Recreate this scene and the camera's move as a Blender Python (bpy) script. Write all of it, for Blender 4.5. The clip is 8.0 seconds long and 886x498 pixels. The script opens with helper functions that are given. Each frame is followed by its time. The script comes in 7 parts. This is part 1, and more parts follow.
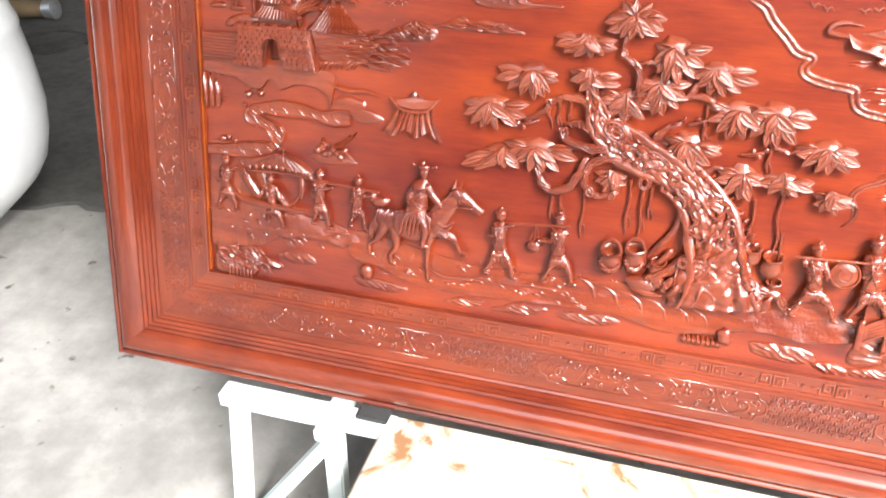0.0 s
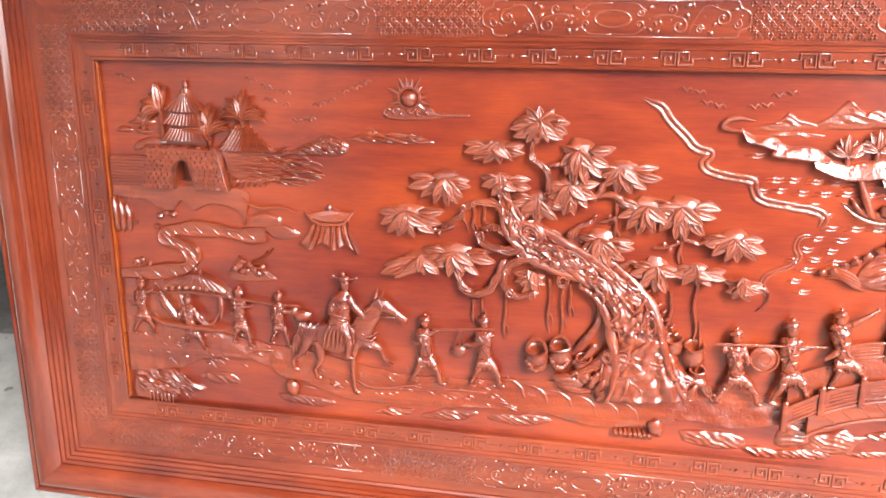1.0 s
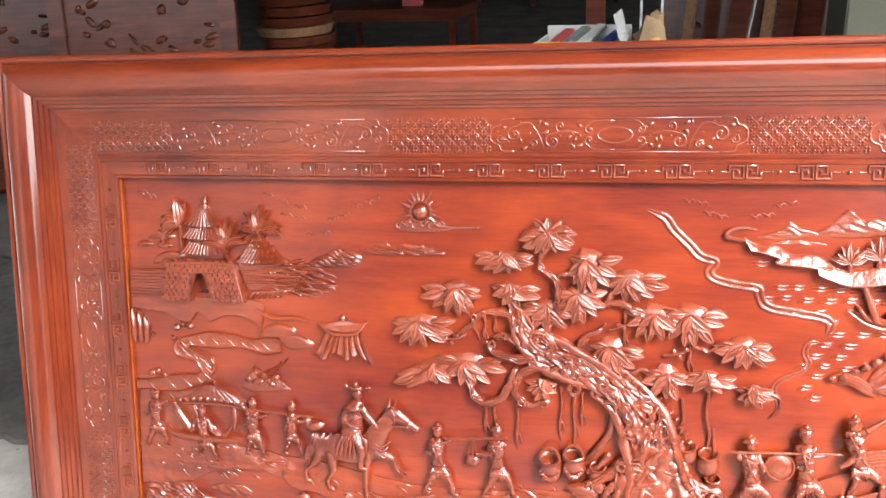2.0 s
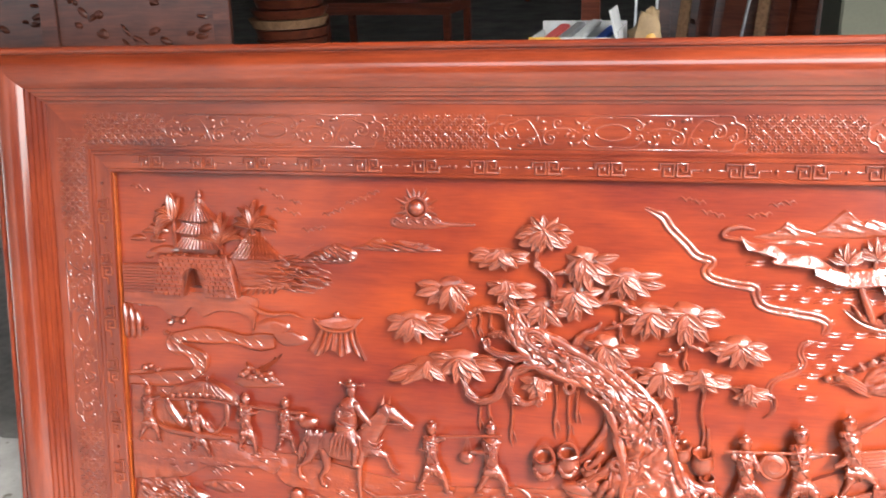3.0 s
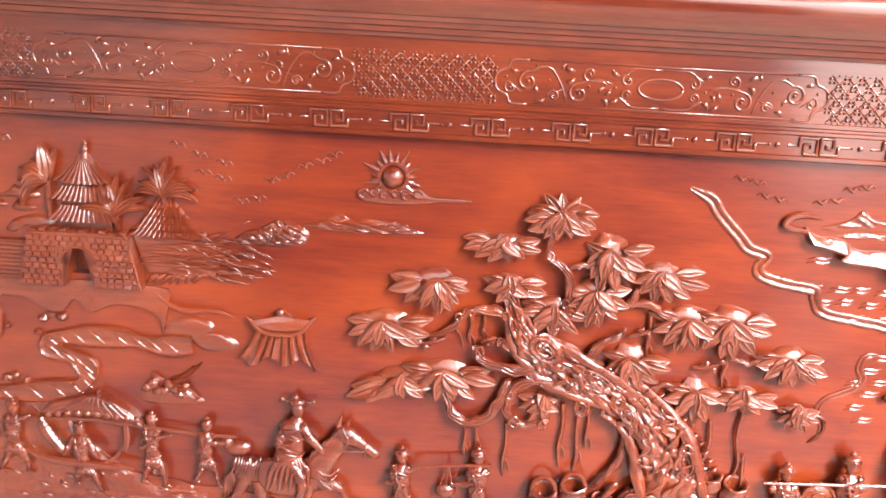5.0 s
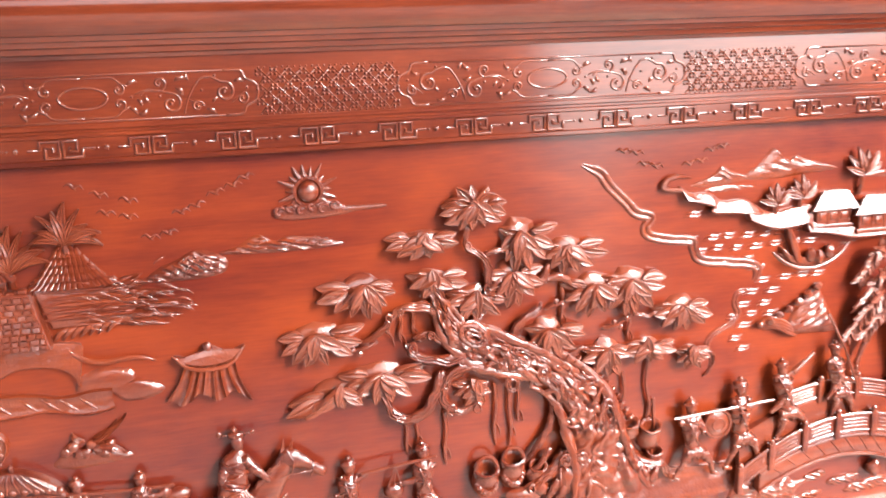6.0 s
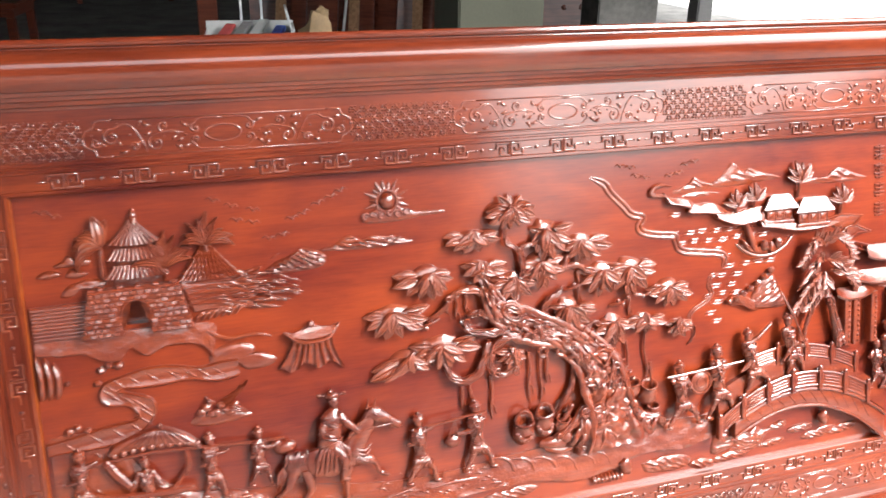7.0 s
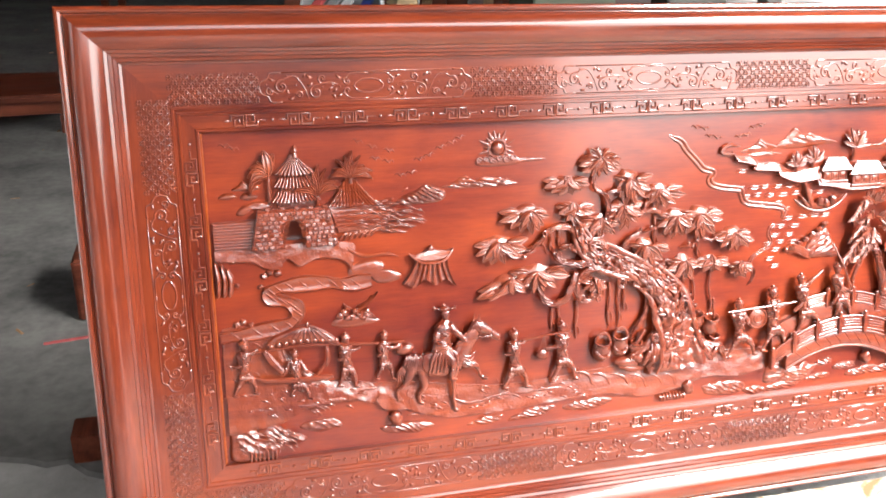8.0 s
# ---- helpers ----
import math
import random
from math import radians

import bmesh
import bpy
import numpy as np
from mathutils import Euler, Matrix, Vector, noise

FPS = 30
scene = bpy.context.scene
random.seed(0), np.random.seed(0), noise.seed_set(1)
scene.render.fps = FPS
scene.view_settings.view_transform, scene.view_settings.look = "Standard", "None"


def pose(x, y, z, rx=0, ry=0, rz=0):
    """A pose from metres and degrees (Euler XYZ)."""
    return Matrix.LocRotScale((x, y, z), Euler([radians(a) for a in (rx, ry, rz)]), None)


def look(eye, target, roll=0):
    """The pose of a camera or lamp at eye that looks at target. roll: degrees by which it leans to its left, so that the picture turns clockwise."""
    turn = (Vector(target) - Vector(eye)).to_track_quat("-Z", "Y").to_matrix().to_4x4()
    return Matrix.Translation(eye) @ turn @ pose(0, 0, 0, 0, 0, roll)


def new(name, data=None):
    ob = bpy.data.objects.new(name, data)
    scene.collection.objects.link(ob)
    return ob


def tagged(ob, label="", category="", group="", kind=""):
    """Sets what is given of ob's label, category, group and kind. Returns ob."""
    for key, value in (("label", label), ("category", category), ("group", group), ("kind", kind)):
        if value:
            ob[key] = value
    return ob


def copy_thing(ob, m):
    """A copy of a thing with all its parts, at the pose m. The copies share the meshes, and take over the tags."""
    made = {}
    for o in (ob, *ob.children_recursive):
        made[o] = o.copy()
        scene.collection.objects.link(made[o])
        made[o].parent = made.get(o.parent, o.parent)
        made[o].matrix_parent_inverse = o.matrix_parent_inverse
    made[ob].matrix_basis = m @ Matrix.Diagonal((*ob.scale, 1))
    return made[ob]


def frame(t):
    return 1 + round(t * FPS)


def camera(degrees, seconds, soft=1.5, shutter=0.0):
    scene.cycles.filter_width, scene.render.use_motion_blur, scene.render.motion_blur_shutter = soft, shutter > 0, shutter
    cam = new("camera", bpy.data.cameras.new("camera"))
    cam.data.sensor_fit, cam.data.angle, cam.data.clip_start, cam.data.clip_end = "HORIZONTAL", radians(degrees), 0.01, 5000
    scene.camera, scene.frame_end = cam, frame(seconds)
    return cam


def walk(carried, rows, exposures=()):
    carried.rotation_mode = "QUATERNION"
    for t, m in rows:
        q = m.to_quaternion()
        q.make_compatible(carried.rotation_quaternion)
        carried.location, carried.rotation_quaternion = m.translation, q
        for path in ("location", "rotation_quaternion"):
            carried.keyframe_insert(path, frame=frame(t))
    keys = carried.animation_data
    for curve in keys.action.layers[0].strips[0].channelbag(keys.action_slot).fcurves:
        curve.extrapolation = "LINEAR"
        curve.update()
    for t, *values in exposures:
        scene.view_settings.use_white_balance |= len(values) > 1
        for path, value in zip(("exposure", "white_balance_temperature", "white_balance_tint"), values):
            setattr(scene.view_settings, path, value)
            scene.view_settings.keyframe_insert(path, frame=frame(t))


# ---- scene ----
LEAN_BACK = -13.0
BASE = pose(0, 0, 0.576, LEAN_BACK, 0, 0)
PATH = [
    (0, (0.8848, -1.3928, 0.6856), (0.4752, 0.0416, 0.108), 3.0),
    (0.5, (0.8968, -1.368, 0.7144), (0.5344, 0.1136, 0.2304), 1.6),
    (1, (0.9032, -1.364, 0.7304), (0.592, 0.144, 0.2968), 0.3),
    (1.5, (0.9128, -1.3808, 0.7416), (0.5896, 0.1512, 0.4096), -0.4),
    (1.7, (0.9112, -1.3888, 0.748), (0.5784, 0.1528, 0.4784), -0.5),
    (2.8, (0.9032, -1.388, 0.7432), (0.548, 0.1552, 0.512), 0.1),
    (3, (0.9008, -1.3816, 0.7504), (0.5752, 0.164, 0.4944), 0.1),
    (3.5, (0.8984, -1.384, 0.7296), (0.7456, 0.176, 0.4096), 1.2),
    (4, (0.8624, -1.3128, 0.7144), (0.776, 0.2392, 0.3368), 3.1),
    (4.5, (0.7936, -1.1656, 0.7464), (0.6848, 0.3832, 0.3624), 3.6),
    (4.7, (0.748, -1.1152, 0.7656), (0.6272, 0.428, 0.3592), 4.1),
    (5.8, (0.4872, -1.008, 0.7744), (0.8224, 0.5088, 0.3912), -1.6),
    (6, (0.4736, -1.076, 0.7656), (0.8392, 0.436, 0.3912), -1.9),
    (6.5, (0.4064, -1.2496, 0.7448), (0.8352, 0.2552, 0.4112), -2.6),
    (7, (0.2232, -1.3568, 0.7416), (0.6984, 0.1472, 0.4728), -3.1),
    (7.5, (0.0504, -1.4344, 0.7304), (0.4408, 0.0928, 0.4584), -3.5),
    (8, (0.0472, -1.6048, 0.7224), (0.424, -0.0816, 0.412), -1.5),
]
cam = camera(54.8, 8.0, soft=1.6, shutter=0.25)
walk(cam, [(t, BASE @ look(eye, target, roll)) for t, eye, target, roll in PATH],
     exposures=((0.0, 3.34), (1.0, 3.32), (3.0, 3.44), (4.0, 3.32), (4.5, 3.24), (6.0, 3.18), (6.5, 3.08), (7.0, 3.10), (7.5, 3.30), (8.0, 3.41)))

# ---- light ----
world = bpy.data.worlds.new("sky")
scene.world = world
world.use_nodes = True
wn = world.node_tree.nodes
sky = wn.new("ShaderNodeTexSky")
sky.sky_type = "NISHITA"
sky.sun_disc = False
sky.sun_elevation = radians(45)
sky.sun_rotation = radians(139)
sky.dust_density = 5.0
sky.air_density = 1.0
haze = wn.new("ShaderNodeHueSaturation")
haze.inputs["Saturation"].default_value = 0.3
world.node_tree.links.new(sky.outputs[0], haze.inputs["Color"])
world.node_tree.links.new(haze.outputs[0], wn["Background"].inputs[0])
wn["Background"].inputs[1].default_value = 0.12
sun = new("sun", bpy.data.lights.new("sun", "SUN"))
sun.data.energy = 1.6
sun.data.angle = radians(22)
sun.data.color = (1.0, 0.99, 0.98)
sun.matrix_world = look((4.2, -4.8, 6.2), (0, 0, 0))


# ---- materials ----
def nodes_of(name):
    m = bpy.data.materials.new(name)
    m.use_nodes = True
    return m, m.node_tree.nodes, m.node_tree.links, m.node_tree.nodes["Principled BSDF"]


def ramp(n, stops):
    r = n.new("ShaderNodeValToRGB")
    while len(r.color_ramp.elements) < len(stops):
        r.color_ramp.elements.new(0.5)
    for e, (p, c) in zip(r.color_ramp.elements, stops):
        e.position, e.color = p, (*c, 1)
    return r


def mapped(n, l, scale, source="Object"):
    tc, mp = n.new("ShaderNodeTexCoord"), n.new("ShaderNodeMapping")
    mp.inputs["Scale"].default_value = scale
    l.new(tc.outputs[source], mp.inputs[0])
    return mp


def noise_node(n, l, vec, scale, detail=4.0, rough=0.55, dist=0.0):
    t = n.new("ShaderNodeTexNoise")
    t.inputs["Scale"].default_value, t.inputs["Detail"].default_value = scale, detail
    t.inputs["Roughness"].default_value, t.inputs["Distortion"].default_value = rough, dist
    l.new(vec.outputs[0], t.inputs["Vector"])
    return t


def wood(name, dark, light, along, coat=1.0, rough=0.35, bump=0.06, grain=1.0, chisel=0.0, gloss=0.19, cuts=130, sheen=1.5, mottle=0.35, streak=0.8):
    """Varnished timber whose grain runs along the x or z axis of its object."""
    m, n, l, b = nodes_of(name)
    stretch = {"x": (1.2, 16, 16), "z": (16, 16, 1.2)}[along]
    mp = mapped(n, l, tuple(s * grain for s in stretch))
    big = noise_node(n, l, mp, 1.6, 5, 0.6, 0.8)
    fine = noise_node(n, l, mapped(n, l, tuple(s * 7 * grain for s in stretch)), 3.0, 3, 0.6)
    blot = noise_node(n, l, mapped(n, l, (2.2, 4, 4) if along == "x" else (4, 4, 2.2)), 1.7, 3, 0.5, 0.6)
    mix = n.new("ShaderNodeMath")
    mix.operation = "MULTIPLY_ADD"
    mix.inputs[1].default_value = 0.25
    l.new(fine.outputs[0], mix.inputs[0])
    soft = n.new("ShaderNodeMath")
    soft.operation = "MULTIPLY"
    soft.inputs[1].default_value = streak
    l.new(big.outputs[0], soft.inputs[0])
    l.new(soft.outputs[0], mix.inputs[2])
    mix2 = n.new("ShaderNodeMath")
    mix2.operation = "MULTIPLY_ADD"
    mix2.inputs[1].default_value = mottle
    l.new(blot.outputs[0], mix2.inputs[0])
    l.new(mix.outputs[0], mix2.inputs[2])
    mid = tuple((a + c) / 2 for a, c in zip(dark, light))
    c = 0.125 + 0.5 * streak + 0.5 * mottle
    r = ramp(n, [(c - 0.22, dark), (c, mid), (c + 0.20, light)])
    l.new(mix2.outputs[0], r.inputs[0])
    l.new(r.outputs[0], b.inputs["Base Color"])
    rr = n.new("ShaderNodeMapRange")
    rr.inputs["To Min"].default_value, rr.inputs["To Max"].default_value = rough - 0.06, rough + 0.1
    l.new(blot.outputs[0], rr.inputs[0])
    l.new(rr.outputs[0], b.inputs["Roughness"])
    b.inputs["Coat Weight"].default_value = coat
    b.inputs["Coat Roughness"].default_value = gloss
    b.inputs["Specular IOR Level"].default_value = 0.06
    b.inputs["Coat IOR"].default_value = sheen
    bp = n.new("ShaderNodeBump")
    bp.inputs["Strength"].default_value, bp.inputs["Distance"].default_value = bump, 0.002
    l.new(mix.outputs[0], bp.inputs["Height"])
    l.new(bp.outputs[0], b.inputs["Normal"])
    if chisel:
        cut = noise_node(n, l, mapped(n, l, (1, 1, 1)), cuts, 3, 0.6, 0.5)
        bc = n.new("ShaderNodeBump")
        bc.inputs["Strength"].default_value, bc.inputs["Distance"].default_value = chisel, 0.003
        l.new(cut.outputs[0], bc.inputs["Height"])
        l.new(bp.outputs[0], bc.inputs["Normal"])
        l.new(bc.outputs[0], b.inputs["Normal"])
        l.new(bc.outputs[0], b.inputs["Coat Normal"])
    return m


def plain(name, color, rough=0.5, metal=0.0, vary=0.25, scale=6.0, bump=0.0, coat=0.0, fine=60.0):
    """A surface with mottling at two scales."""
    m, n, l, b = nodes_of(name)
    mp = mapped(n, l, (1, 1, 1))
    a = noise_node(n, l, mp, scale, 4, 0.6)
    f = noise_node(n, l, mp, fine, 3, 0.6)
    mix = n.new("ShaderNodeMath")
    mix.operation = "MULTIPLY_ADD"
    mix.inputs[1].default_value = 0.4
    l.new(f.outputs[0], mix.inputs[0])
    l.new(a.outputs[0], mix.inputs[2])
    lo, hi = tuple(c * (1 - vary) for c in color), tuple(min(1, c * (1 + vary)) for c in color)
    r = ramp(n, [(0.5, lo), (0.9, hi)])
    l.new(mix.outputs[0], r.inputs[0])
    l.new(r.outputs[0], b.inputs["Base Color"])
    b.inputs["Roughness"].default_value, b.inputs["Metallic"].default_value = rough, metal
    b.inputs["Coat Weight"].default_value = coat
    if bump:
        bp = n.new("ShaderNodeBump")
        bp.inputs["Strength"].default_value, bp.inputs["Distance"].default_value = bump, 0.004
        l.new(mix.outputs[0], bp.inputs["Height"])
        l.new(bp.outputs[0], b.inputs["Normal"])
    return m


def concrete(name):
    m, n, l, b = nodes_of(name)
    mp = mapped(n, l, (1, 1, 1))
    big, mid, fine = noise_node(n, l, mp, 0.9, 5, 0.6, 0.4), noise_node(n, l, mp, 6, 5, 0.65), noise_node(n, l, mp, 70, 3)
    a = n.new("ShaderNodeMath")
    a.operation = "MULTIPLY_ADD"
    a.inputs[1].default_value = 0.6
    l.new(mid.outputs[0], a.inputs[0])
    l.new(big.outputs[0], a.inputs[2])
    r = ramp(n, [(0.55, (0.115, 0.110, 0.103)), (0.8, (0.222, 0.216, 0.206)), (1.05, (0.36, 0.35, 0.335))])
    l.new(a.outputs[0], r.inputs[0])
    spots = noise_node(n, l, mp, 16, 2)
    sr = ramp(n, [(0.68, (0, 0, 0)), (0.74, (1, 1, 1))])
    l.new(spots.outputs[0], sr.inputs[0])
    mixc = n.new("ShaderNodeMix")
    mixc.data_type = "RGBA"
    l.new(sr.outputs[0], mixc.inputs[0])
    l.new(r.outputs[0], mixc.inputs[6])
    mixc.inputs[7].default_value = (0.10, 0.085, 0.07, 1)
    l.new(mixc.outputs[2], b.inputs["Base Color"])
    b.inputs["Roughness"].default_value = 0.75
    bp = n.new("ShaderNodeBump")
    bp.inputs["Strength"].default_value, bp.inputs["Distance"].default_value = 0.25, 0.004
    l.new(fine.outputs[0], bp.inputs["Height"])
    l.new(bp.outputs[0], b.inputs["Normal"])
    return m


FRAME_H = wood("varnished_frame_wood", (0.0338, 0.0031, 0.0022), (0.1520, 0.0250, 0.0072), "x", gloss=0.13, sheen=1.50, mottle=0.5, streak=0.5)
FRAME_V = wood("varnished_frame_wood_upright", (0.0338, 0.0031, 0.0022), (0.1520, 0.0250, 0.0072), "z", gloss=0.13, sheen=1.50, mottle=0.5, streak=0.5)
BORDER = wood("varnished_border_carving", (0.0478, 0.0056, 0.0030), (0.1520, 0.0274, 0.0079), "x", chisel=0.08, gloss=0.09, sheen=1.58)
BOARD = wood("varnished_board_wood", (0.0520, 0.0050, 0.0046), (0.1640, 0.0236, 0.0058), "x", mottle=0.75, streak=0.45, sheen=1.44)
CARVED = wood("varnished_carved_wood", (0.0563, 0.0074, 0.0045), (0.1376, 0.0252, 0.0090), "x", rough=0.3, bump=0.10, grain=2.0, chisel=0.28, gloss=0.12, cuts=220, sheen=1.53, mottle=0.5)
LEAF = wood("varnished_leaf_wood", (0.0782, 0.0128, 0.0075), (0.1656, 0.0361, 0.0150), "x", rough=0.3, bump=0.05, grain=2.0, chisel=0.20, gloss=0.14, cuts=190, sheen=1.54)
SMOOTH = wood("varnished_smooth_carving", (0.0626, 0.0082, 0.0045), (0.1439, 0.0252, 0.0081), "x", rough=0.3, bump=0.06, grain=2.0, chisel=0.30, gloss=0.12, cuts=200, sheen=1.55, mottle=0.5)
FLOOR = concrete("worn_concrete")
PAINT = plain("white_steel_paint", (0.52, 0.60, 0.60), 0.4, vary=0.12)
SHELL = plain("white_plastic", (0.80, 0.82, 0.83), 0.25, vary=0.04, coat=0.3)
RUBBER = plain("black_rubber", (0.02, 0.02, 0.02), 0.7)
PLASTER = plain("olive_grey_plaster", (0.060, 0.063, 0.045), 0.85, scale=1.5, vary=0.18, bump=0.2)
LIGHT_BLOCK = plain("weathered_yard_wall", (0.10, 0.09, 0.085), 0.9, scale=1.5, vary=0.3, bump=0.2)
REFLECTOR = plain("dull_whitewash", (0.25, 0.235, 0.225), 0.85, scale=1.5, vary=0.15, bump=0.2)
DARKENED = plain("dirty_concrete", (0.068, 0.066, 0.062), 0.8, scale=2.2, vary=0.6, bump=0.2, fine=25.0)
DAYLIGHT_PALE = plain("pale_concrete", (0.66, 0.66, 0.64), 0.8, scale=1.2, vary=0.1)
SHEETING = plain("grey_roof_sheeting", (0.10, 0.10, 0.10), 0.6, scale=2.0)
DARKWOOD = wood("dark_stained_wood", (0.026, 0.007, 0.004), (0.10, 0.026, 0.014), "x", coat=0.3)
TIMBER = wood("raw_timber", (0.10, 0.055, 0.03), (0.24, 0.14, 0.08), "z", coat=0.0, rough=0.7)
STEEL = plain("bare_steel", (0.35, 0.36, 0.37), 0.4, metal=0.8)
BLUE = plain("blue_plastic", (0.03, 0.09, 0.45), 0.4)
CARD = plain("brown_cardboard", (0.13, 0.085, 0.04), 0.8)
WHITECARD = plain("grey_white_card", (0.24, 0.25, 0.25), 0.6, vary=0.1)
YELLOW = plain("yellow_print", (0.28, 0.15, 0.015), 0.6)
RED = plain("red_print", (0.22, 0.03, 0.03), 0.6)


# ---- mesh helpers ----
def part(name, bm, material, parent=None, label="", angle=40, smooth=True):
    """Links a bmesh as one mesh object under a thing or a part."""
    me = bpy.data.meshes.new(name)
    bmesh.ops.recalc_face_normals(bm, faces=bm.faces)
    bm.to_mesh(me)
    bm.free()
    me.materials.append(material)
    if smooth:
        me.shade_smooth()
        me.set_sharp_from_angle(angle=radians(angle))
    ob = new(name, me)
    if parent:
        ob.parent = parent
    if label:
        tagged(ob, label)
    return ob


def again(ob, parent, m):
    """A further piece on the same mesh."""
    o = new(ob.name.split(".")[0], ob.data)
    o.parent = parent
    o.matrix_basis = m
    return o


def P(u, v, w=0.0):
    return Vector((u, -w, v))


def box(bm, lo, hi, bevel=0.0, m=None):
    g = bmesh.ops.create_cube(bm, size=1.0)
    vs = g["verts"]
    c, d = (Vector(lo) + Vector(hi)) / 2, Vector(hi) - Vector(lo)
    for v in vs:
        v.co = Vector((v.co.x * d.x, v.co.y * d.y, v.co.z * d.z)) + c
    if bevel:
        es = list({e for v in vs for e in v.link_edges})
        r = bmesh.ops.bevel(bm, geom=es, offset=bevel, segments=2, affect="EDGES")
        vs = list({v for f in r["faces"] for v in f.verts} | {v for v in vs if v.is_valid})
    if m:
        for v in vs:
            v.co = m @ v.co
    return vs


def spline(pts, steps=6, closed=False):
    """Points along a smooth curve through the given ones."""
    pts = [Vector(p) for p in pts]
    n, out = len(pts), []
    for i in range(n if closed else n - 1):
        a, b = pts[i - 1] if (closed or i) else pts[0] * 2 - pts[1], pts[i]
        c = pts[(i + 1) % n]
        d = pts[(i + 2) % n] if (closed or i + 2 < n) else c * 2 - b
        for k in range(steps):
            t = k / steps
            out.append(0.5 * (2 * b + (c - a) * t + (2 * a - 5 * b + 4 * c - d) * t * t + (3 * b - a - 3 * c + d) * t ** 3))
    if not closed:
        out.append(pts[-1])
    return out


def tube(bm, pts, rads, seg=7, flat=1.0):
    """A round bar through points (u, v, w); rads: one radius, or one for each end and evenly between. flat squeezes its depth."""
    pts = [P(*p) if len(p) == 3 and not isinstance(p, Vector) else Vector(p) for p in pts]
    n = len(pts)
    rads = [rads] * n if isinstance(rads, (int, float)) else [rads[int(i * (len(rads) - 1) / max(1, n - 1))] * (1 - (i * (len(rads) - 1) / max(1, n - 1)) % 1) + rads[min(len(rads) - 1, int(i * (len(rads) - 1) / max(1, n - 1)) + 1)] * ((i * (len(rads) - 1) / max(1, n - 1)) % 1) for i in range(n)]
    rings, out = [], Vector((0, -1, 0))
    for i, p in enumerate(pts):
        d = (pts[min(i + 1, n - 1)] - pts[max(i - 1, 0)]).normalized()
        side = d.cross(out)
        side = side.normalized() if side.length > 1e-4 else Vector((1, 0, 0))
        up = side.cross(d).normalized()
        rings.append([bm.verts.new(p + rads[i] * (side * math.cos(a) + up * math.sin(a) * flat)) for a in (2 * math.pi * k / seg for k in range(seg))])
    for a, b in zip(rings, rings[1:]):
        for k in range(seg):
            bm.faces.new((a[k], a[(k + 1) % seg], b[(k + 1) % seg], b[k]))
    for ring, end, s in ((rings[0], pts[0], pts[0] - pts[1]), (rings[-1], pts[-1], pts[-1] - pts[-2])):
        r = (ring[0].co - end).length
        tip = bm.verts.new(end + (s.normalized() * r * 0.6 if s.length else s))
        for k in range(seg):
            bm.faces.new((ring[k], ring[(k + 1) % seg], tip))


def blob(bm, u, v, w, ru, rv, rw, turn=0.0, rough=0.0, seg=10, rows=6, seed=0):
    """An uneven rounded lump."""
    c, s = math.cos(radians(turn)), math.sin(radians(turn))
    rings = []
    for i in range(1, rows):
        th = math.pi * i / rows
        ring = []
        for k in range(seg):
            ph = 2 * math.pi * k / seg
            q = Vector((math.sin(th) * math.cos(ph), math.cos(th), math.sin(th) * math.sin(ph)))
            f = 1 + rough * noise.noise(q * 1.7 + Vector((seed * 7.1, u * 90, v * 90)))
            x, y, z = q.x * ru * f, q.y * rv * f, q.z * rw * f
            ring.append(bm.verts.new(P(u + x * c - y * s, v + x * s + y * c, w + z)))
        rings.append(ring)
    top, bot = bm.verts.new(P(u - rv * s, v + rv * c, w)), bm.verts.new(P(u + rv * s, v - rv * c, w))
    for a, b in zip(rings, rings[1:]):
        for k in range(seg):
            bm.faces.new((a[k], a[(k + 1) % seg], b[(k + 1) % seg], b[k]))
    for k in range(seg):
        bm.faces.new((top, rings[0][k], rings[0][(k + 1) % seg]))
        bm.faces.new((bot, rings[-1][(k + 1) % seg], rings[-1][k]))


def slab(bm, pts, w0, w1, edge=0.003, smooth=4, wav=0.0, tilt=0.0):
    """A carved layer with a rounded-over rim: outline (u, v) through few points, from depth w0 to w1. tilt: how much further out its lower side stands."""
    ring = [Vector((p[0], p[1], 0)) for p in pts]
    if smooth:
        ring = spline(ring, smooth, True)
    area = sum(a.x * b.y - b.x * a.y for a, b in zip(ring, ring[1:] + ring[:1]))
    if area < 0:
        ring.reverse()
    n = len(ring)
    top = max(q.y for q in ring)
    h = max(1e-6, top - min(q.y for q in ring))
    if wav:
        ring = [q + Vector((noise.noise(q * 45), noise.noise(q * 45 + Vector((9, 9, 9))), 0)) * wav for q in ring]
    norm = []
    for i in range(n):
        d = (ring[(i + 1) % n] - ring[i - 1])
        norm.append(Vector((d.y, -d.x, 0)).normalized() if d.length else Vector((0, 0, 0)))
    loops = []
    for off, w in ((0.0, w0), (0.0, w1 - edge), (-0.35 * edge, w1 - 0.35 * edge), (-edge, w1)):
        loops.append([bm.verts.new(P(q.x + norm[i].x * off, q.y + norm[i].y * off, w + (tilt * (top - q.y) / h if w > w0 else 0))) for i, q in enumerate(ring)])
    for a, b in zip(loops, loops[1:]):
        for k in range(n):
            bm.faces.new((a[k], a[(k + 1) % n], b[(k + 1) % n], b[k]))
    f = bm.faces.new(loops[-1])
    bmesh.ops.triangulate(bm, faces=[f], ngon_method="EAR_CLIP")


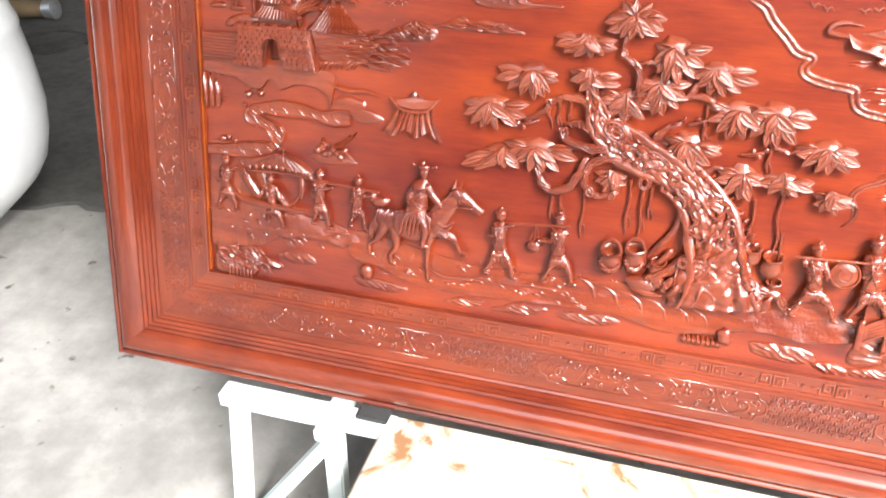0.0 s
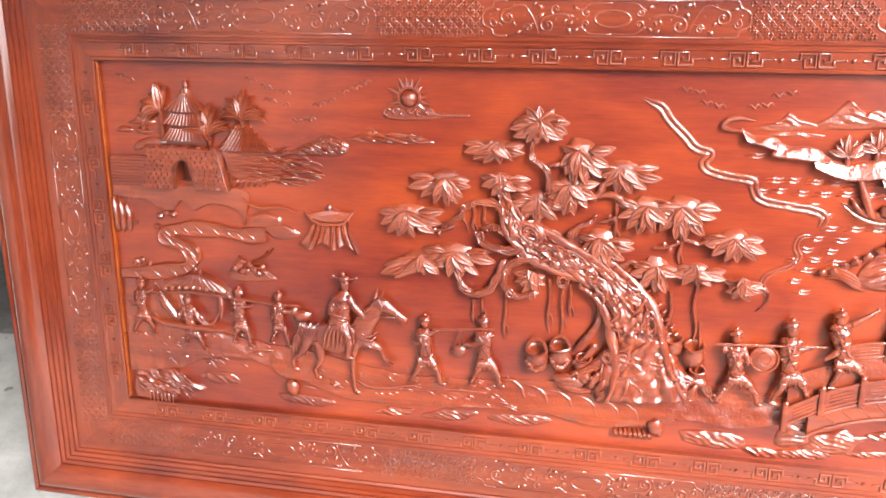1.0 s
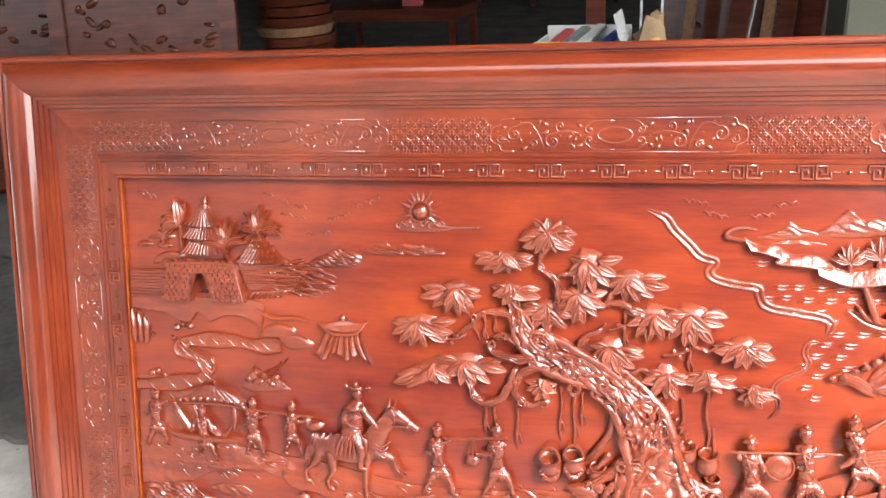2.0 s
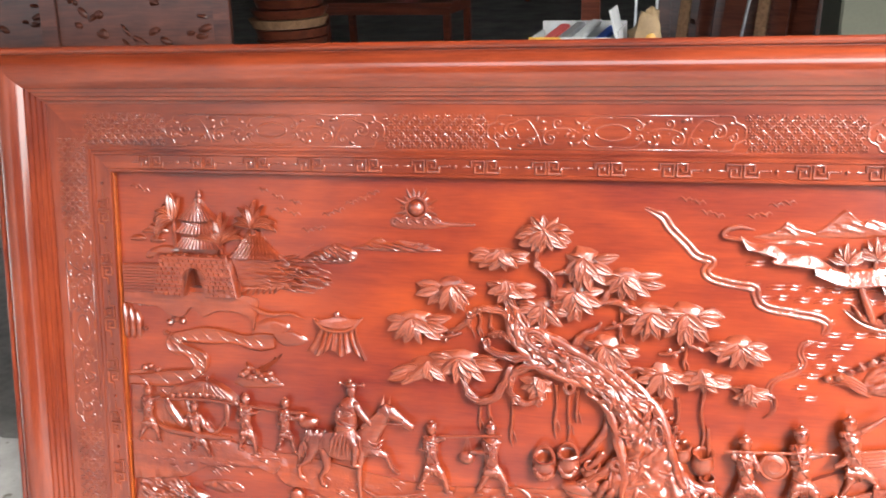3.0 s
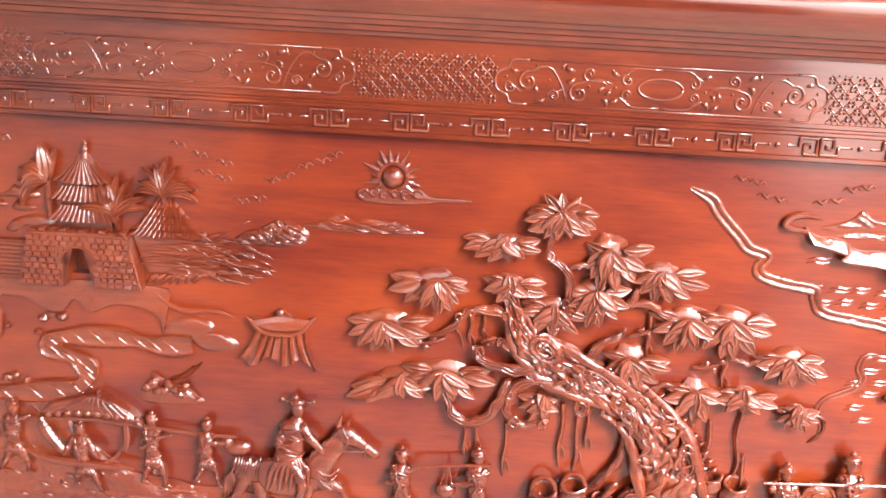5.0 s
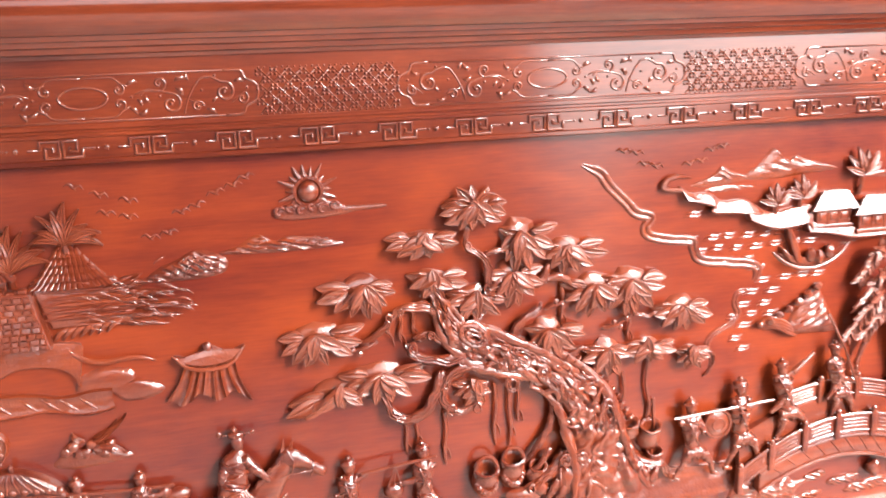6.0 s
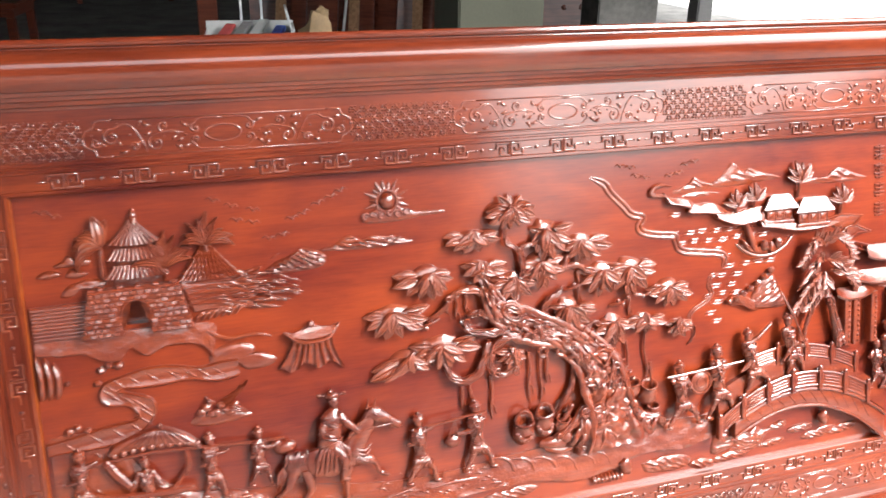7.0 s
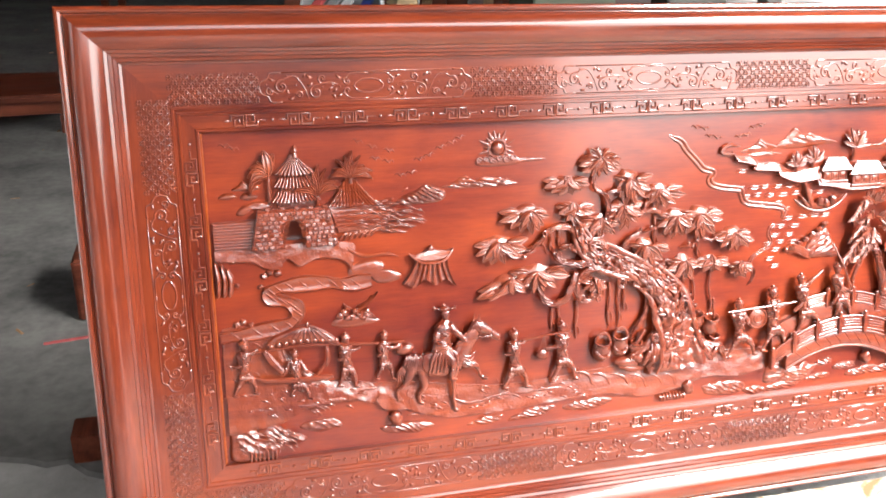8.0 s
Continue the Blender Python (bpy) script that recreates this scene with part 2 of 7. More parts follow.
def worn(bm, amount=0.0011, scale=110):
    """Uneven hand-cut surface."""
    for v in bm.verts:
        q = v.co * scale
        v.co += Vector((noise.noise(q), noise.noise(q + Vector((31, 7, 3))), noise.noise(q + Vector((5, 17, 41))))) * amount


def shelf(bm, top, low, wt, wb, steps=5, ripple=0.0):
    """A carved face that slopes outward from its upper to its lower edge, with a cut-back underside."""
    a, b = spline([Vector((*p, 0)) for p in top], steps), spline([Vector((*p, 0)) for p in low], steps)
    n, rows = 110, []
    for k in range(n + 1):
        f = k / n
        i, j = f * (len(a) - 1), f * (len(b) - 1)
        p = a[int(i)].lerp(a[min(int(i) + 1, len(a) - 1)], i % 1)
        q = b[int(j)].lerp(b[min(int(j) + 1, len(b) - 1)], j % 1)
        row = [P(p.x, p.y, BACK)]
        for m in range(10):
            g = m / 9
            c = p.lerp(q, g)
            row.append(P(c.x, c.y, max(BACK + 0.0046, wt + (wb - wt) * g ** 0.8 + ripple * noise.noise(Vector((c.x * 60, c.y * 60, 2))))))
        row.append(P(q.x, q.y - 0.0015, wb - 0.003))
        row.append(P(q.x, q.y - 0.001, BACK))
        rows.append([bm.verts.new(v) for v in row])
    for r0, r1 in zip(rows, rows[1:]):
        for m in range(len(r0) - 1):
            bm.faces.new((r0[m], r0[m + 1], r1[m + 1], r1[m]))
    bm.faces.new(rows[0])
    bm.faces.new(rows[-1])


BACK = -0.0125


def depth(u, w):
    """Flattens the relief, more on the left than the right, to fit the camera's view."""
    k = 0.69 + 0.09 * min(1.0, max(0.0, (u - 0.70) / 0.55))
    return w if w < BACK else BACK + (w - BACK) * k


# ---- setting ----
def structure(name, bm, material, label, smooth=False):
    return tagged(part(name, bm, material, None, label, smooth=smooth), "", name.split("_")[0], "", "structure")


# Edges of unseen wall, roof and porch, set to shape the light on the panel.
YARD_EAST, EAVES, SHADE_EDGE = 4.0, -0.95, 3.38
bm = bmesh.new()
box(bm, (-60, -60, -0.3), (60, 60, 0.0))
structure("floor", bm, FLOOR, "worn grey concrete workshop floor with stains and dust")
# Darker sheet laid over the floor; its colour stands for the indoor shade.
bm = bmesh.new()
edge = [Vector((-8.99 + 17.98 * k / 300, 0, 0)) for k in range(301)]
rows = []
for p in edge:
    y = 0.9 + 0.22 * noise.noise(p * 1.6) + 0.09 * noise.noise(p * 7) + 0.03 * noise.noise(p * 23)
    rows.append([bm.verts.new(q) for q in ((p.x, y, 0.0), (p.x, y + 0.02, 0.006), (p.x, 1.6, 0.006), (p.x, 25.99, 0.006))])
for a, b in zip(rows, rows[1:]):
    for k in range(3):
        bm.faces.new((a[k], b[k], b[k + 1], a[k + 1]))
structure("floor_inner", bm, DARKENED, "concrete inside the workshop, coloured darker to stand for its shade")
# Added ground, coloured very pale so that the side opening looks bright.
bm = bmesh.new()
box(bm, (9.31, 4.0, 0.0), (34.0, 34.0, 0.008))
structure("pavement", bm, DAYLIGHT_PALE, "ground added outside the side opening, coloured pale to stand for daylight")
bm = bmesh.new()
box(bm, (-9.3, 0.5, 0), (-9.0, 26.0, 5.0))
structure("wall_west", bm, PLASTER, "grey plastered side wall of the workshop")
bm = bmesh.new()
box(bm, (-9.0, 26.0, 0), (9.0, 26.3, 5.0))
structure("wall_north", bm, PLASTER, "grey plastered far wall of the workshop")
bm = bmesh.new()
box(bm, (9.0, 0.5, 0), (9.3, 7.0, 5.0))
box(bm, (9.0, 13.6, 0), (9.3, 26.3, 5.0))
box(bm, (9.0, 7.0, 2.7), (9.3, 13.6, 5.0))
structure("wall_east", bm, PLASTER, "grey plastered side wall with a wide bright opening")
# Unseen walls, added to cut off low sky and keep the varnish's reflections dark.
bm = bmesh.new()
box(bm, (-30.0, -8.3, 0), (YARD_EAST, -8.0, 3.7))
box(bm, (4.85, -8.0, 0), (5.1, -0.3, 2.1))
structure("wall_south", bm, LIGHT_BLOCK, "plain grey walls added out of view to limit the sky's light")
# Unseen wall, added to block the left sky and reflect palely in the panel.
bm = bmesh.new()
box(bm, (-2.0, -7.99, 0), (-1.7, -0.9, 5.0))
structure("wall_yard", bm, REFLECTOR, "pale side wall added out of view to reflect on the panel's left")
# The second box is a made-up porch that shades the panel's left half.
bm = bmesh.new()
box(bm, (-9.6, EAVES, 5.0), (9.6, 26.6, 5.15))
box(bm, (-9.6, -5.2, 5.02), (SHADE_EDGE, EAVES, 5.17))
structure("ceiling", bm, SHEETING, "dark grey workshop roof sheeting with an unseen porch added to shade the panel's left")

# ---- the carved panel ----
LENGTH, HEIGHT = 2.33, 0.64
panel = new("carved_panel")
panel.matrix_world = BASE
tagged(panel, "large glossy red-brown carved wooden relief panel in a moulded frame", "carved panel")

PROFILE = [(0.121, 0.000), (0.121, 0.003), (0.1255, 0.0048), (0.127, 0.009), (0.133, 0.0105), (0.1345, 0.0145), (0.140, 0.016), (0.1410, 0.0205), (0.1465, 0.0225), (0.1475, 0.0265), (0.1500, 0.0285),
           (0.154, 0.0318), (0.160, 0.0356), (0.168, 0.0386), (0.176, 0.0401), (0.184, 0.0401), (0.191, 0.0382), (0.1975, 0.0335), (0.2022, 0.0255), (0.2045, 0.0195), (0.2065, 0.0190), (0.2080, 0.0235),
           (0.2120, 0.0256), (0.216, 0.0246), (0.219, 0.021), (0.219, -0.035), (0.200, -0.035)]


def side_point(side, s, d, w=0.0):
    """A place on the border: s along its side from the opening's corner, d outward from the opening's edge."""
    if side == "top":
        return P(s, HEIGHT + d, w)
    if side == "bottom":
        return P(s, -d, w)
    if side == "left":
        return P(-d, s, w)
    return P(LENGTH + d, s, w)


def rail(side):
    run = LENGTH if side in ("top", "bottom") else HEIGHT
    bm = bmesh.new()
    steps = 12
    grid = []
    for k in range(steps + 1):
        row = []
        for d, w in PROFILE:
            s = -d + (run + 2 * d) * k / steps
            row.append(bm.verts.new(side_point(side, s, d, w)))
        grid.append(row)
    for a, b in zip(grid, grid[1:]):
        for i in range(len(PROFILE) - 1):
            bm.faces.new((a[i], a[i + 1], b[i + 1], b[i]))
    return part("rail", bm, FRAME_H if side in ("top", "bottom") else FRAME_V, panel, "moulded frame rail with a rounded roll and fillets", angle=28)


for side in ("top", "bottom", "left", "right"):
    rail(side)

ARCH = (0.157, 0.432, 0.0200, 0.040)
bm = bmesh.new()
rings = [[bm.verts.new((x, y, z)) for x, z in ((u0, v0), (u1, v0), (u1, v1), (u0, v1))] for y, u0, u1, v0, v1 in
         ((0.034, -0.02, LENGTH + 0.02, -0.02, HEIGHT + 0.02), (0.012, -0.02, LENGTH + 0.02, -0.02, HEIGHT + 0.02), (0.012, 0.137, 0.177, 0.432, 0.472), (0.033, 0.137, 0.177, 0.432, 0.472))]
for a, b in zip(rings, rings[1:]):
    for k in range(4):
        bm.faces.new((a[k], a[(k + 1) % 4], b[(k + 1) % 4], b[k]))
bm.faces.new(rings[0])
bm.faces.new(rings[-1])
part("board", bm, BOARD, panel, "smooth red background board", smooth=False)


def border(side):
    """The flat border between moulding and picture, with a raised key-pattern strip along its inner edge."""
    run = LENGTH if side in ("top", "bottom") else HEIGHT
    prof = [(0.0, -0.014), (0.0, 0.0005), (0.0015, 0.002), (0.006, 0.002), (0.0075, 0.0), (0.0310, 0.0), (0.0325, 0.002), (0.036, 0.002), (0.0375, -0.001), (0.040, -0.001), (0.0415, 0.001), (0.046, 0.001), (0.047, 0.0), (0.122, 0.0), (0.122, -0.014)]
    bm = bmesh.new()
    grid = []
    for k in range(9):
        grid.append([bm.verts.new(side_point(side, -d + (run + 2 * d) * k / 8, d, w)) for d, w in prof])
    for a, b in zip(grid, grid[1:]):
        for i in range(len(prof) - 1):
            bm.faces.new((a[i], a[i + 1], b[i + 1], b[i]))
    return part("border", bm, FRAME_H if side in ("top", "bottom") else FRAME_V, panel, "flat border with raised fillets", angle=25)


# Orange base colour stands for warm light on the opening's inner side.
WARM_STRIP = wood("orange_slip_wood", (0.110, 0.018, 0.0036), (0.200, 0.042, 0.0062), "x", coat=0.25, gloss=0.25)


def slip(side):
    """An added thin strip at the opening's edge, orange to stand for warm light there."""
    run = LENGTH if side in ("top", "bottom") else HEIGHT
    bm = bmesh.new()
    prof = [(0.0, -0.0115), (-0.0030, -0.0115), (-0.0030, -0.0020), (-0.0018, -0.0008), (0.0, -0.0008)]
    grid = [[bm.verts.new(side_point(side, -d + (run + 2 * d) * k / 4, d, w)) for d, w in prof] for k in range(5)]
    for a, b in zip(grid, grid[1:]):
        for i in range(len(prof)):
            j = (i + 1) % len(prof)
            bm.faces.new((a[i], a[j], b[j], b[i]))
    bm.faces.new(grid[0])
    bm.faces.new(grid[-1])
    part("slip", bm, WARM_STRIP, panel, "thin added strip beside the opening, coloured orange for the warm light there", angle=30)


for side in ("left", "right"):
    slip(side)
borders = {side: border(side) for side in ("top", "bottom", "left", "right")}

# ---- border carving ----
def dot(bm, side, s, d, r, h):
    """A small raised stud."""
    ring = [bm.verts.new(side_point(side, s + r * math.cos(a), d + r * math.sin(a), -0.0005)) for a in (math.pi * k / 3 for k in range(6))]
    mid = [bm.verts.new(side_point(side, s + 0.75 * r * math.cos(a), d + 0.75 * r * math.sin(a), h * 0.75)) for a in (math.pi * k / 3 for k in range(6))]
    tip = bm.verts.new(side_point(side, s, d, h))
    for k in range(6):
        bm.faces.new((ring[k], ring[(k + 1) % 6], mid[(k + 1) % 6], mid[k]))
        bm.faces.new((mid[k], mid[(k + 1) % 6], tip))


def fret_key(side, parent, s, shared):
    """One pair of square spirals of the key pattern with its link bars, and the bead beside it."""
    if side not in shared:
        bm = bmesh.new()
        e = 0.0040
        d0, ev = 0.0094, 0.0049
        for sign in (-1, 1):
            def q(a, c):
                return sign * a * e, d0 + (c if sign < 0 else 4 - c) * ev
            path = [q(5.9, 2), q(5.9, 4), q(0.55, 4), q(0.55, 0), q(4.4, 0), q(4.4, 2.5), q(2.3, 2.5), q(2.3, 1.5)]
            for (a0, b0), (a1, b1) in zip(path, path[1:]):
                tube(bm, [side_point(side, a0, b0, 0.0012), side_point(side, a1, b1, 0.0013)], 0.0018, 8)
            tube(bm, [side_point(side, sign * 6.2 * e, d0 + 2 * ev, 0.0004), side_point(side, sign * 9.2 * e, d0 + 2 * ev, 0.0004)], 0.0014, 8)
        worn(bm, 0.0005, 260)
        key = part("fret_key", bm, BORDER, parent, "", angle=50)
        bm = bmesh.new()
        dot(bm, side, 0.050, d0 + 2 * ev, 0.0036, 0.0046)
        dot(bm, side, 0.0405, d0 + 2 * ev, 0.0017, 0.0028)
        bead = part("fret_bead", bm, BORDER, parent)
        shared[side] = (key, bead)
        move(key, side, s)
        move(bead, side, s)
    else:
        for ob in shared[side]:
            move(again(ob, parent, Matrix()), side, s)


def move(ob, side, s):
    ob.matrix_basis = Matrix.Translation(P(s, 0) if side in ("top", "bottom") else P(0, s))


def lattice(side, s0, s1):
    """A diaper of fine crossed ribs with a four-petalled flower in each cell."""
    bm = bmesh.new()
    d0, d1, step = 0.050, 0.103, 0.0177
    tall = d1 - d0
    for sign in (1, -1):
        k = -tall
        while k < s1 - s0:
            a, b = max(k, 0.0), min(k + tall, s1 - s0)
            if b - a > 0.003:
                da, db = a - k, b - k
                if sign < 0:
                    da, db = tall - da, tall - db
                tube(bm, [side_point(side, s0 + a, d0 + da, 0.0004), side_point(side, s0 + b, d0 + db, 0.0004)], 0.0009, 6)
            k += step
    for i in range(6):
        x = s0 + (0.0 if i % 2 else step / 2)
        y = d0 + tall * (i + 0.5) / 6
        while x < s1 + 0.001:
            for q in ((0.0026, 0.0024), (-0.0026, 0.0024), (0.0026, -0.0024), (-0.0026, -0.0024)):
                dot(bm, side, x + q[0], y + q[1], 0.0021, 0.0032)
            x += step
    k = s0
    while k < s1:
        dot(bm, side, k, d0 - 0.0015, 0.0014, 0.0018)
        dot(bm, side, k, d1 + 0.0015, 0.0014, 0.0018)
        k += 0.0072
    part("lattice", bm, BORDER, borders[side], "carved diaper of crossed ribs with tiny flowers", angle=75)


def curl(bm, side, s, d, r, turns, start, sign, rad, lead=()):
    """A scroll that winds inward to a bead; lead: places (s, d) that its stem passes before."""
    pts = [side_point(side, a, b, 0.0003) for a, b in lead]
    n = int(9 * turns) + 5
    for k in range(n):
        f = k / (n - 1)
        a = start + sign * turns * 2 * math.pi * f
        rr = r * (1 - 0.70 * f)
        pts.append(side_point(side, s + rr * math.cos(a), d + rr * math.sin(a), 0.0004))
    tube(bm, spline(pts, 2), [rad * 0.5, rad * 1.05, rad * 0.95, rad * 0.8], 7, 0.8)
    dot(bm, side, s, d, rad * 1.3, 0.0026)


def leaflet(bm, side, s, d, a, size):
    """A small curling leaf with a swollen middle."""
    c, e = math.cos(a), math.sin(a)
    pts = [side_point(side, s + size * (x * c - y * e), d + size * (x * e + y * c), w) for x, y, w in ((0, 0, 0.0), (0.4, 0.10, 0.0016), (0.8, 0.0, 0.0014), (1.05, -0.25, 0.0))]
    tube(bm, spline(pts, 3), [size * 0.08, size * 0.26, size * 0.20, size * 0.05], 7, 0.6)


def cartouche(side, s0, s1):
    """A bracketed field with an oval amid mirrored leafy scrolls."""
    bm = bmesh.new()
    d0, d1 = 0.050, 0.103
    dm, h = (d0 + d1) / 2, (d1 - d0) / 2
    c, k = (s0 + s1) / 2, (s1 - s0) / 0.40
    for sign, end in ((1, s0), (-1, s1)):
        pts = [(end + sign * 0.040, d0), (end + sign * 0.020, d0 + 0.001), (end + sign * 0.015, d0 + 0.010), (end + sign * 0.004, dm - 0.011), (end, dm),
               (end + sign * 0.004, dm + 0.011), (end + sign * 0.015, d1 - 0.010), (end + sign * 0.020, d1 - 0.001), (end + sign * 0.040, d1)]
        tube(bm, spline([side_point(side, a, b, 0.0008) for a, b in pts], 4), 0.0017, 7, 0.7)
    for d in (d0, d1):
        tube(bm, [side_point(side, s0 + 0.038, d, 0.0004), side_point(side, s1 - 0.038, d, 0.0004)], 0.0013, 5)
    tube(bm, [side_point(side, c + 0.027 * math.cos(a), dm + 0.0125 * math.sin(a), 0.0006) for a in (2 * math.pi * j / 24 for j in range(25))], 0.0016, 6, 0.8)
    for sg in (1, -1):
        def X(x):
            return c + sg * x * k

        def Y(y):
            return dm + y * h

        up = 0 if sg > 0 else math.pi
        for e in (1, -1):
            tube(bm, spline([side_point(side, X(a), Y(e * b), 0.0005) for a, b in ((0.0, 0.86), (0.032, 0.86), (0.042, 0.62), (0.050, 0.45))], 3), 0.0012, 6, 0.8)
            curl(bm, side, X(0.040), Y(e * 0.32), 0.0075, 1.0, up + (0.5 * math.pi) * e * sg, -e * sg, 0.0017)
            leaflet(bm, side, X(0.050), Y(e * 0.50), (0.5 if sg > 0 else math.pi - 0.5) * e, 0.011)
        curl(bm, side, X(0.098), Y(-0.38), 0.0125, 1.15, up + sg * 0.5 * math.pi, -sg, 0.0019, [(X(0.058), Y(0.10)), (X(0.074), Y(0.28))])
        curl(bm, side, X(0.086), Y(0.52), 0.0085, 1.0, up - sg * 0.5 * math.pi, sg, 0.0017, [(X(0.064), Y(0.02)), (X(0.070), Y(0.2))])
        curl(bm, side, X(0.160), Y(0.05), 0.0125, 1.2, up + sg * 0.6 * math.pi, -sg, 0.0020, [(X(0.112), Y(-0.85)), (X(0.118), Y(-0.15)), (X(0.132), Y(0.66)), (X(0.146), Y(0.72))])
        curl(bm, side, X(0.128), Y(-0.55), 0.0075, 1.0, up, sg, 0.0016, [(X(0.116), Y(-0.2))])
        curl(bm, side, X(0.181), Y(-0.28), 0.0075, 1.0, up + sg * 0.4 * math.pi, -sg, 0.0015, [(X(0.168), Y(-0.45))])
        for x, y, a, size in ((0.070, -0.55, -2.4, 0.011), (0.074, -0.30, 2.2, 0.009), (0.104, 0.60, 0.4, 0.012), (0.104, 0.30, -0.6, 0.011), (0.120, 0.62, 2.0, 0.009), (0.138, -0.70, -0.3, 0.011), (0.146, -0.42, 0.9, 0.009), (0.172, 0.48, 0.2, 0.010), (0.060, -0.12, -0.9, 0.009)):
            leaflet(bm, side, X(x), Y(y), a if sg > 0 else math.pi - a, size)
        for x, y in ((0.054, -0.02), (0.086, -0.04), (0.110, 0.05), (0.134, 0.15), (0.150, 0.78), (0.187, 0.20)):
            dot(bm, side, X(x), Y(y), 0.0018, 0.0026)
    part("cartouche", bm, BORDER, borders[side], "carved cartouche filled with leafy scrolls", angle=60)


shared = {}
for side in ("top", "bottom"):
    lattice(side, -0.045, 0.108)
    for k in range(4):
        cartouche(side, 0.110 + 0.572 * k, 0.510 + 0.572 * k)
        if k < 3:
            lattice(side, 0.512 + 0.572 * k, 0.680 + 0.572 * k)
    lattice(side, LENGTH - 0.108, LENGTH + 0.045)
    for k in range(23):
        fret_key(side, borders[side], 0.080 + 0.1 * k, shared)
for side in ("left", "right"):
    lattice(side, -0.055, 0.155)
    cartouche(side, 0.160, 0.532)
    lattice(side, 0.537, 0.700)
    for k in range(6):
        fret_key(side, borders[side], 0.070 + 0.1 * k, shared)

# ---- picture: land, walls and roofs ----


def relief(name, label=""):
    """Starts a carved element; close it with done()."""
    return name, bmesh.new(), label


def done(item, material=None, angle=42):
    name, bm, label = item
    return part(name, bm, material or CARVED, panel, label, angle=angle)


def ridge(bm, pts, r, steps=5, flat=0.7):
    """A raised line through places (u, v, w)."""
    tube(bm, spline([P(*p) for p in pts], steps), r, 6, flat)


def mound(bm, pts, top, power=3.0, rings=9, smooth=4, strata=0.0, freq=220.0, lean=0.0, low=None, rough=0.0, seed=0.0, flow=0.0):
    """A carved swelling over an outline (u, v): highest at its middle, rounded over at its rim. strata: depth of the ledges cut across it; lean: how much further out its lower side stands; flow: degrees by which the ledges slope."""
    low = BACK if low is None else low
    ring = [Vector((p[0], p[1], 0)) for p in pts]
    if smooth:
        ring = spline(ring, smooth, True)
    c = sum(ring, Vector()) / len(ring)
    span = max(1e-6, max(q.y for q in ring) - min(q.y for q in ring))
    ca, sa = math.cos(radians(flow)), math.sin(radians(flow))
    loops = []
    for i in range(rings + 1):
        s = 1 - i / (rings + 1)
        loop = []
        for q in ring:
            p = c + (q - c) * s
            h = (max(0.0, 1 - s ** power)) ** 0.5
            y = (p.y - c.y) * ca - (p.x - c.x) * sa
            cut = 1 - abs(math.sin(y * freq + 2.2 * noise.noise(Vector((p.x * 40, p.y * 40, seed)))))
            w = low + (top - low) * h + h * strata * (cut - 0.6) + lean * h * (c.y - p.y) / span + h * rough * noise.noise(Vector((p.x * 70, p.y * 70, seed + 5)))
            loop.append(bm.verts.new(P(p.x, p.y, w if i else low)))
        loops.append(loop)
    n = len(ring)
    for a, b in zip(loops, loops[1:]):
        for k in range(n):
            bm.faces.new((a[k], a[(k + 1) % n], b[(k + 1) % n], b[k]))
    mid = sum((v.co for v in loops[-1]), Vector()) / n
    tip = bm.verts.new(mid)
    for k in range(n):
        bm.faces.new((loops[-1][k], loops[-1][(k + 1) % n], tip))


def blade(bm, a, b, wide, bend=0.0, lift=0.006, rib=0.0024):
    """A long carved leaf from place a to place b (u, v, w), bowed sideways by bend, with raised rims and a midrib."""
    pa, pb = P(*a), P(*b)
    d = pb - pa
    long = d.length
    side = Vector((-d.z, 0, d.x)).normalized()
    n, rows = 9, []
    for i in range(n + 1):
        t = i / n
        half = wide / 2 * math.sin(math.pi * (0.06 + 0.90 * t) ** 0.85) ** 0.8 + 0.0004
        c = pa + d * t + side * bend * long * 4 * t * (1 - t) + Vector((0, -lift * math.sin(math.pi * t), 0))
        rows.append([bm.verts.new(c + side * half * s + Vector((0, -q, 0))) for s, q in ((-1, -0.004), (-1, 0.0), (-0.75, rib * 0.9), (-0.4, 0.0), (0, rib), (0.4, 0.0), (0.75, rib * 0.9), (1, 0.0), (1, -0.004))])
    for p, q in zip(rows, rows[1:]):
        for j in range(len(p) - 1):
            bm.faces.new((p[j], p[j + 1], q[j + 1], q[j]))
    bm.faces.new(rows[0])
    bm.faces.new(rows[-1])


def strokes(name, places, size, turn, w, r=0.0013, label="short carved strokes"):
    """Loose carved strokes at the given places, as one stuff part."""
    bm = bmesh.new()
    rnd = random.Random(len(places) * 7 + int(size * 1e4))
    height = w if callable(w) else lambda u, v: w
    for u, v in places:
        w = height(u, v)
        a, s = radians(turn + rnd.uniform(-16, 16)), size * rnd.uniform(0.6, 1.25)
        c, e = math.cos(a) * s, math.sin(a) * s
        ridge(bm, [(u, v, w - 0.001), (u + 0.5 * c - 0.1 * e, v + 0.5 * e + 0.1 * c, w + r), (u + c, v + e, w - 0.001)], [r * 0.4, r, r * 0.4], 3)
    tagged(part(name, bm, SMOOTH, panel, label, angle=60), "", "", "", "stuff")


def scatter(u0, u1, v0, v1, n, seed):
    rnd = random.Random(seed)
    return [(rnd.uniform(u0, u1), rnd.uniform(v0, v1)) for _ in range(n)]


def bank_height(u, v):
    top = 0.265 if u < 0.105 else 0.265 - 0.13 * min(1.0, (u - 0.105) / 0.10)
    low = 0.064 + 0.04 * min(1.0, max(0.0, (u - 0.05) / 0.13))
    return -0.009 + 0.013 * min(1.0, max(0.0, (top - v) / (top - low))) ** 0.8 + 0.0006


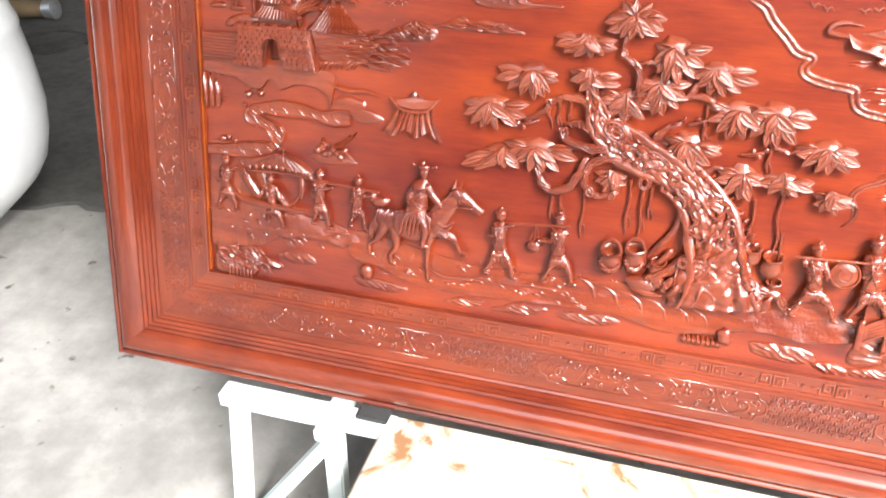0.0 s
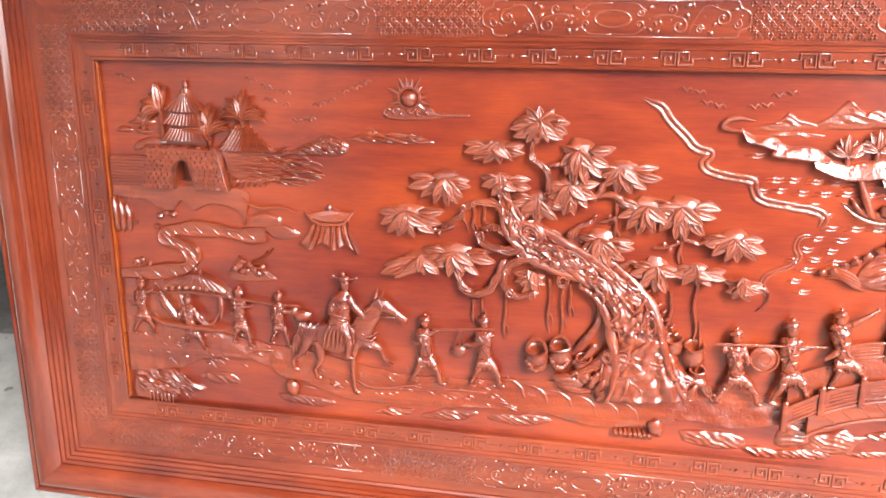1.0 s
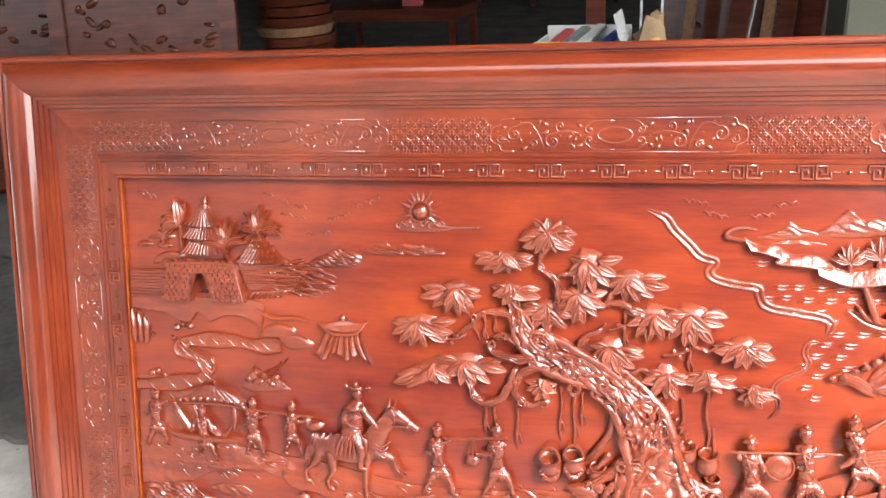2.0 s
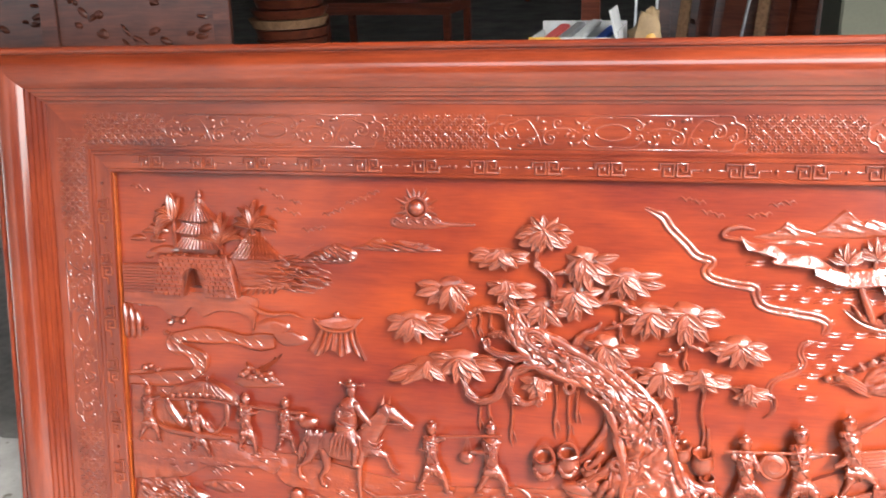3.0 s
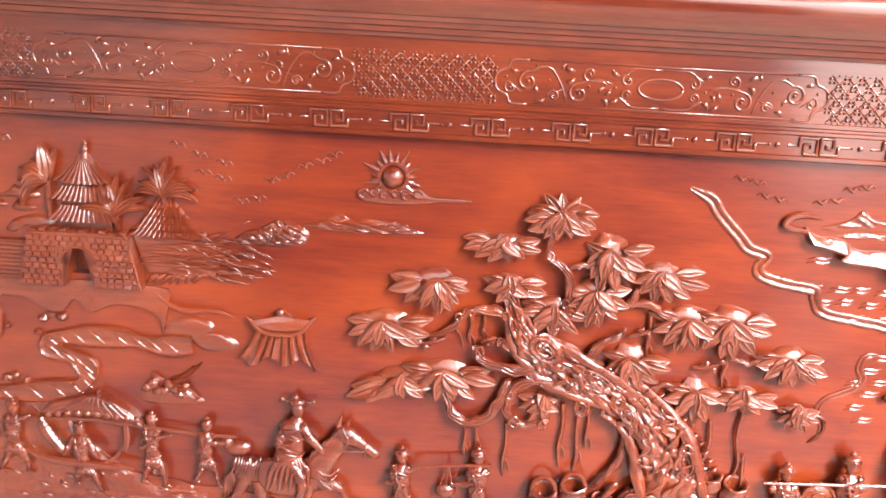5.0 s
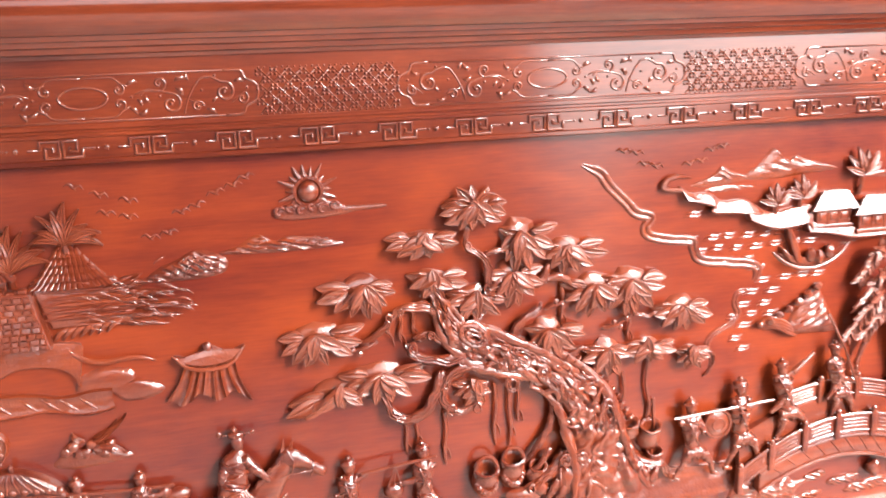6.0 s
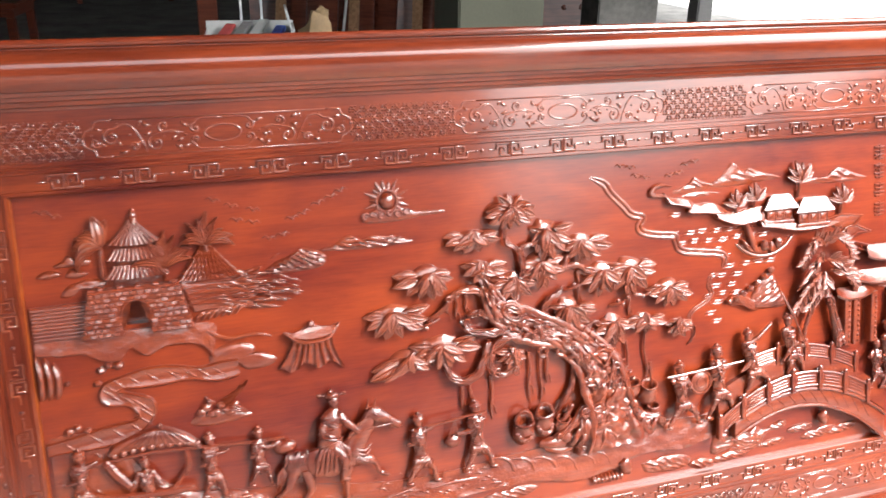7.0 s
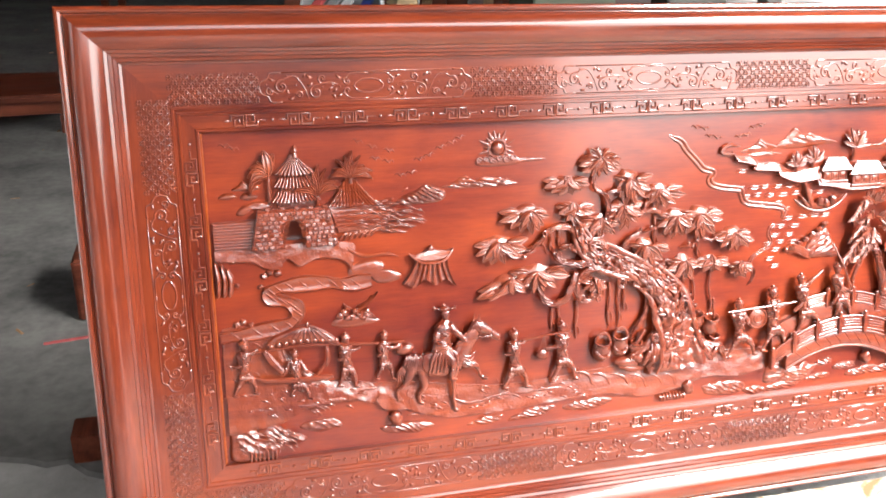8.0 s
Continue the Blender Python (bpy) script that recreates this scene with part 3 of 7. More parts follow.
def road_height(u, v):
    top, low = 0.130 - 0.030 * min(1.0, max(0.0, (u - 0.36) / 0.2)), 0.075 - 0.030 * min(1.0, max(0.0, (u - 0.32) / 0.15))
    return -0.010 + 0.012 * min(1.0, max(0.0, (top - v) / (top - low))) ** 0.8 + 0.0006


item = relief("river_bank", "smooth carved earth bank under the bearers")
shelf(item[1], [(0.011, 0.258), (0.016, 0.270), (0.06, 0.270), (0.105, 0.262), (0.13, 0.21), (0.2, 0.15), (0.285, 0.135), (0.305, 0.116)], [(0.011, 0.060), (0.05, 0.064), (0.108, 0.072), (0.14, 0.086), (0.18, 0.102), (0.255, 0.104), (0.292, 0.094), (0.306, 0.108)], -0.0090, 0.004, 5, 0.0034)
ridge(item[1], [(0.004, 0.133, -0.003), (0.04, 0.137, -0.002), (0.09, 0.128, -0.002), (0.15, 0.122, -0.002), (0.22, 0.118, -0.002), (0.30, 0.122, -0.004)], [0.002, 0.0045, 0.003])
ridge(item[1], [(0.01, 0.102, -0.002), (0.05, 0.106, 0.0), (0.11, 0.096, 0.0), (0.16, 0.100, -0.001)], [0.001, 0.003, 0.002])
ridge(item[1], [(0.12, 0.108, -0.001), (0.17, 0.100, 0.001), (0.22, 0.106, 0.001), (0.27, 0.102, -0.001)], [0.002, 0.006, 0.007, 0.003])
worn(item[1], 0.0014, 45)
done(item, SMOOTH, 60)
strokes("earth_stroke", scatter(0.012, 0.27, 0.090, 0.150, 44, 3), 0.020, -24, bank_height, 0.0020)
strokes("earth_stroke", scatter(0.012, 0.08, 0.16, 0.255, 9, 4), 0.018, -38, bank_height, 0.0016)

item = relief("road_bank", "smooth carved roadside bank with ledges")
shelf(item[1], [(0.286, 0.132), (0.36, 0.128), (0.45, 0.112), (0.55, 0.098), (0.66, 0.098), (0.76, 0.106), (0.86, 0.112), (0.96, 0.112), (1.06, 0.120), (1.15, 0.114), (1.20, 0.118), (1.27, 0.142)], [(0.296, 0.100), (0.318, 0.074), (0.36, 0.070), (0.41, 0.052), (0.47, 0.040), (0.60, 0.044), (0.70, 0.050), (0.80, 0.052), (0.89, 0.036), (0.97, 0.046), (1.04, 0.064), (1.12, 0.058), (1.19, 0.072), (1.24, 0.085), (1.30, 0.12)], -0.0100, 0.002, 5, 0.0034)
ridge(item[1], [(0.45, 0.084, -0.003), (0.49, 0.068, 0.001), (0.54, 0.074, 0.0), (0.58, 0.082, -0.003)], [0.001, 0.0036, 0.0028, 0.001])
ridge(item[1], [(0.60, 0.074, -0.002), (0.66, 0.078, -0.001), (0.70, 0.076, -0.003)], [0.001, 0.003, 0.001])
worn(item[1], 0.0012, 45)
done(item, SMOOTH, 60)
for u, v, q in ((0.752, 0.098, 1.0), (0.792, 0.090, 1.1), (0.834, 0.084, 1.2), (0.876, 0.078, 1.1), (0.916, 0.074, 1.1), (0.950, 0.072, 0.9)):
    item = relief("bank_ledge", "curved carved ledge of the bank")
    ridge(item[1], [(u - 0.030 * q, v + 0.008, -0.008), (u - 0.008 * q, v + 0.007, -0.0045), (u + 0.008 * q, v - 0.004, -0.0030), (u + 0.014 * q, v - 0.020, -0.0025), (u + 0.024 * q, v - 0.030, -0.0045)], [0.0010, 0.0026, 0.0032, 0.0028, 0.0010], 5)
    done(item, SMOOTH, 60)
strokes("grass_blade", scatter(0.36, 1.10, 0.080, 0.104, 34, 5), 0.015, 62, road_height, 0.0010, "small carved grass blades")
strokes("grass_blade", scatter(0.56, 1.22, 0.088, 0.108, 24, 6), 0.012, 118, road_height, 0.0010, "small carved grass blades")
strokes("earth_stroke", scatter(0.31, 0.74, 0.054, 0.100, 44, 15), 0.022, -14, road_height, 0.0018)


def boulder(u, v, ru, rv, turn=0.0, bands=3, rw=0.011, seed=1):
    """A low rock with ledges cut into it."""
    item = relief("boulder", "low carved rock with curved ledges")
    rnd = random.Random(seed)
    c, s = math.cos(radians(turn)), math.sin(radians(turn))
    out = []
    for k in range(11):
        a = 2 * math.pi * k / 11
        q = 1 + rnd.uniform(-0.20, 0.14)
        x, y = ru * q * math.cos(a), rv * q * math.sin(a)
        out.append((u + x * c - y * s, v + x * s + y * c))
    mound(item[1], out, -0.009 + rw * 0.60, 2.4, 14, 6, 0.0028, 1.8 * bands / rv, -0.003, seed=seed, rough=0.0034, flow=turn - 30)
    return done(item, CARVED, 80)


item = relief("layered_rock", "layered carved rock with wavy ledges in the corner")
mound(item[1], [(0.011, 0.002), (0.010, 0.040), (0.013, 0.066), (0.032, 0.072), (0.052, 0.068), (0.072, 0.052), (0.098, 0.042), (0.104, 0.024), (0.100, 0.003), (0.05, 0.001)], 0.004, 9.0, 14, 3, 0.0060, 230, 0.012, seed=3, rough=0.004, flow=-28)
corner_rock = done(item, CARVED, 70)
for k in range(7):
    bm = bmesh.new()
    ridge(bm, [(0.048 + 0.008 * k, 0.024 - 0.001 * k, 0.010), (0.049 + 0.008 * k, 0.012, 0.012), (0.049 + 0.008 * k, 0.002, 0.010)], [0.001, 0.0022, 0.002], 3)
    part("rock_rib", bm, CARVED, corner_rock)
item = relief("layered_rock", "wavy carved rock tongue beside the corner rock")
mound(item[1], [(0.060, 0.056), (0.082, 0.074), (0.104, 0.066), (0.120, 0.052), (0.150, 0.040), (0.160, 0.028), (0.132, 0.022), (0.104, 0.032), (0.078, 0.038)], 0.006, 3.0, 10, 4, 0.0055, 300, 0.004, seed=8, rough=0.003, flow=-32)
done(item, CARVED, 70)
strokes("rock_line", scatter(0.016, 0.135, 0.024, 0.062, 30, 35), 0.024, -36, 0.0085, 0.0018, "flowing lines cut in the corner rock")
for place in ((0.192, 0.056, 0.044, 0.015, -4, 2, 0.006, 4), (0.36, 0.028, 0.056, 0.013, -4, 3, 0.008, 6), (0.53, 0.022, 0.040, 0.010, 4, 2, 0.005, 8), (0.635, 0.026, 0.055, 0.013, 8, 3, 0.006, 9), (0.76, 0.030, 0.058, 0.014, 3, 3, 0.006, 10),
              (1.085, 0.030, 0.060, 0.018, -5, 3, 0.008, 12), (1.165, 0.014, 0.036, 0.011, -8, 2, 0.007, 13), (1.215, 0.052, 0.034, 0.024, 25, 4, 0.012, 14), (1.275, 0.045, 0.052, 0.022, 14, 5, 0.012, 15), (1.235, 0.018, 0.05, 0.012, 4, 3, 0.008, 16),
              (1.345, 0.062, 0.022, 0.010, 12, 2, 0.007, 17), (1.400, 0.048, 0.034, 0.010, 3, 3, 0.010, 18), (1.33, 0.028, 0.032, 0.009, 5, 2, 0.006, 19), (1.445, 0.030, 0.045, 0.012, 5, 3, 0.008, 23), (1.51, 0.030, 0.04, 0.011, 5, 2, 0.006, 21)):
    boulder(*place)
for u, v, r, seed in ((0.338, 0.054, 0.013, 7), (1.450, 0.066, 0.012, 20), (0.992, 0.046, 0.014, 22)):
    item = relief("round_stone", "round carved stone with a cap of strokes")
    blob(item[1], u, v, -0.001, r, r * 1.25, r * 1.1, 20, 0.35, 14, 9, seed)
    worn(item[1], 0.0016, 160)
    done(item, CARVED, 70)
for k in range(8):
    item = relief("shell_rib", "rounded rib of a shell at the water's edge")
    ridge(item[1], [(0.925 + 0.008 * k, 0.036, -0.006), (0.927 + 0.008 * k, 0.028, 0.003), (0.930 + 0.008 * k, 0.018, -0.006)], [0.002, 0.0040, 0.002], 4)
    done(item)

item = relief("winding_road", "winding carved road with raised kerbs")
bm = item[1]
path = spline([P(*p) for p in ((0.300, 0.342, 0), (0.255, 0.339, 0), (0.21, 0.345, 0), (0.15, 0.345, 0), (0.110, 0.338, 0), (0.108, 0.322, 0), (0.138, 0.312, 0), (0.155, 0.294, 0), (0.142, 0.272, 0), (0.09, 0.260, 0), (0.008, 0.252, 0))], 6)
rows = []
for k, p in enumerate(path):
    d = (path[min(k + 1, len(path) - 1)] - path[max(k - 1, 0)]).normalized()
    n = Vector((-d.z, 0, d.x))
    half = 0.0135 + 0.003 * math.sin(k * 0.5)
    rows.append([bm.verts.new(p + n * half * s + Vector((0, -w, 0))) for s, w in ((1, BACK), (1, -0.003), (0.86, 0.000), (0.70, -0.003), (0, -0.0025), (-0.70, -0.003), (-0.86, 0.000), (-1, -0.003), (-1, BACK))])
for r0, r1 in zip(rows, rows[1:]):
    for m in range(8):
        bm.faces.new((r0[m], r0[m + 1], r1[m + 1], r1[m]))
worn(bm, 0.0008, 60)
done(item, SMOOTH, 60)
for k in range(4, len(path) - 2, 3):
    item = relief("road_stroke", "slanting stroke across the road")
    q = path[k]
    ridge(item[1], [(q.x - 0.010, q.z + 0.0085, -0.003), (q.x, q.z, -0.0012), (q.x + 0.010, q.z - 0.0085, -0.003)], [0.0008, 0.0020, 0.0008], 3)
    done(item, SMOOTH)
item = relief("shore_ground", "smooth carved shore beside the road")
mound(item[1], [(0.255, 0.352), (0.262, 0.372), (0.290, 0.384), (0.322, 0.378), (0.330, 0.366), (0.318, 0.360), (0.338, 0.362), (0.364, 0.346), (0.345, 0.335), (0.315, 0.334), (0.296, 0.348), (0.275, 0.338)], -0.005, 6.0, 6, 4, rough=0.002)
done(item, SMOOTH, 60)
item = relief("gate_ground", "smooth ground before the gate with a scalloped edge")
shelf(item[1], [(0.009, 0.424), (0.06, 0.426), (0.12, 0.424), (0.20, 0.424), (0.262, 0.420), (0.272, 0.412)], [(0.009, 0.402), (0.05, 0.398), (0.075, 0.396), (0.10, 0.382), (0.125, 0.380), (0.142, 0.398), (0.165, 0.382), (0.195, 0.394), (0.235, 0.392), (0.256, 0.380), (0.262, 0.362)], -0.004, 0.000, 6, 0.0015)
done(item, SMOOTH, 60)
item = relief("gate_ground", "curled carved edge of the rocks below the gate")
ridge(item[1], [(0.248, 0.422, -0.006), (0.262, 0.404, -0.002), (0.29, 0.392, -0.001), (0.33, 0.394, -0.002), (0.356, 0.386, -0.006)], [0.001, 0.003, 0.0036, 0.003, 0.001])
done(item, SMOOTH)
for u, v, r in ((0.096, 0.366, 0.0075), (0.108, 0.374, 0.0075), (0.122, 0.370, 0.0085), (0.088, 0.346, 0.006), (0.040, 0.276, 0.008), (0.052, 0.280, 0.007), (0.066, 0.274, 0.006), (0.040, 0.400, 0.007), (0.046, 0.352, 0.005)):
    item = relief("shore_stone", "small rounded carved stone")
    blob(item[1], u, v, -0.009, r, r * 0.85, 0.009, 0, 0.3, 10, 7, int(v * 999))
    done(item)

for k in range(3):
    item = relief("shield_rock", "tall ribbed rock leaning at the edge")
    u = 0.006 + 0.011 * k
    mound(item[1], [(u, 0.405 - 0.008 * k), (u + 0.009, 0.390 - 0.006 * k), (u + 0.013, 0.365), (u + 0.010, 0.338), (u + 0.001, 0.330), (u + 0.002, 0.360)], 0.010 - 0.004 * k, 2.2, 7, 4)
    done(item, SMOOTH, 70)

item = relief("shrub", "low carved shrub on a flat mound")
bm = item[1]
mound(bm, [(0.216, 0.258), (0.232, 0.272), (0.262, 0.274), (0.300, 0.268), (0.316, 0.258), (0.280, 0.252), (0.240, 0.250)], -0.006, 4.0, 5, 4)
for k in range(8):
    blob(bm, 0.236 + 0.0075 * k, 0.276 + 0.007 * math.sin(k * 1.9), -0.005, 0.0075, 0.0065, 0.006, 20 * math.sin(k), 0.4, 9, 6, k)
blade(bm, (0.268, 0.280, -0.006), (0.308, 0.264, -0.006), 0.010, 0.10)
blade(bm, (0.266, 0.284, -0.006), (0.300, 0.312, -0.008), 0.007, -0.12)
blade(bm, (0.270, 0.292, -0.007), (0.312, 0.318, -0.009), 0.006, -0.10)
blade(bm, (0.258, 0.288, -0.006), (0.244, 0.300, -0.008), 0.007, 0.12)
done(item)


def courses(bm, left, right, v0, v1, inset, rows, w, seed):
    """Brick courses between two side lines that lean inward by inset at the top."""
    rnd = random.Random(seed)
    h = (v1 - v0) / rows
    for r in range(rows):
        f = (r + 0.5) / rows
        a, b = left + inset * f, right - inset * f
        u = a - (0.006 if r % 2 else 0)
        while u < b:
            e = u + rnd.uniform(0.0092, 0.0118)
            x0, x1 = max(a, u), min(b, e) - 0.0010
            y0, y1 = v0 + r * h, v0 + (r + 1) * h - 0.0010
            u = e
            if x1 - x0 < 0.002 or inside_arch((x0 + x1) / 2, (y0 + y1) / 2, 0.004):
                continue
            z = w + rnd.uniform(0.0018, 0.0034)
            lo = [bm.verts.new(P(x, y, w - 0.002)) for x, y in ((x0, y0), (x1, y0), (x1, y1), (x0, y1))]
            lean = rnd.uniform(0.0006, 0.0018)
            hi = [bm.verts.new(P(x, y, z - lean * (y - y0) / h + rnd.uniform(-0.0004, 0.0008))) for x, y in ((x0 + 0.0010, y0 + 0.0010), (x1 - 0.0010, y0 + 0.0010), (x1 - 0.0010, y1 - 0.0010), (x0 + 0.0010, y1 - 0.0010))]
            bm.faces.new(hi)
            for i in range(4):
                bm.faces.new((lo[i], lo[(i + 1) % 4], hi[(i + 1) % 4], hi[i]))


GATE = 0.010


def inside_arch(u, v, grow=0.0):
    c, b, r, h = ARCH
    if abs(u - c) > r + grow or v > b + h + grow:
        return False
    return v < b + h - r or (u - c) ** 2 + (v - b - h + r) ** 2 < (r + grow) ** 2


item = relief("city_gate", "carved brick city gate with an arched doorway")
bm = item[1]
c, b, r, h = ARCH
left = [(0.076, 0.420), (0.091, 0.492), (c, 0.494), (c, b + h)]
arch_l = [(c + r * math.cos(a), b + h - r + r * math.sin(a)) for a in (math.pi * (0.5 + 0.1 * k) for k in range(6))] + [(c - r, 0.420)]
slab(bm, left + arch_l[1:], BACK, GATE, 0.0015, 0)
slab(bm, [(2 * c - u, v) if v != 0.420 or u > 0.1 else (0.240, 0.420) for u, v in left] + [(2 * c - u, v) for u, v in arch_l[1:]], BACK, GATE, 0.0015, 0)
tube(bm, [P(c + (r + 0.002) * math.cos(a), b + h - r + (r + 0.002) * math.sin(a), GATE + 0.001) for a in (math.pi * k / 12 for k in range(13))], 0.0016, 6)
gate = done(item, SMOOTH, angle=30)
bm = bmesh.new()
courses(bm, 0.078, 0.238, 0.421, 0.490, 0.013, 9, GATE, 4)
tagged(part("bricks", bm, SMOOTH, gate, "small carved bricks in courses", angle=30), "", "", "", "stuff")
for k in range(10):
    bm = bmesh.new()
    u = 0.092 + 0.0132 * k
    slab(bm, [(u, 0.490), (u + 0.010, 0.490), (u + 0.010, 0.495 + 0.002 * (k % 2)), (u, 0.495 + 0.002 * (k % 2))], -0.004, GATE - 0.003 + 0.0006 * (k % 3), 0.0018, 0)
    worn(bm, 0.0010, 120)
    part("merlon", bm, SMOOTH, gate, angle=40)
item = relief("city_wall", "low carved brick wall beside the gate")
slab(item[1], [(0.009, 0.421), (0.088, 0.421), (0.088, 0.476), (0.009, 0.474)], BACK, 0.000, 0.002, 0)
low_wall = done(item, SMOOTH, angle=30)
for k in range(9):
    bm = bmesh.new()
    slab(bm, [(0.010, 0.4232 + 0.0056 * k), (0.081, 0.4232 + 0.0056 * k), (0.082, 0.4274 + 0.0056 * k), (0.010, 0.4274 + 0.0056 * k)], -0.001, 0.0030, 0.0016, 0)
    part("course", bm, SMOOTH, low_wall, angle=30)


def tier(bm, u, v, half_top, half_low, tall, w, ribs, sag=0.0, out=0.013, proud=0.0042):
    """A flared roof cut into broad tile ribs with narrow grooves; sag: how far its eaves curve down at the middle; out: how far they stand proud."""
    rows, per = 6, 8
    cols = ribs * per
    grid = []
    for i in range(rows + 1):
        f = i / rows
        hw = half_top + (half_low - half_top) * (f ** 1.4)
        row = []
        for k in range(cols + 1):
            s = -1 + 2 * k / cols
            rib = abs(math.sin(math.pi * k / per)) ** 0.45
            row.append(bm.verts.new(P(u + hw * s, v + tall * (1 - f) - sag * f * (1 - s * s), w + out * f * (1 - 0.12 * s ** 4) + proud * rib)))
        grid.append(row)
    for a, b in zip(grid, grid[1:]):
        for k in range(cols):
            bm.faces.new((a[k], a[k + 1], b[k + 1], b[k]))
    rim = [r[0] for r in grid] + grid[-1][1:] + [r[-1] for r in reversed(grid[:-1])]
    skirt = [bm.verts.new(Vector((q.co.x, q.co.y + out, q.co.z + (0.0016 if q.co.z < grid[0][0].co.z else 0)))) for q in rim]
    for k in range(len(rim) - 1):
        bm.faces.new((rim[k], rim[k + 1], skirt[k + 1], skirt[k]))


pagoda = new("pagoda")
pagoda.parent = panel
tagged(pagoda, "three-tiered carved pagoda with ribbed roofs")
for v0, v1, hw in ((0.546, 0.566, 0.024), (0.520, 0.540, 0.026), (0.488, 0.512, 0.034)):
    bm = bmesh.new()
    slab(bm, [(0.163 - hw, v0), (0.163 + hw, v0), (0.163 + hw, v1), (0.163 - hw, v1)], BACK, -0.005, 0.0015, 0)
    part("storey", bm, SMOOTH, pagoda)
for v, top, low, tall, w, ribs, sag in ((0.560, 0.006, 0.038, 0.034, -0.004, 10, 0.004), (0.536, 0.030, 0.042, 0.016, -0.003, 12, 0.003), (0.508, 0.033, 0.047, 0.018, -0.002, 13, 0.002)):
    bm = bmesh.new()
    tier(bm, 0.163, v, top, low, tall, w, ribs, sag)
    part("tier_roof", bm, SMOOTH, pagoda, angle=80)
bm = bmesh.new()
rows = [[bm.verts.new(P(0.166 + q * math.cos(a), v, -0.001 + q * math.sin(a))) for a in (2 * math.pi * k / 10 for k in range(10))] for v, q in ((0.588, 0.0056), (0.593, 0.0050), (0.596, 0.0034), (0.600, 0.0050), (0.604, 0.0032), (0.607, 0.0040), (0.611, 0.0016))]
for a, b in zip(rows, rows[1:]):
    for k in range(10):
        bm.faces.new((a[k], a[(k + 1) % 10], b[(k + 1) % 10], b[k]))
bm.faces.new(rows[-1])
part("finial", bm, SMOOTH, pagoda)

stepped_roof = new("stepped_roof")
stepped_roof.parent = panel
tagged(stepped_roof, "stepped conical roof with tile courses beside the pagoda")
for k in range(6):
    bm = bmesh.new()
    f = (k + 1) / 6
    hw = 0.004 + 0.046 * f ** 1.15
    tier(bm, 0.266 + 0.003 * f, 0.541 - 0.0088 * k - 0.004 * f, hw * 0.78, hw, 0.0090, -0.010 + 0.0008 * k, 4 + 2 * k, 0.0020 * f, 0.0120, 0.0016)
    part("tile_course", bm, SMOOTH, stepped_roof, angle=60)
for k in range(8):
    bm = bmesh.new()
    tube(bm, [(0.226 + 0.0115 * k, 0.492, -0.0060), (0.226 + 0.0115 * k, 0.478, -0.0060)], 0.0022, 6)
    part("post", bm, SMOOTH, stepped_roof)
item = relief("plank_wall", "planked carved wall under the stepped roof")
bm = item[1]
slab(bm, [(0.222, 0.500), (0.318, 0.500), (0.345, 0.470), (0.330, 0.440), (0.240, 0.440)], BACK, -0.003, 0.003, 0)
plank_wall = done(item, SMOOTH)
for k in range(6):
    bm = bmesh.new()
    v = 0.495 - 0.0085 * k
    ridge(bm, [(0.232, v, -0.004), (0.28, v + 0.001, -0.001), (0.330 + 0.004 * k, v - 0.002, -0.004)], [0.0016, 0.0034, 0.0016], 4)
    part("plank", bm, SMOOTH, plank_wall)
for u0, v0, u1, v1, wide, w in ((0.285, 0.490, 0.365, 0.488, 0.016, 0.001), (0.280, 0.478, 0.388, 0.474, 0.015, 0.002), (0.300, 0.468, 0.410, 0.456, 0.015, 0.003), (0.290, 0.458, 0.396, 0.442, 0.013, 0.002), (0.310, 0.484, 0.352, 0.500, 0.014, 0.000), (0.270, 0.464, 0.350, 0.462, 0.012, 0.001), (0.300, 0.444, 0.378, 0.432, 0.010, -0.002)):
    item = relief("rock_spur", "pointed carved rock shard")
    d = Vector((u1 - u0, v1 - v0, 0))
    n = Vector((-d.y, d.x, 0)).normalized() * wide / 2
    a = Vector((u0, v0, 0))
    mound(item[1], [tuple((a + d * t + n * q)[:2]) for t, q in ((0, -0.5), (0, 0.6), (0.35, 1.0), (0.72, 0.7), (1.0, 0.05), (0.70, -0.6), (0.35, -0.9))], w, 2.4, 12, 5, 0.0060, 520, 0.003, seed=u1 * 50, flow=math.degrees(math.atan2(d.y, d.x)) + 6)
    done(item, CARVED, 70)
strokes("rock_line", scatter(0.262, 0.372, 0.436, 0.496, 40, 31), 0.026, -7, 0.0015, 0.0011, "long fine lines cut in the rocks")
strokes("rock_line", scatter(0.345, 0.395, 0.452, 0.482, 14, 32), 0.020, -18, 0.0005, 0.0011, "long fine lines cut in the rocks")
for k in range(7):
    item = relief("rock_stroke", "slanting carved rock stroke")
    u = 0.240 + 0.0105 * k
    ridge(item[1], [(u, 0.424 + 0.0010 * k, -0.006), (u + 0.010, 0.436 + 0.001 * k, 0.000), (u + 0.024, 0.440 + 0.0006 * k, -0.006)], [0.0014, 0.0036, 0.0012], 4)
    done(item, SMOOTH)


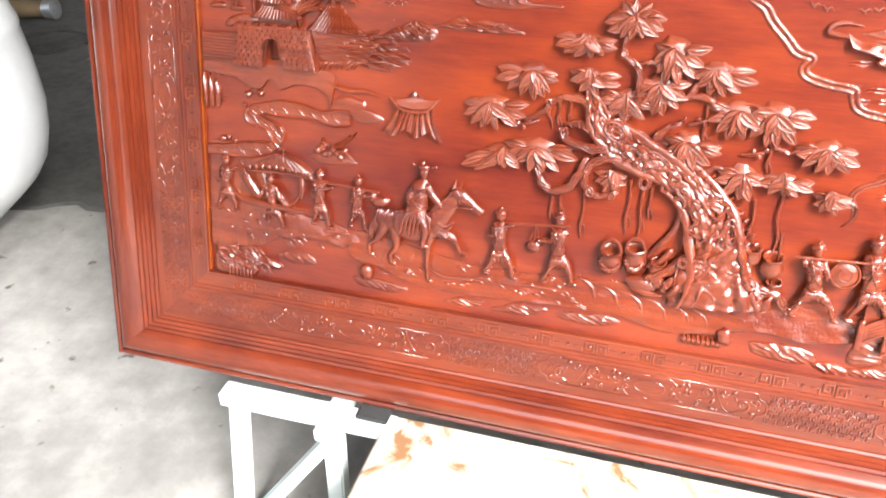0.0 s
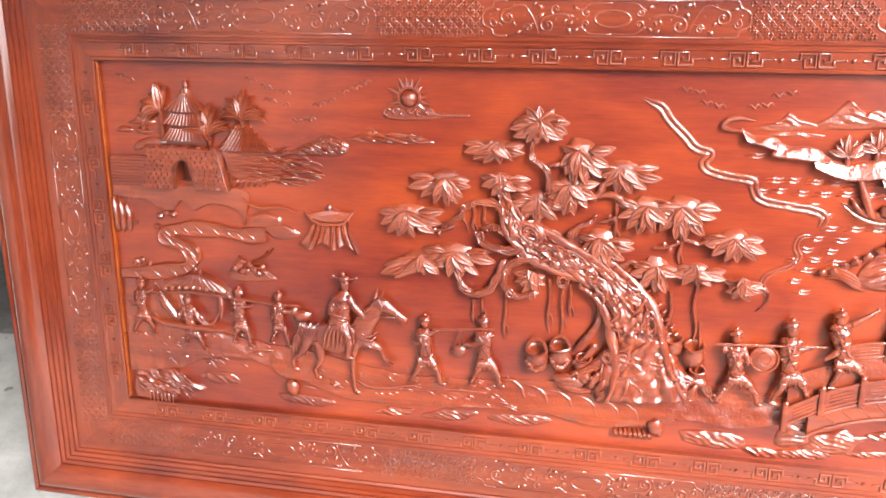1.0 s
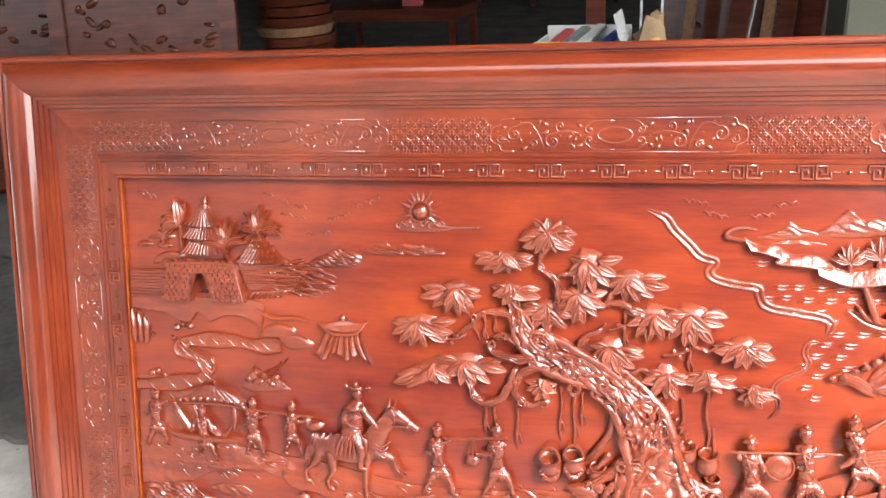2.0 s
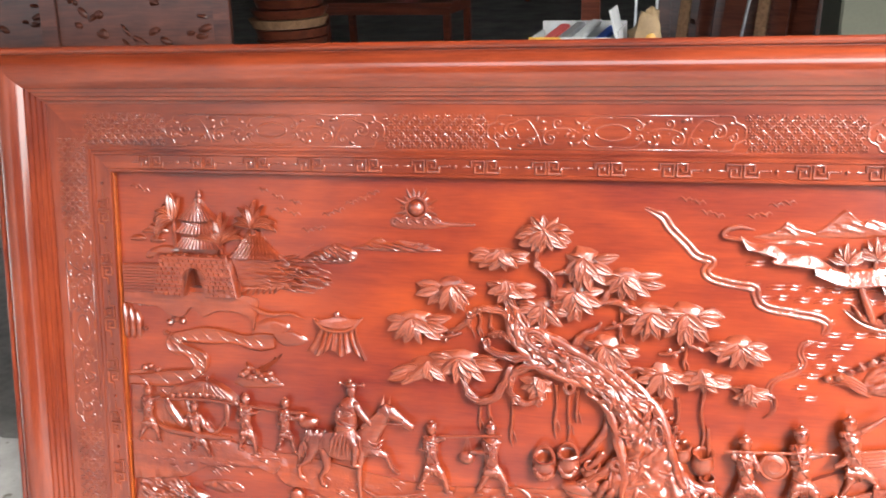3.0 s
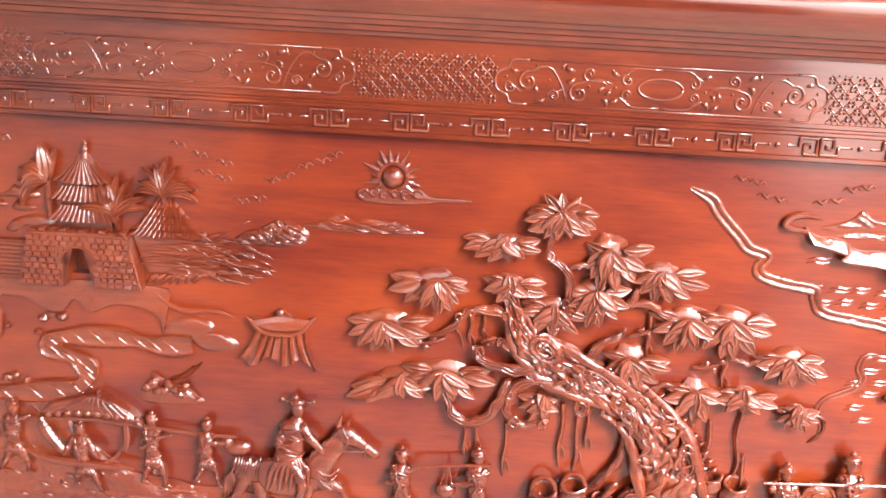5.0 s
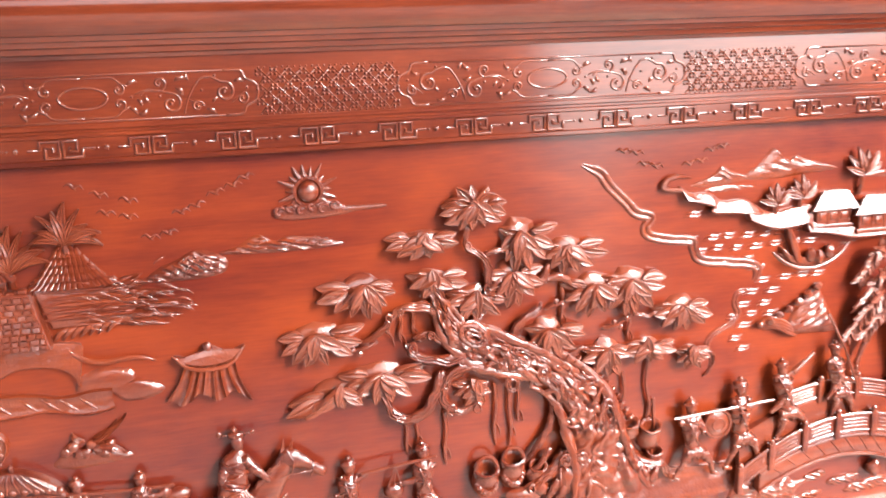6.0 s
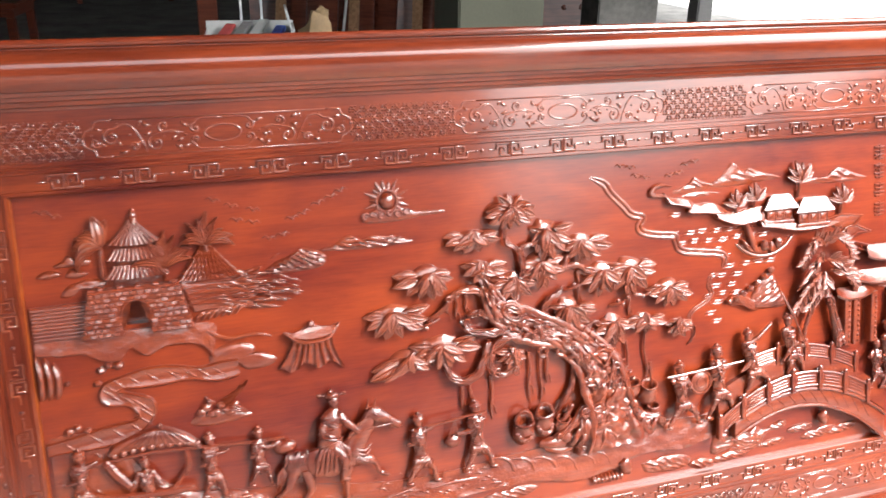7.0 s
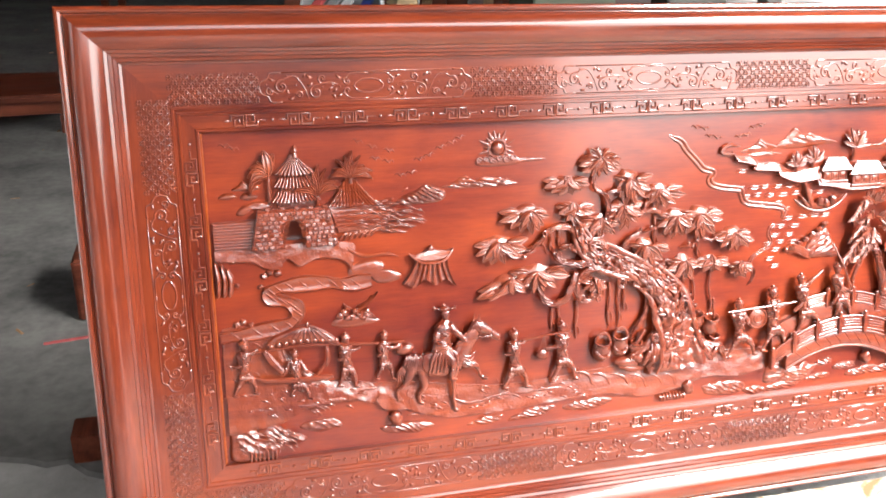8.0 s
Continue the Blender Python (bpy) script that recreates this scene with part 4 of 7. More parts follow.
for pts, w in (([(0.022, 0.518), (0.034, 0.527), (0.050, 0.526), (0.058, 0.519), (0.040, 0.515)], -0.004), ([(0.046, 0.532), (0.060, 0.540), (0.068, 0.548), (0.080, 0.541), (0.100, 0.538), (0.098, 0.531), (0.070, 0.530)], -0.003),
               ([(0.062, 0.516), (0.070, 0.527), (0.082, 0.523), (0.096, 0.518), (0.082, 0.512)], -0.004), ([(0.052, 0.486), (0.062, 0.500), (0.080, 0.507), (0.096, 0.510), (0.118, 0.505), (0.116, 0.494), (0.092, 0.497), (0.074, 0.494), (0.066, 0.484)], -0.002)):
    item = relief("cloud", "flat carved cloud with a rounded top")
    mound(item[1], pts, w, 3.5, 6, 4, 0.002, 260, seed=pts[0][0] * 99)
    done(item, SMOOTH, 60)


def bird(u, v, size=0.016, turn=0.0):
    item = relief("bird", "tiny carved bird with spread wings")
    c, s = math.cos(radians(turn)), math.sin(radians(turn))
    q = lambda x, y, w: (u + size * (x * c - y * s), v + size * (x * s + y * c), w)
    ridge(item[1], [q(-0.95, -0.10, -0.0125), q(-0.45, 0.30, -0.0096), q(0, 0.0, -0.0092), q(0.45, 0.30, -0.0096), q(0.95, -0.15, -0.0125)], [0.0005, 0.0016, 0.0020, 0.0016, 0.0005], 3)
    ridge(item[1], [q(-0.1, 0.02, -0.0104), q(0.25, -0.26, -0.0110)], [0.0020, 0.0006], 2)
    return done(item, SMOOTH)


for u, v, t in ((0.040, 0.614, 0), (0.056, 0.608, -10), (0.285, 0.612, -12), (0.312, 0.601, -14), (0.345, 0.592, -10), (0.318, 0.578, -8), (0.343, 0.572, -6), (0.405, 0.573, 6), (0.424, 0.580, 18), (0.448, 0.594, 14), (0.470, 0.602, 12)):
    bird(u, v, 0.013, t)
for u, v, t in ((0.486, 0.611, 15), (0.366, 0.544, -6), (0.388, 0.548, 8), (0.998, 0.612, -4), (1.018, 0.608, -4), (1.030, 0.592, -6), (1.048, 0.588, -6), (1.100, 0.588, 6), (1.118, 0.591, 8), (1.134, 0.606, 6), (1.152, 0.610, 4)):
    bird(u, v, 0.013, t)

item = relief("rising_sun", "carved sun with spiky rays over a cloud bar")
bm = item[1]
blob(bm, 0.562, 0.588, -0.006, 0.0135, 0.0135, 0.0135, 0, 0, 18, 10)
tube(bm, [P(0.562 + 0.0175 * math.cos(a), 0.588 + 0.0175 * math.sin(a), -0.0075) for a in (2 * math.pi * k / 24 for k in range(25))], 0.0036, 6)
for k in range(6):
    c0, r0 = 0.524 + 0.014 * k, 0.0085 - 0.0012 * (k % 2)
    ridge(bm, [(c0 + r0 * (1 - 0.14 * j) * math.cos(0.9 * j + 0.4), 0.563 + 0.003 * (k % 2) + r0 * (1 - 0.14 * j) * math.sin(0.9 * j + 0.4), -0.0062 + 0.0004 * j) for j in range(6)], [0.0018, 0.0024, 0.0014], 3)
slab(bm, [(0.518, 0.556), (0.56, 0.552), (0.605, 0.555), (0.620, 0.558), (0.658, 0.560), (0.658, 0.565), (0.61, 0.566), (0.595, 0.574), (0.56, 0.574), (0.53, 0.572)], BACK, -0.0075, 0.0025, 3)
rising_sun = done(item, SMOOTH)
for k in range(14):
    a = radians(-35 + 250 * k / 13)
    reach = 0.034 + 0.006 * math.sin(k * 2.7)
    bm = bmesh.new()
    tube(bm, [(0.562 + 0.017 * math.cos(a), 0.588 + 0.017 * math.sin(a), -0.009), (0.562 + reach * math.cos(a), 0.588 + reach * math.sin(a), -0.0085)], [0.0046, 0.0009], 7)
    part("ray", bm, SMOOTH, rising_sun)

strokes("isle_line", scatter(0.362, 0.440, 0.490, 0.512, 16, 33), 0.016, 28, -0.002, 0.0012, "slanting lines cut in the isle")
strokes("isle_line", scatter(0.456, 0.575, 0.514, 0.524, 14, 34), 0.016, 18, -0.0045, 0.0010, "slanting lines cut in the isle")
item = relief("far_isle", "low carved isle with cut ridges")
mound(item[1], [(0.354, 0.488), (0.372, 0.505), (0.392, 0.512), (0.416, 0.524), (0.440, 0.518), (0.456, 0.506), (0.446, 0.490), (0.40, 0.486)], 0.000, 2.4, 16, 6, 0.0085, 420, 0.002, seed=2, rough=0.004, flow=-30)
done(item, CARVED, 70)
item = relief("far_isle", "long low carved isle with hill ridges")
mound(item[1], [(0.444, 0.516), (0.468, 0.524), (0.493, 0.537), (0.515, 0.527), (0.540, 0.532), (0.606, 0.517), (0.56, 0.512), (0.50, 0.512)], -0.003, 2.4, 14, 6, 0.006, 420, 0.002, seed=5, rough=0.002, flow=-12)
done(item, SMOOTH, 70)

kiosk = new("kiosk")
kiosk.parent = panel
tagged(kiosk, "small carved pavilion with a flared roof and draped sides")
bm = bmesh.new()
slab(bm, [(0.378, 0.388), (0.386, 0.378), (0.42, 0.372), (0.452, 0.378), (0.466, 0.394), (0.450, 0.388), (0.436, 0.391), (0.422, 0.398), (0.408, 0.390), (0.394, 0.384)], BACK, 0.004, 0.003, 3, tilt=0.006)
ridge(bm, [(0.376, 0.390, 0.004), (0.395, 0.374, 0.011), (0.42, 0.370, 0.013), (0.447, 0.374, 0.011), (0.466, 0.395, 0.004)], [0.0018, 0.0030, 0.0030, 0.0018], 5)
part("flared_roof", bm, SMOOTH, kiosk)
bm = bmesh.new()
blob(bm, 0.420, 0.397, 0.0, 0.0062, 0.0075, 0.006, 0, 0, 10, 7)
part("finial", bm, SMOOTH, kiosk)
bm = bmesh.new()
grid = []
for i in range(9):
    f = i / 8
    row = []
    for k in range(57):
        s = -1 + 2 * k / 56
        fold = abs(math.sin(math.pi * 3.5 * (s + 1) + 0.4 * math.sin(3 * s)))
        hw = 0.032 + 0.022 * f ** 1.7
        row.append(bm.verts.new(P(0.421 - 0.004 * f + hw * s, 0.376 - (0.052 + 0.006 * math.sin(8 * s) - 0.006 * (1 - s * s)) * f, -0.003 + 0.006 * f * (1 - s * s) + 0.0075 * (1 - fold) ** 1.3)))
    grid.append(row)
for a, b in zip(grid, grid[1:]):
    for k in range(56):
        bm.faces.new((a[k], a[k + 1], b[k + 1], b[k]))
rim = [r[0] for r in grid] + grid[-1][1:] + [r[-1] for r in reversed(grid[:-1])]
low = [bm.verts.new(Vector((q.co.x, 0.012, q.co.z))) for q in rim]
for k in range(len(rim) - 1):
    bm.faces.new((rim[k], rim[k + 1], low[k + 1], low[k]))
part("drape", bm, SMOOTH, kiosk, angle=70)

# ---- picture: river, far shore, hamlet ----
def twin_line(name, pts, half, r, low, label):
    """Two rounded ridges side by side along a winding line, on a low bed."""
    item = relief(name, label)
    bm = item[1]
    path = spline([P(*p, low) for p in pts], 7)
    rows = []
    for k, q in enumerate(path):
        d = (path[min(k + 1, len(path) - 1)] - path[max(k - 1, 0)]).normalized()
        n = Vector((-d.z, 0, d.x))
        f = min(1.0, 0.35 + 0.12 * min(k, len(path) - 1 - k))
        rows.append([bm.verts.new(q + n * half * f * s + Vector((0, -w * f, 0))) for s, w in ((1.0, -0.006), (1.0, 0.0), (0.80, r), (0.50, r * 1.25), (0.20, r * 0.8), (0.0, r * 0.1), (-0.20, r * 0.8), (-0.50, r * 1.25), (-0.80, r), (-1.0, 0.0), (-1.0, -0.006))])
    for a, b in zip(rows, rows[1:]):
        for j in range(10):
            bm.faces.new((a[j], a[j + 1], b[j + 1], b[j]))
    bm.faces.new(rows[0])
    bm.faces.new(rows[-1])
    worn(bm, 0.0007, 70)
    return done(item, SMOOTH, 70)


twin_line("river_line", ((0.937, 0.597), (0.964, 0.584), (0.978, 0.565), (1.003, 0.541), (1.019, 0.524), (1.043, 0.515), (1.034, 0.501), (1.042, 0.488), (1.074, 0.480), (1.108, 0.475), (1.112, 0.464), (1.124, 0.446), (1.170, 0.437), (1.208, 0.431), (1.220, 0.420), (1.214, 0.404)), 0.0085, 0.0026, -0.0125, "double carved contour line of the river")
twin_line("river_line", ((1.206, 0.392), (1.188, 0.388), (1.184, 0.372), (1.190, 0.356), (1.176, 0.340), (1.148, 0.326), (1.140, 0.308), (1.150, 0.286), (1.142, 0.262)), 0.0056, 0.0018, -0.0124, "fine carved contour line of the lower shore")

item = relief("wave_mark", "many small carved wave strokes on the water")
bm = item[1]
rnd = random.Random(12)
for k in range(13 * 9):
    row, col = divmod(k, 9)
    u, v = 1.075 + 0.031 * col + 0.015 * (row % 2) + rnd.uniform(-0.005, 0.005), 0.302 + 0.0178 * row + rnd.uniform(-0.002, 0.002)
    edge = 1.070 + (0.53 - v) * 0.62 if v > 0.43 else 1.165 + 0.30 * (v - 0.30)
    if u < edge or (v > 0.495 and u > 1.115) or (v < 0.345 and u > 1.215) or (v < 0.40 and u > 1.262) or (v > 0.412 and v < 0.46 and u > 1.225) or u > 1.33:
        continue
    s = rnd.uniform(0.0115, 0.0155)
    for dv, du in ((0.0, 0.0), (-0.0056, -0.002)):
        rows = []
        for x, y, tall in ((-1.0, -0.0014, 0.0006), (-0.5, 0.0007, 0.0024), (0.0, 0.0002, 0.0025), (0.5, -0.0004, 0.0024), (1.0, 0.0018, 0.0006)):
            lip = -0.0119 + 0.22 * tall + 0.0006 - 0.0006 * x
            rows.append([bm.verts.new(P(u + du + s * x, v + dv + y + q * tall, w)) for q, w in ((0.5, -0.0121), (0.45, -0.0117), (-0.35, lip), (-0.45, lip - 0.0002), (-0.5, -0.0121))])
        for a, b in zip(rows, rows[1:]):
            for m in range(4):
                bm.faces.new((a[m], a[m + 1], b[m + 1], b[m]))
tagged(done(item, SMOOTH), kind="stuff")

for top, low, wt, wb in (([(1.084, 0.557), (1.101, 0.547), (1.134, 0.544), (1.153, 0.532), (1.191, 0.530), (1.220, 0.514)], [(1.094, 0.537), (1.112, 0.534), (1.138, 0.526), (1.133, 0.518), (1.175, 0.514), (1.214, 0.509)], -0.006, 0.006),
                         ([(1.190, 0.528), (1.206, 0.522), (1.222, 0.512), (1.242, 0.509), (1.284, 0.515), (1.302, 0.514)], [(1.196, 0.501), (1.214, 0.494), (1.241, 0.486), (1.270, 0.487), (1.292, 0.490), (1.300, 0.478)], -0.005, 0.008),
                         ([(1.290, 0.492), (1.34, 0.482), (1.39, 0.474), (1.44, 0.470), (1.48, 0.468)], [(1.294, 0.476), (1.333, 0.471), (1.368, 0.463), (1.409, 0.461), (1.46, 0.464)], 0.002, 0.008)):
    item = relief("far_shore", "smooth pale-shining strip of far shore")
    shelf(item[1], top, low, wt, wb, 5, 0.001)
    ridge(item[1], [(*q, wb - 0.001) for q in low], [0.001, 0.0022, 0.0022, 0.001], 4)
    worn(item[1], 0.0006, 80)
    done(item, SMOOTH, 60)
item = relief("far_shore", "curled end of the far shore")
ridge(item[1], [(1.104, 0.568, -0.010), (1.078, 0.572, -0.006), (1.062, 0.566, -0.005), (1.060, 0.556, -0.004), (1.086, 0.552, -0.002)], [0.0012, 0.0042, 0.0048, 0.0040, 0.0028], 5)
done(item, SMOOTH)
for pts, w, flow in (([(1.100, 0.556), (1.137, 0.569), (1.152, 0.583), (1.165, 0.575), (1.182, 0.569), (1.200, 0.562), (1.169, 0.556), (1.13, 0.552)], -0.005, -28), ([(1.185, 0.560), (1.210, 0.580), (1.232, 0.603), (1.246, 0.593), (1.260, 0.584), (1.274, 0.590), (1.299, 0.581), (1.348, 0.566), (1.294, 0.561), (1.24, 0.557)], -0.003, -26),
                     ([(1.395, 0.550), (1.419, 0.558), (1.449, 0.557), (1.471, 0.573), (1.489, 0.575), (1.52, 0.563), (1.558, 0.549), (1.48, 0.545)], -0.005, -20), ([(1.118, 0.545), (1.15, 0.553), (1.19, 0.551), (1.212, 0.546), (1.16, 0.542)], -0.008, -6)):
    item = relief("far_mountain", "low relief of a ridged mountain")
    mound(item[1], pts, w - 0.002, 2.2, 10, 4, 0.0034, 270, -0.003, seed=pts[0][0] * 40, rough=0.002, flow=flow)
    done(item, SMOOTH, 70)


def cottage(u0, u1, v0, v1, w):
    house = new("cottage")
    house.parent = panel
    tagged(house, "carved farmhouse with a smooth pitched roof")
    bm = bmesh.new()
    slab(bm, [(u0 + 0.003, v0), (u1 - 0.003, v0), (u1 - 0.003, v1), (u0 + 0.003, v1)], BACK, w, 0.001, 0)
    part("house_wall", bm, SMOOTH, house, angle=30)
    bm = bmesh.new()
    h = v1 - v0
    ring = [(u0 - 0.008, v1 - 0.003), (u1 + 0.008, v1 - 0.003), (u1 - 0.008, v1 + 0.024), (u0 + 0.016, v1 + 0.025)]
    lo = [bm.verts.new(P(u, v, ww)) for (u, v), ww in zip(ring, (w + 0.009, w + 0.009, w - 0.003, w - 0.003))]
    hi = [bm.verts.new(q.co + Vector((0, 0.010, -0.0035))) for q in lo]
    bm.faces.new(lo)
    for i in range(4):
        bm.faces.new((lo[i], lo[(i + 1) % 4], hi[(i + 1) % 4], hi[i]))
    bmesh.ops.subdivide_edges(bm, edges=bm.edges[:], cuts=3, use_grid_fill=True)
    worn(bm, 0.0007, 90)
    part("roof", bm, SMOOTH, house, angle=30)
    n = 3
    for k in range(n + 1):
        bm = bmesh.new()
        u = u0 + 0.005 + (u1 - u0 - 0.010) * k / n
        tube(bm, [(u, v0, w), (u, v1, w)], 0.0015, 6)
        part("house_post", bm, SMOOTH, house)
    for k in range(n):
        bm = bmesh.new()
        u = u0 + 0.005 + (u1 - u0 - 0.010) * (k + 0.5) / n
        slab(bm, [(u - 0.006, v0 + h * 0.30), (u + 0.006, v0 + h * 0.30), (u + 0.006, v0 + h * 0.72), (u - 0.006, v0 + h * 0.72)], w - 0.002, w + 0.0014, 0.0012, 0)
        part("house_window", bm, SMOOTH, house)
    bm = bmesh.new()
    slab(bm, [(u0, v0 - 0.003), (u1, v0 - 0.003), (u1, v0 + 0.003), (u0, v0 + 0.003)], w - 0.004, w + 0.003, 0.001, 0)
    part("plinth", bm, SMOOTH, house)
    return house


cottage(1.303, 1.368, 0.481, 0.510, 0.003)
cottage(1.374, 1.450, 0.470, 0.499, 0.008)

item = relief("small_boat", "little carved boat with a curved hull")
bm = item[1]
mound(bm, [(1.240, 0.447), (1.262, 0.436), (1.284, 0.432), (1.319, 0.430), (1.351, 0.440), (1.372, 0.452), (1.356, 0.430), (1.325, 0.418), (1.290, 0.417), (1.262, 0.426)], -0.001, 3.0, 6, 4)
ridge(bm, [(1.240, 0.447, -0.004), (1.264, 0.428, 0.001), (1.290, 0.419, 0.002), (1.322, 0.420, 0.002), (1.353, 0.434, 0.000), (1.374, 0.453, -0.006)], [0.001, 0.0030, 0.0030, 0.001], 5)
boat = done(item, SMOOTH, 60)
bm = bmesh.new()
slab(bm, [(1.258, 0.484), (1.266, 0.486), (1.280, 0.457), (1.290, 0.428), (1.279, 0.427), (1.268, 0.455)], BACK, 0.003, 0.003, 0)
part("sail", bm, SMOOTH, boat)
bm = bmesh.new()
mound(bm, [(1.252, 0.454), (1.260, 0.452), (1.272, 0.436), (1.286, 0.424), (1.272, 0.426), (1.258, 0.438)], 0.004, 2.4, 5, 4)
part("bow", bm, SMOOTH, boat)
for u, v in ((1.304, 0.438), (1.318, 0.433), (1.336, 0.442)):
    bm = bmesh.new()
    blob(bm, u, v, -0.002, 0.0085, 0.011, 0.009, 0, 0.3, 10, 7, int(u * 100))
    part("bundle", bm, CARVED, boat, "rounded carved bundle")

item = relief("water_hill", "pointed carved hill at the waterside")
mound(item[1], [(1.276, 0.316), (1.282, 0.346), (1.300, 0.368), (1.320, 0.392), (1.336, 0.370), (1.350, 0.344), (1.366, 0.312), (1.32, 0.310)], -0.001, 3.0, 14, 6, 0.0050, 300, 0.005, seed=6, rough=0.004, flow=24)
done(item, CARVED, 70)
for k in range(7):
    item = relief("hill_stone", "knob of rock on the hill's edge")
    f = k / 6
    blob(item[1], 1.226 + 0.094 * f, 0.336 + 0.052 * f ** 1.4, -0.004 + 0.003 * f, 0.0075, 0.0060, 0.007, 25, 0.4, 9, 6, k)
    done(item)
for k in range(4):
    item = relief("wave_rock", "curved ledge of rock at the hill's foot")
    ridge(item[1], [(1.214 + 0.006 * k, 0.334 - 0.003 * k, -0.011), (1.240 + 0.004 * k, 0.344 - 0.005 * k, -0.003), (1.266 + 0.002 * k, 0.336 - 0.006 * k, -0.001), (1.292, 0.318 - 0.003 * k, -0.008)], [0.001, 0.0036, 0.0034, 0.001], 5)
    done(item, SMOOTH)

for k, v in enumerate((0.598, 0.561, 0.523, 0.484)):
    item = relief("title_block", "small carved block of plain bars")
    u = 1.582 + 0.001 * k
    for j in range(4):
        strip_u = 0.012 - 0.002 * (j % 2)
        tube(item[1], [(u - strip_u, v + 0.011 - 0.0075 * j, -0.0085), (u + strip_u, v + 0.0115 - 0.0075 * j, -0.0085)], 0.0019, 6)
    tube(item[1], [(u, v + 0.015, -0.0085), (u, v - 0.014, -0.0085)], 0.0019, 6)
    worn(item[1], 0.0009, 120)
    done(item)

# ---- picture: the great tree ----
def leaf_mesh(seed, wide=0.40):
    """A pointed leaf along +x, one unit long, hollowed between a raised rim and a midrib."""
    bm = bmesh.new()
    rnd = random.Random(seed)
    n = 12
    across = (-1, -0.84, -0.60, -0.30, -0.10, 0, 0.10, 0.30, 0.60, 0.84, 1)
    lift = (0.0, 0.046, 0.012, 0.000, 0.008, 0.040, 0.008, 0.000, 0.012, 0.046, 0.0)
    bend = rnd.uniform(-0.05, 0.05)
    grid = []
    for i in range(n + 1):
        t = i / n
        half = wide / 2 * (math.sin(math.pi * t ** 0.90) ** 0.80) * (1.05 - 0.2 * t) + 0.006
        arch = 0.075 * math.sin(math.pi * t) - 0.03 * t
        grid.append([bm.verts.new(P(t, half * s + bend * math.sin(math.pi * t), arch + q * math.sin(math.pi * min(0.98, t + 0.02)) ** 0.5 + 0.009 * (i % 2) * (0.2 < abs(s) < 0.7))) for s, q in zip(across, lift)])
    for a, b in zip(grid, grid[1:]):
        for j in range(len(across) - 1):
            bm.faces.new((a[j], a[j + 1], b[j + 1], b[j]))
    rim = [r[0] for r in grid] + [r[-1] for r in reversed(grid)]
    low = [bm.verts.new(v.co + Vector((0, 0.075, 0))) for v in rim]
    for k in range(len(rim)):
        bm.faces.new((rim[k], rim[(k + 1) % len(rim)], low[(k + 1) % len(rim)], low[k]))
    me = bpy.data.meshes.new("leaf")
    bmesh.ops.recalc_face_normals(bm, faces=bm.faces)
    bm.to_mesh(me)
    bm.free()
    me.materials.append(LEAF)
    me.shade_smooth()
    me.set_sharp_from_angle(angle=radians(60))
    return me


LEAVES = [leaf_mesh(1, 0.38), leaf_mesh(2, 0.43), leaf_mesh(3, 0.35), leaf_mesh(4, 0.40)]
tree = new("carved_tree")
tree.parent = panel
tagged(tree, "high-relief carved tree with leaf fans and hanging vines")
rnd_leaf = random.Random(77)


def lay_leaf(fan, base, tip, roll, wide=1.0):
    """One leaf from base to tip, places (u, v, w), rolled about its length."""
    a, b = P(*base[:2], depth(base[0], base[2])), P(*tip[:2], depth(tip[0], tip[2]))
    x = (b - a)
    size = x.length
    x.normalize()
    y = Vector((0, 1, 0))
    y = (y - x * y.dot(x)).normalized()
    z = x.cross(y)
    q = new("leaf", LEAVES[rnd_leaf.randrange(len(LEAVES))])
    q.parent = fan
    q.matrix_basis = Matrix.Translation(a) @ Matrix((x, y, z)).transposed().to_4x4() @ Matrix.Rotation(roll, 4, "X") @ Matrix.Diagonal((size, size, size * wide, 1))


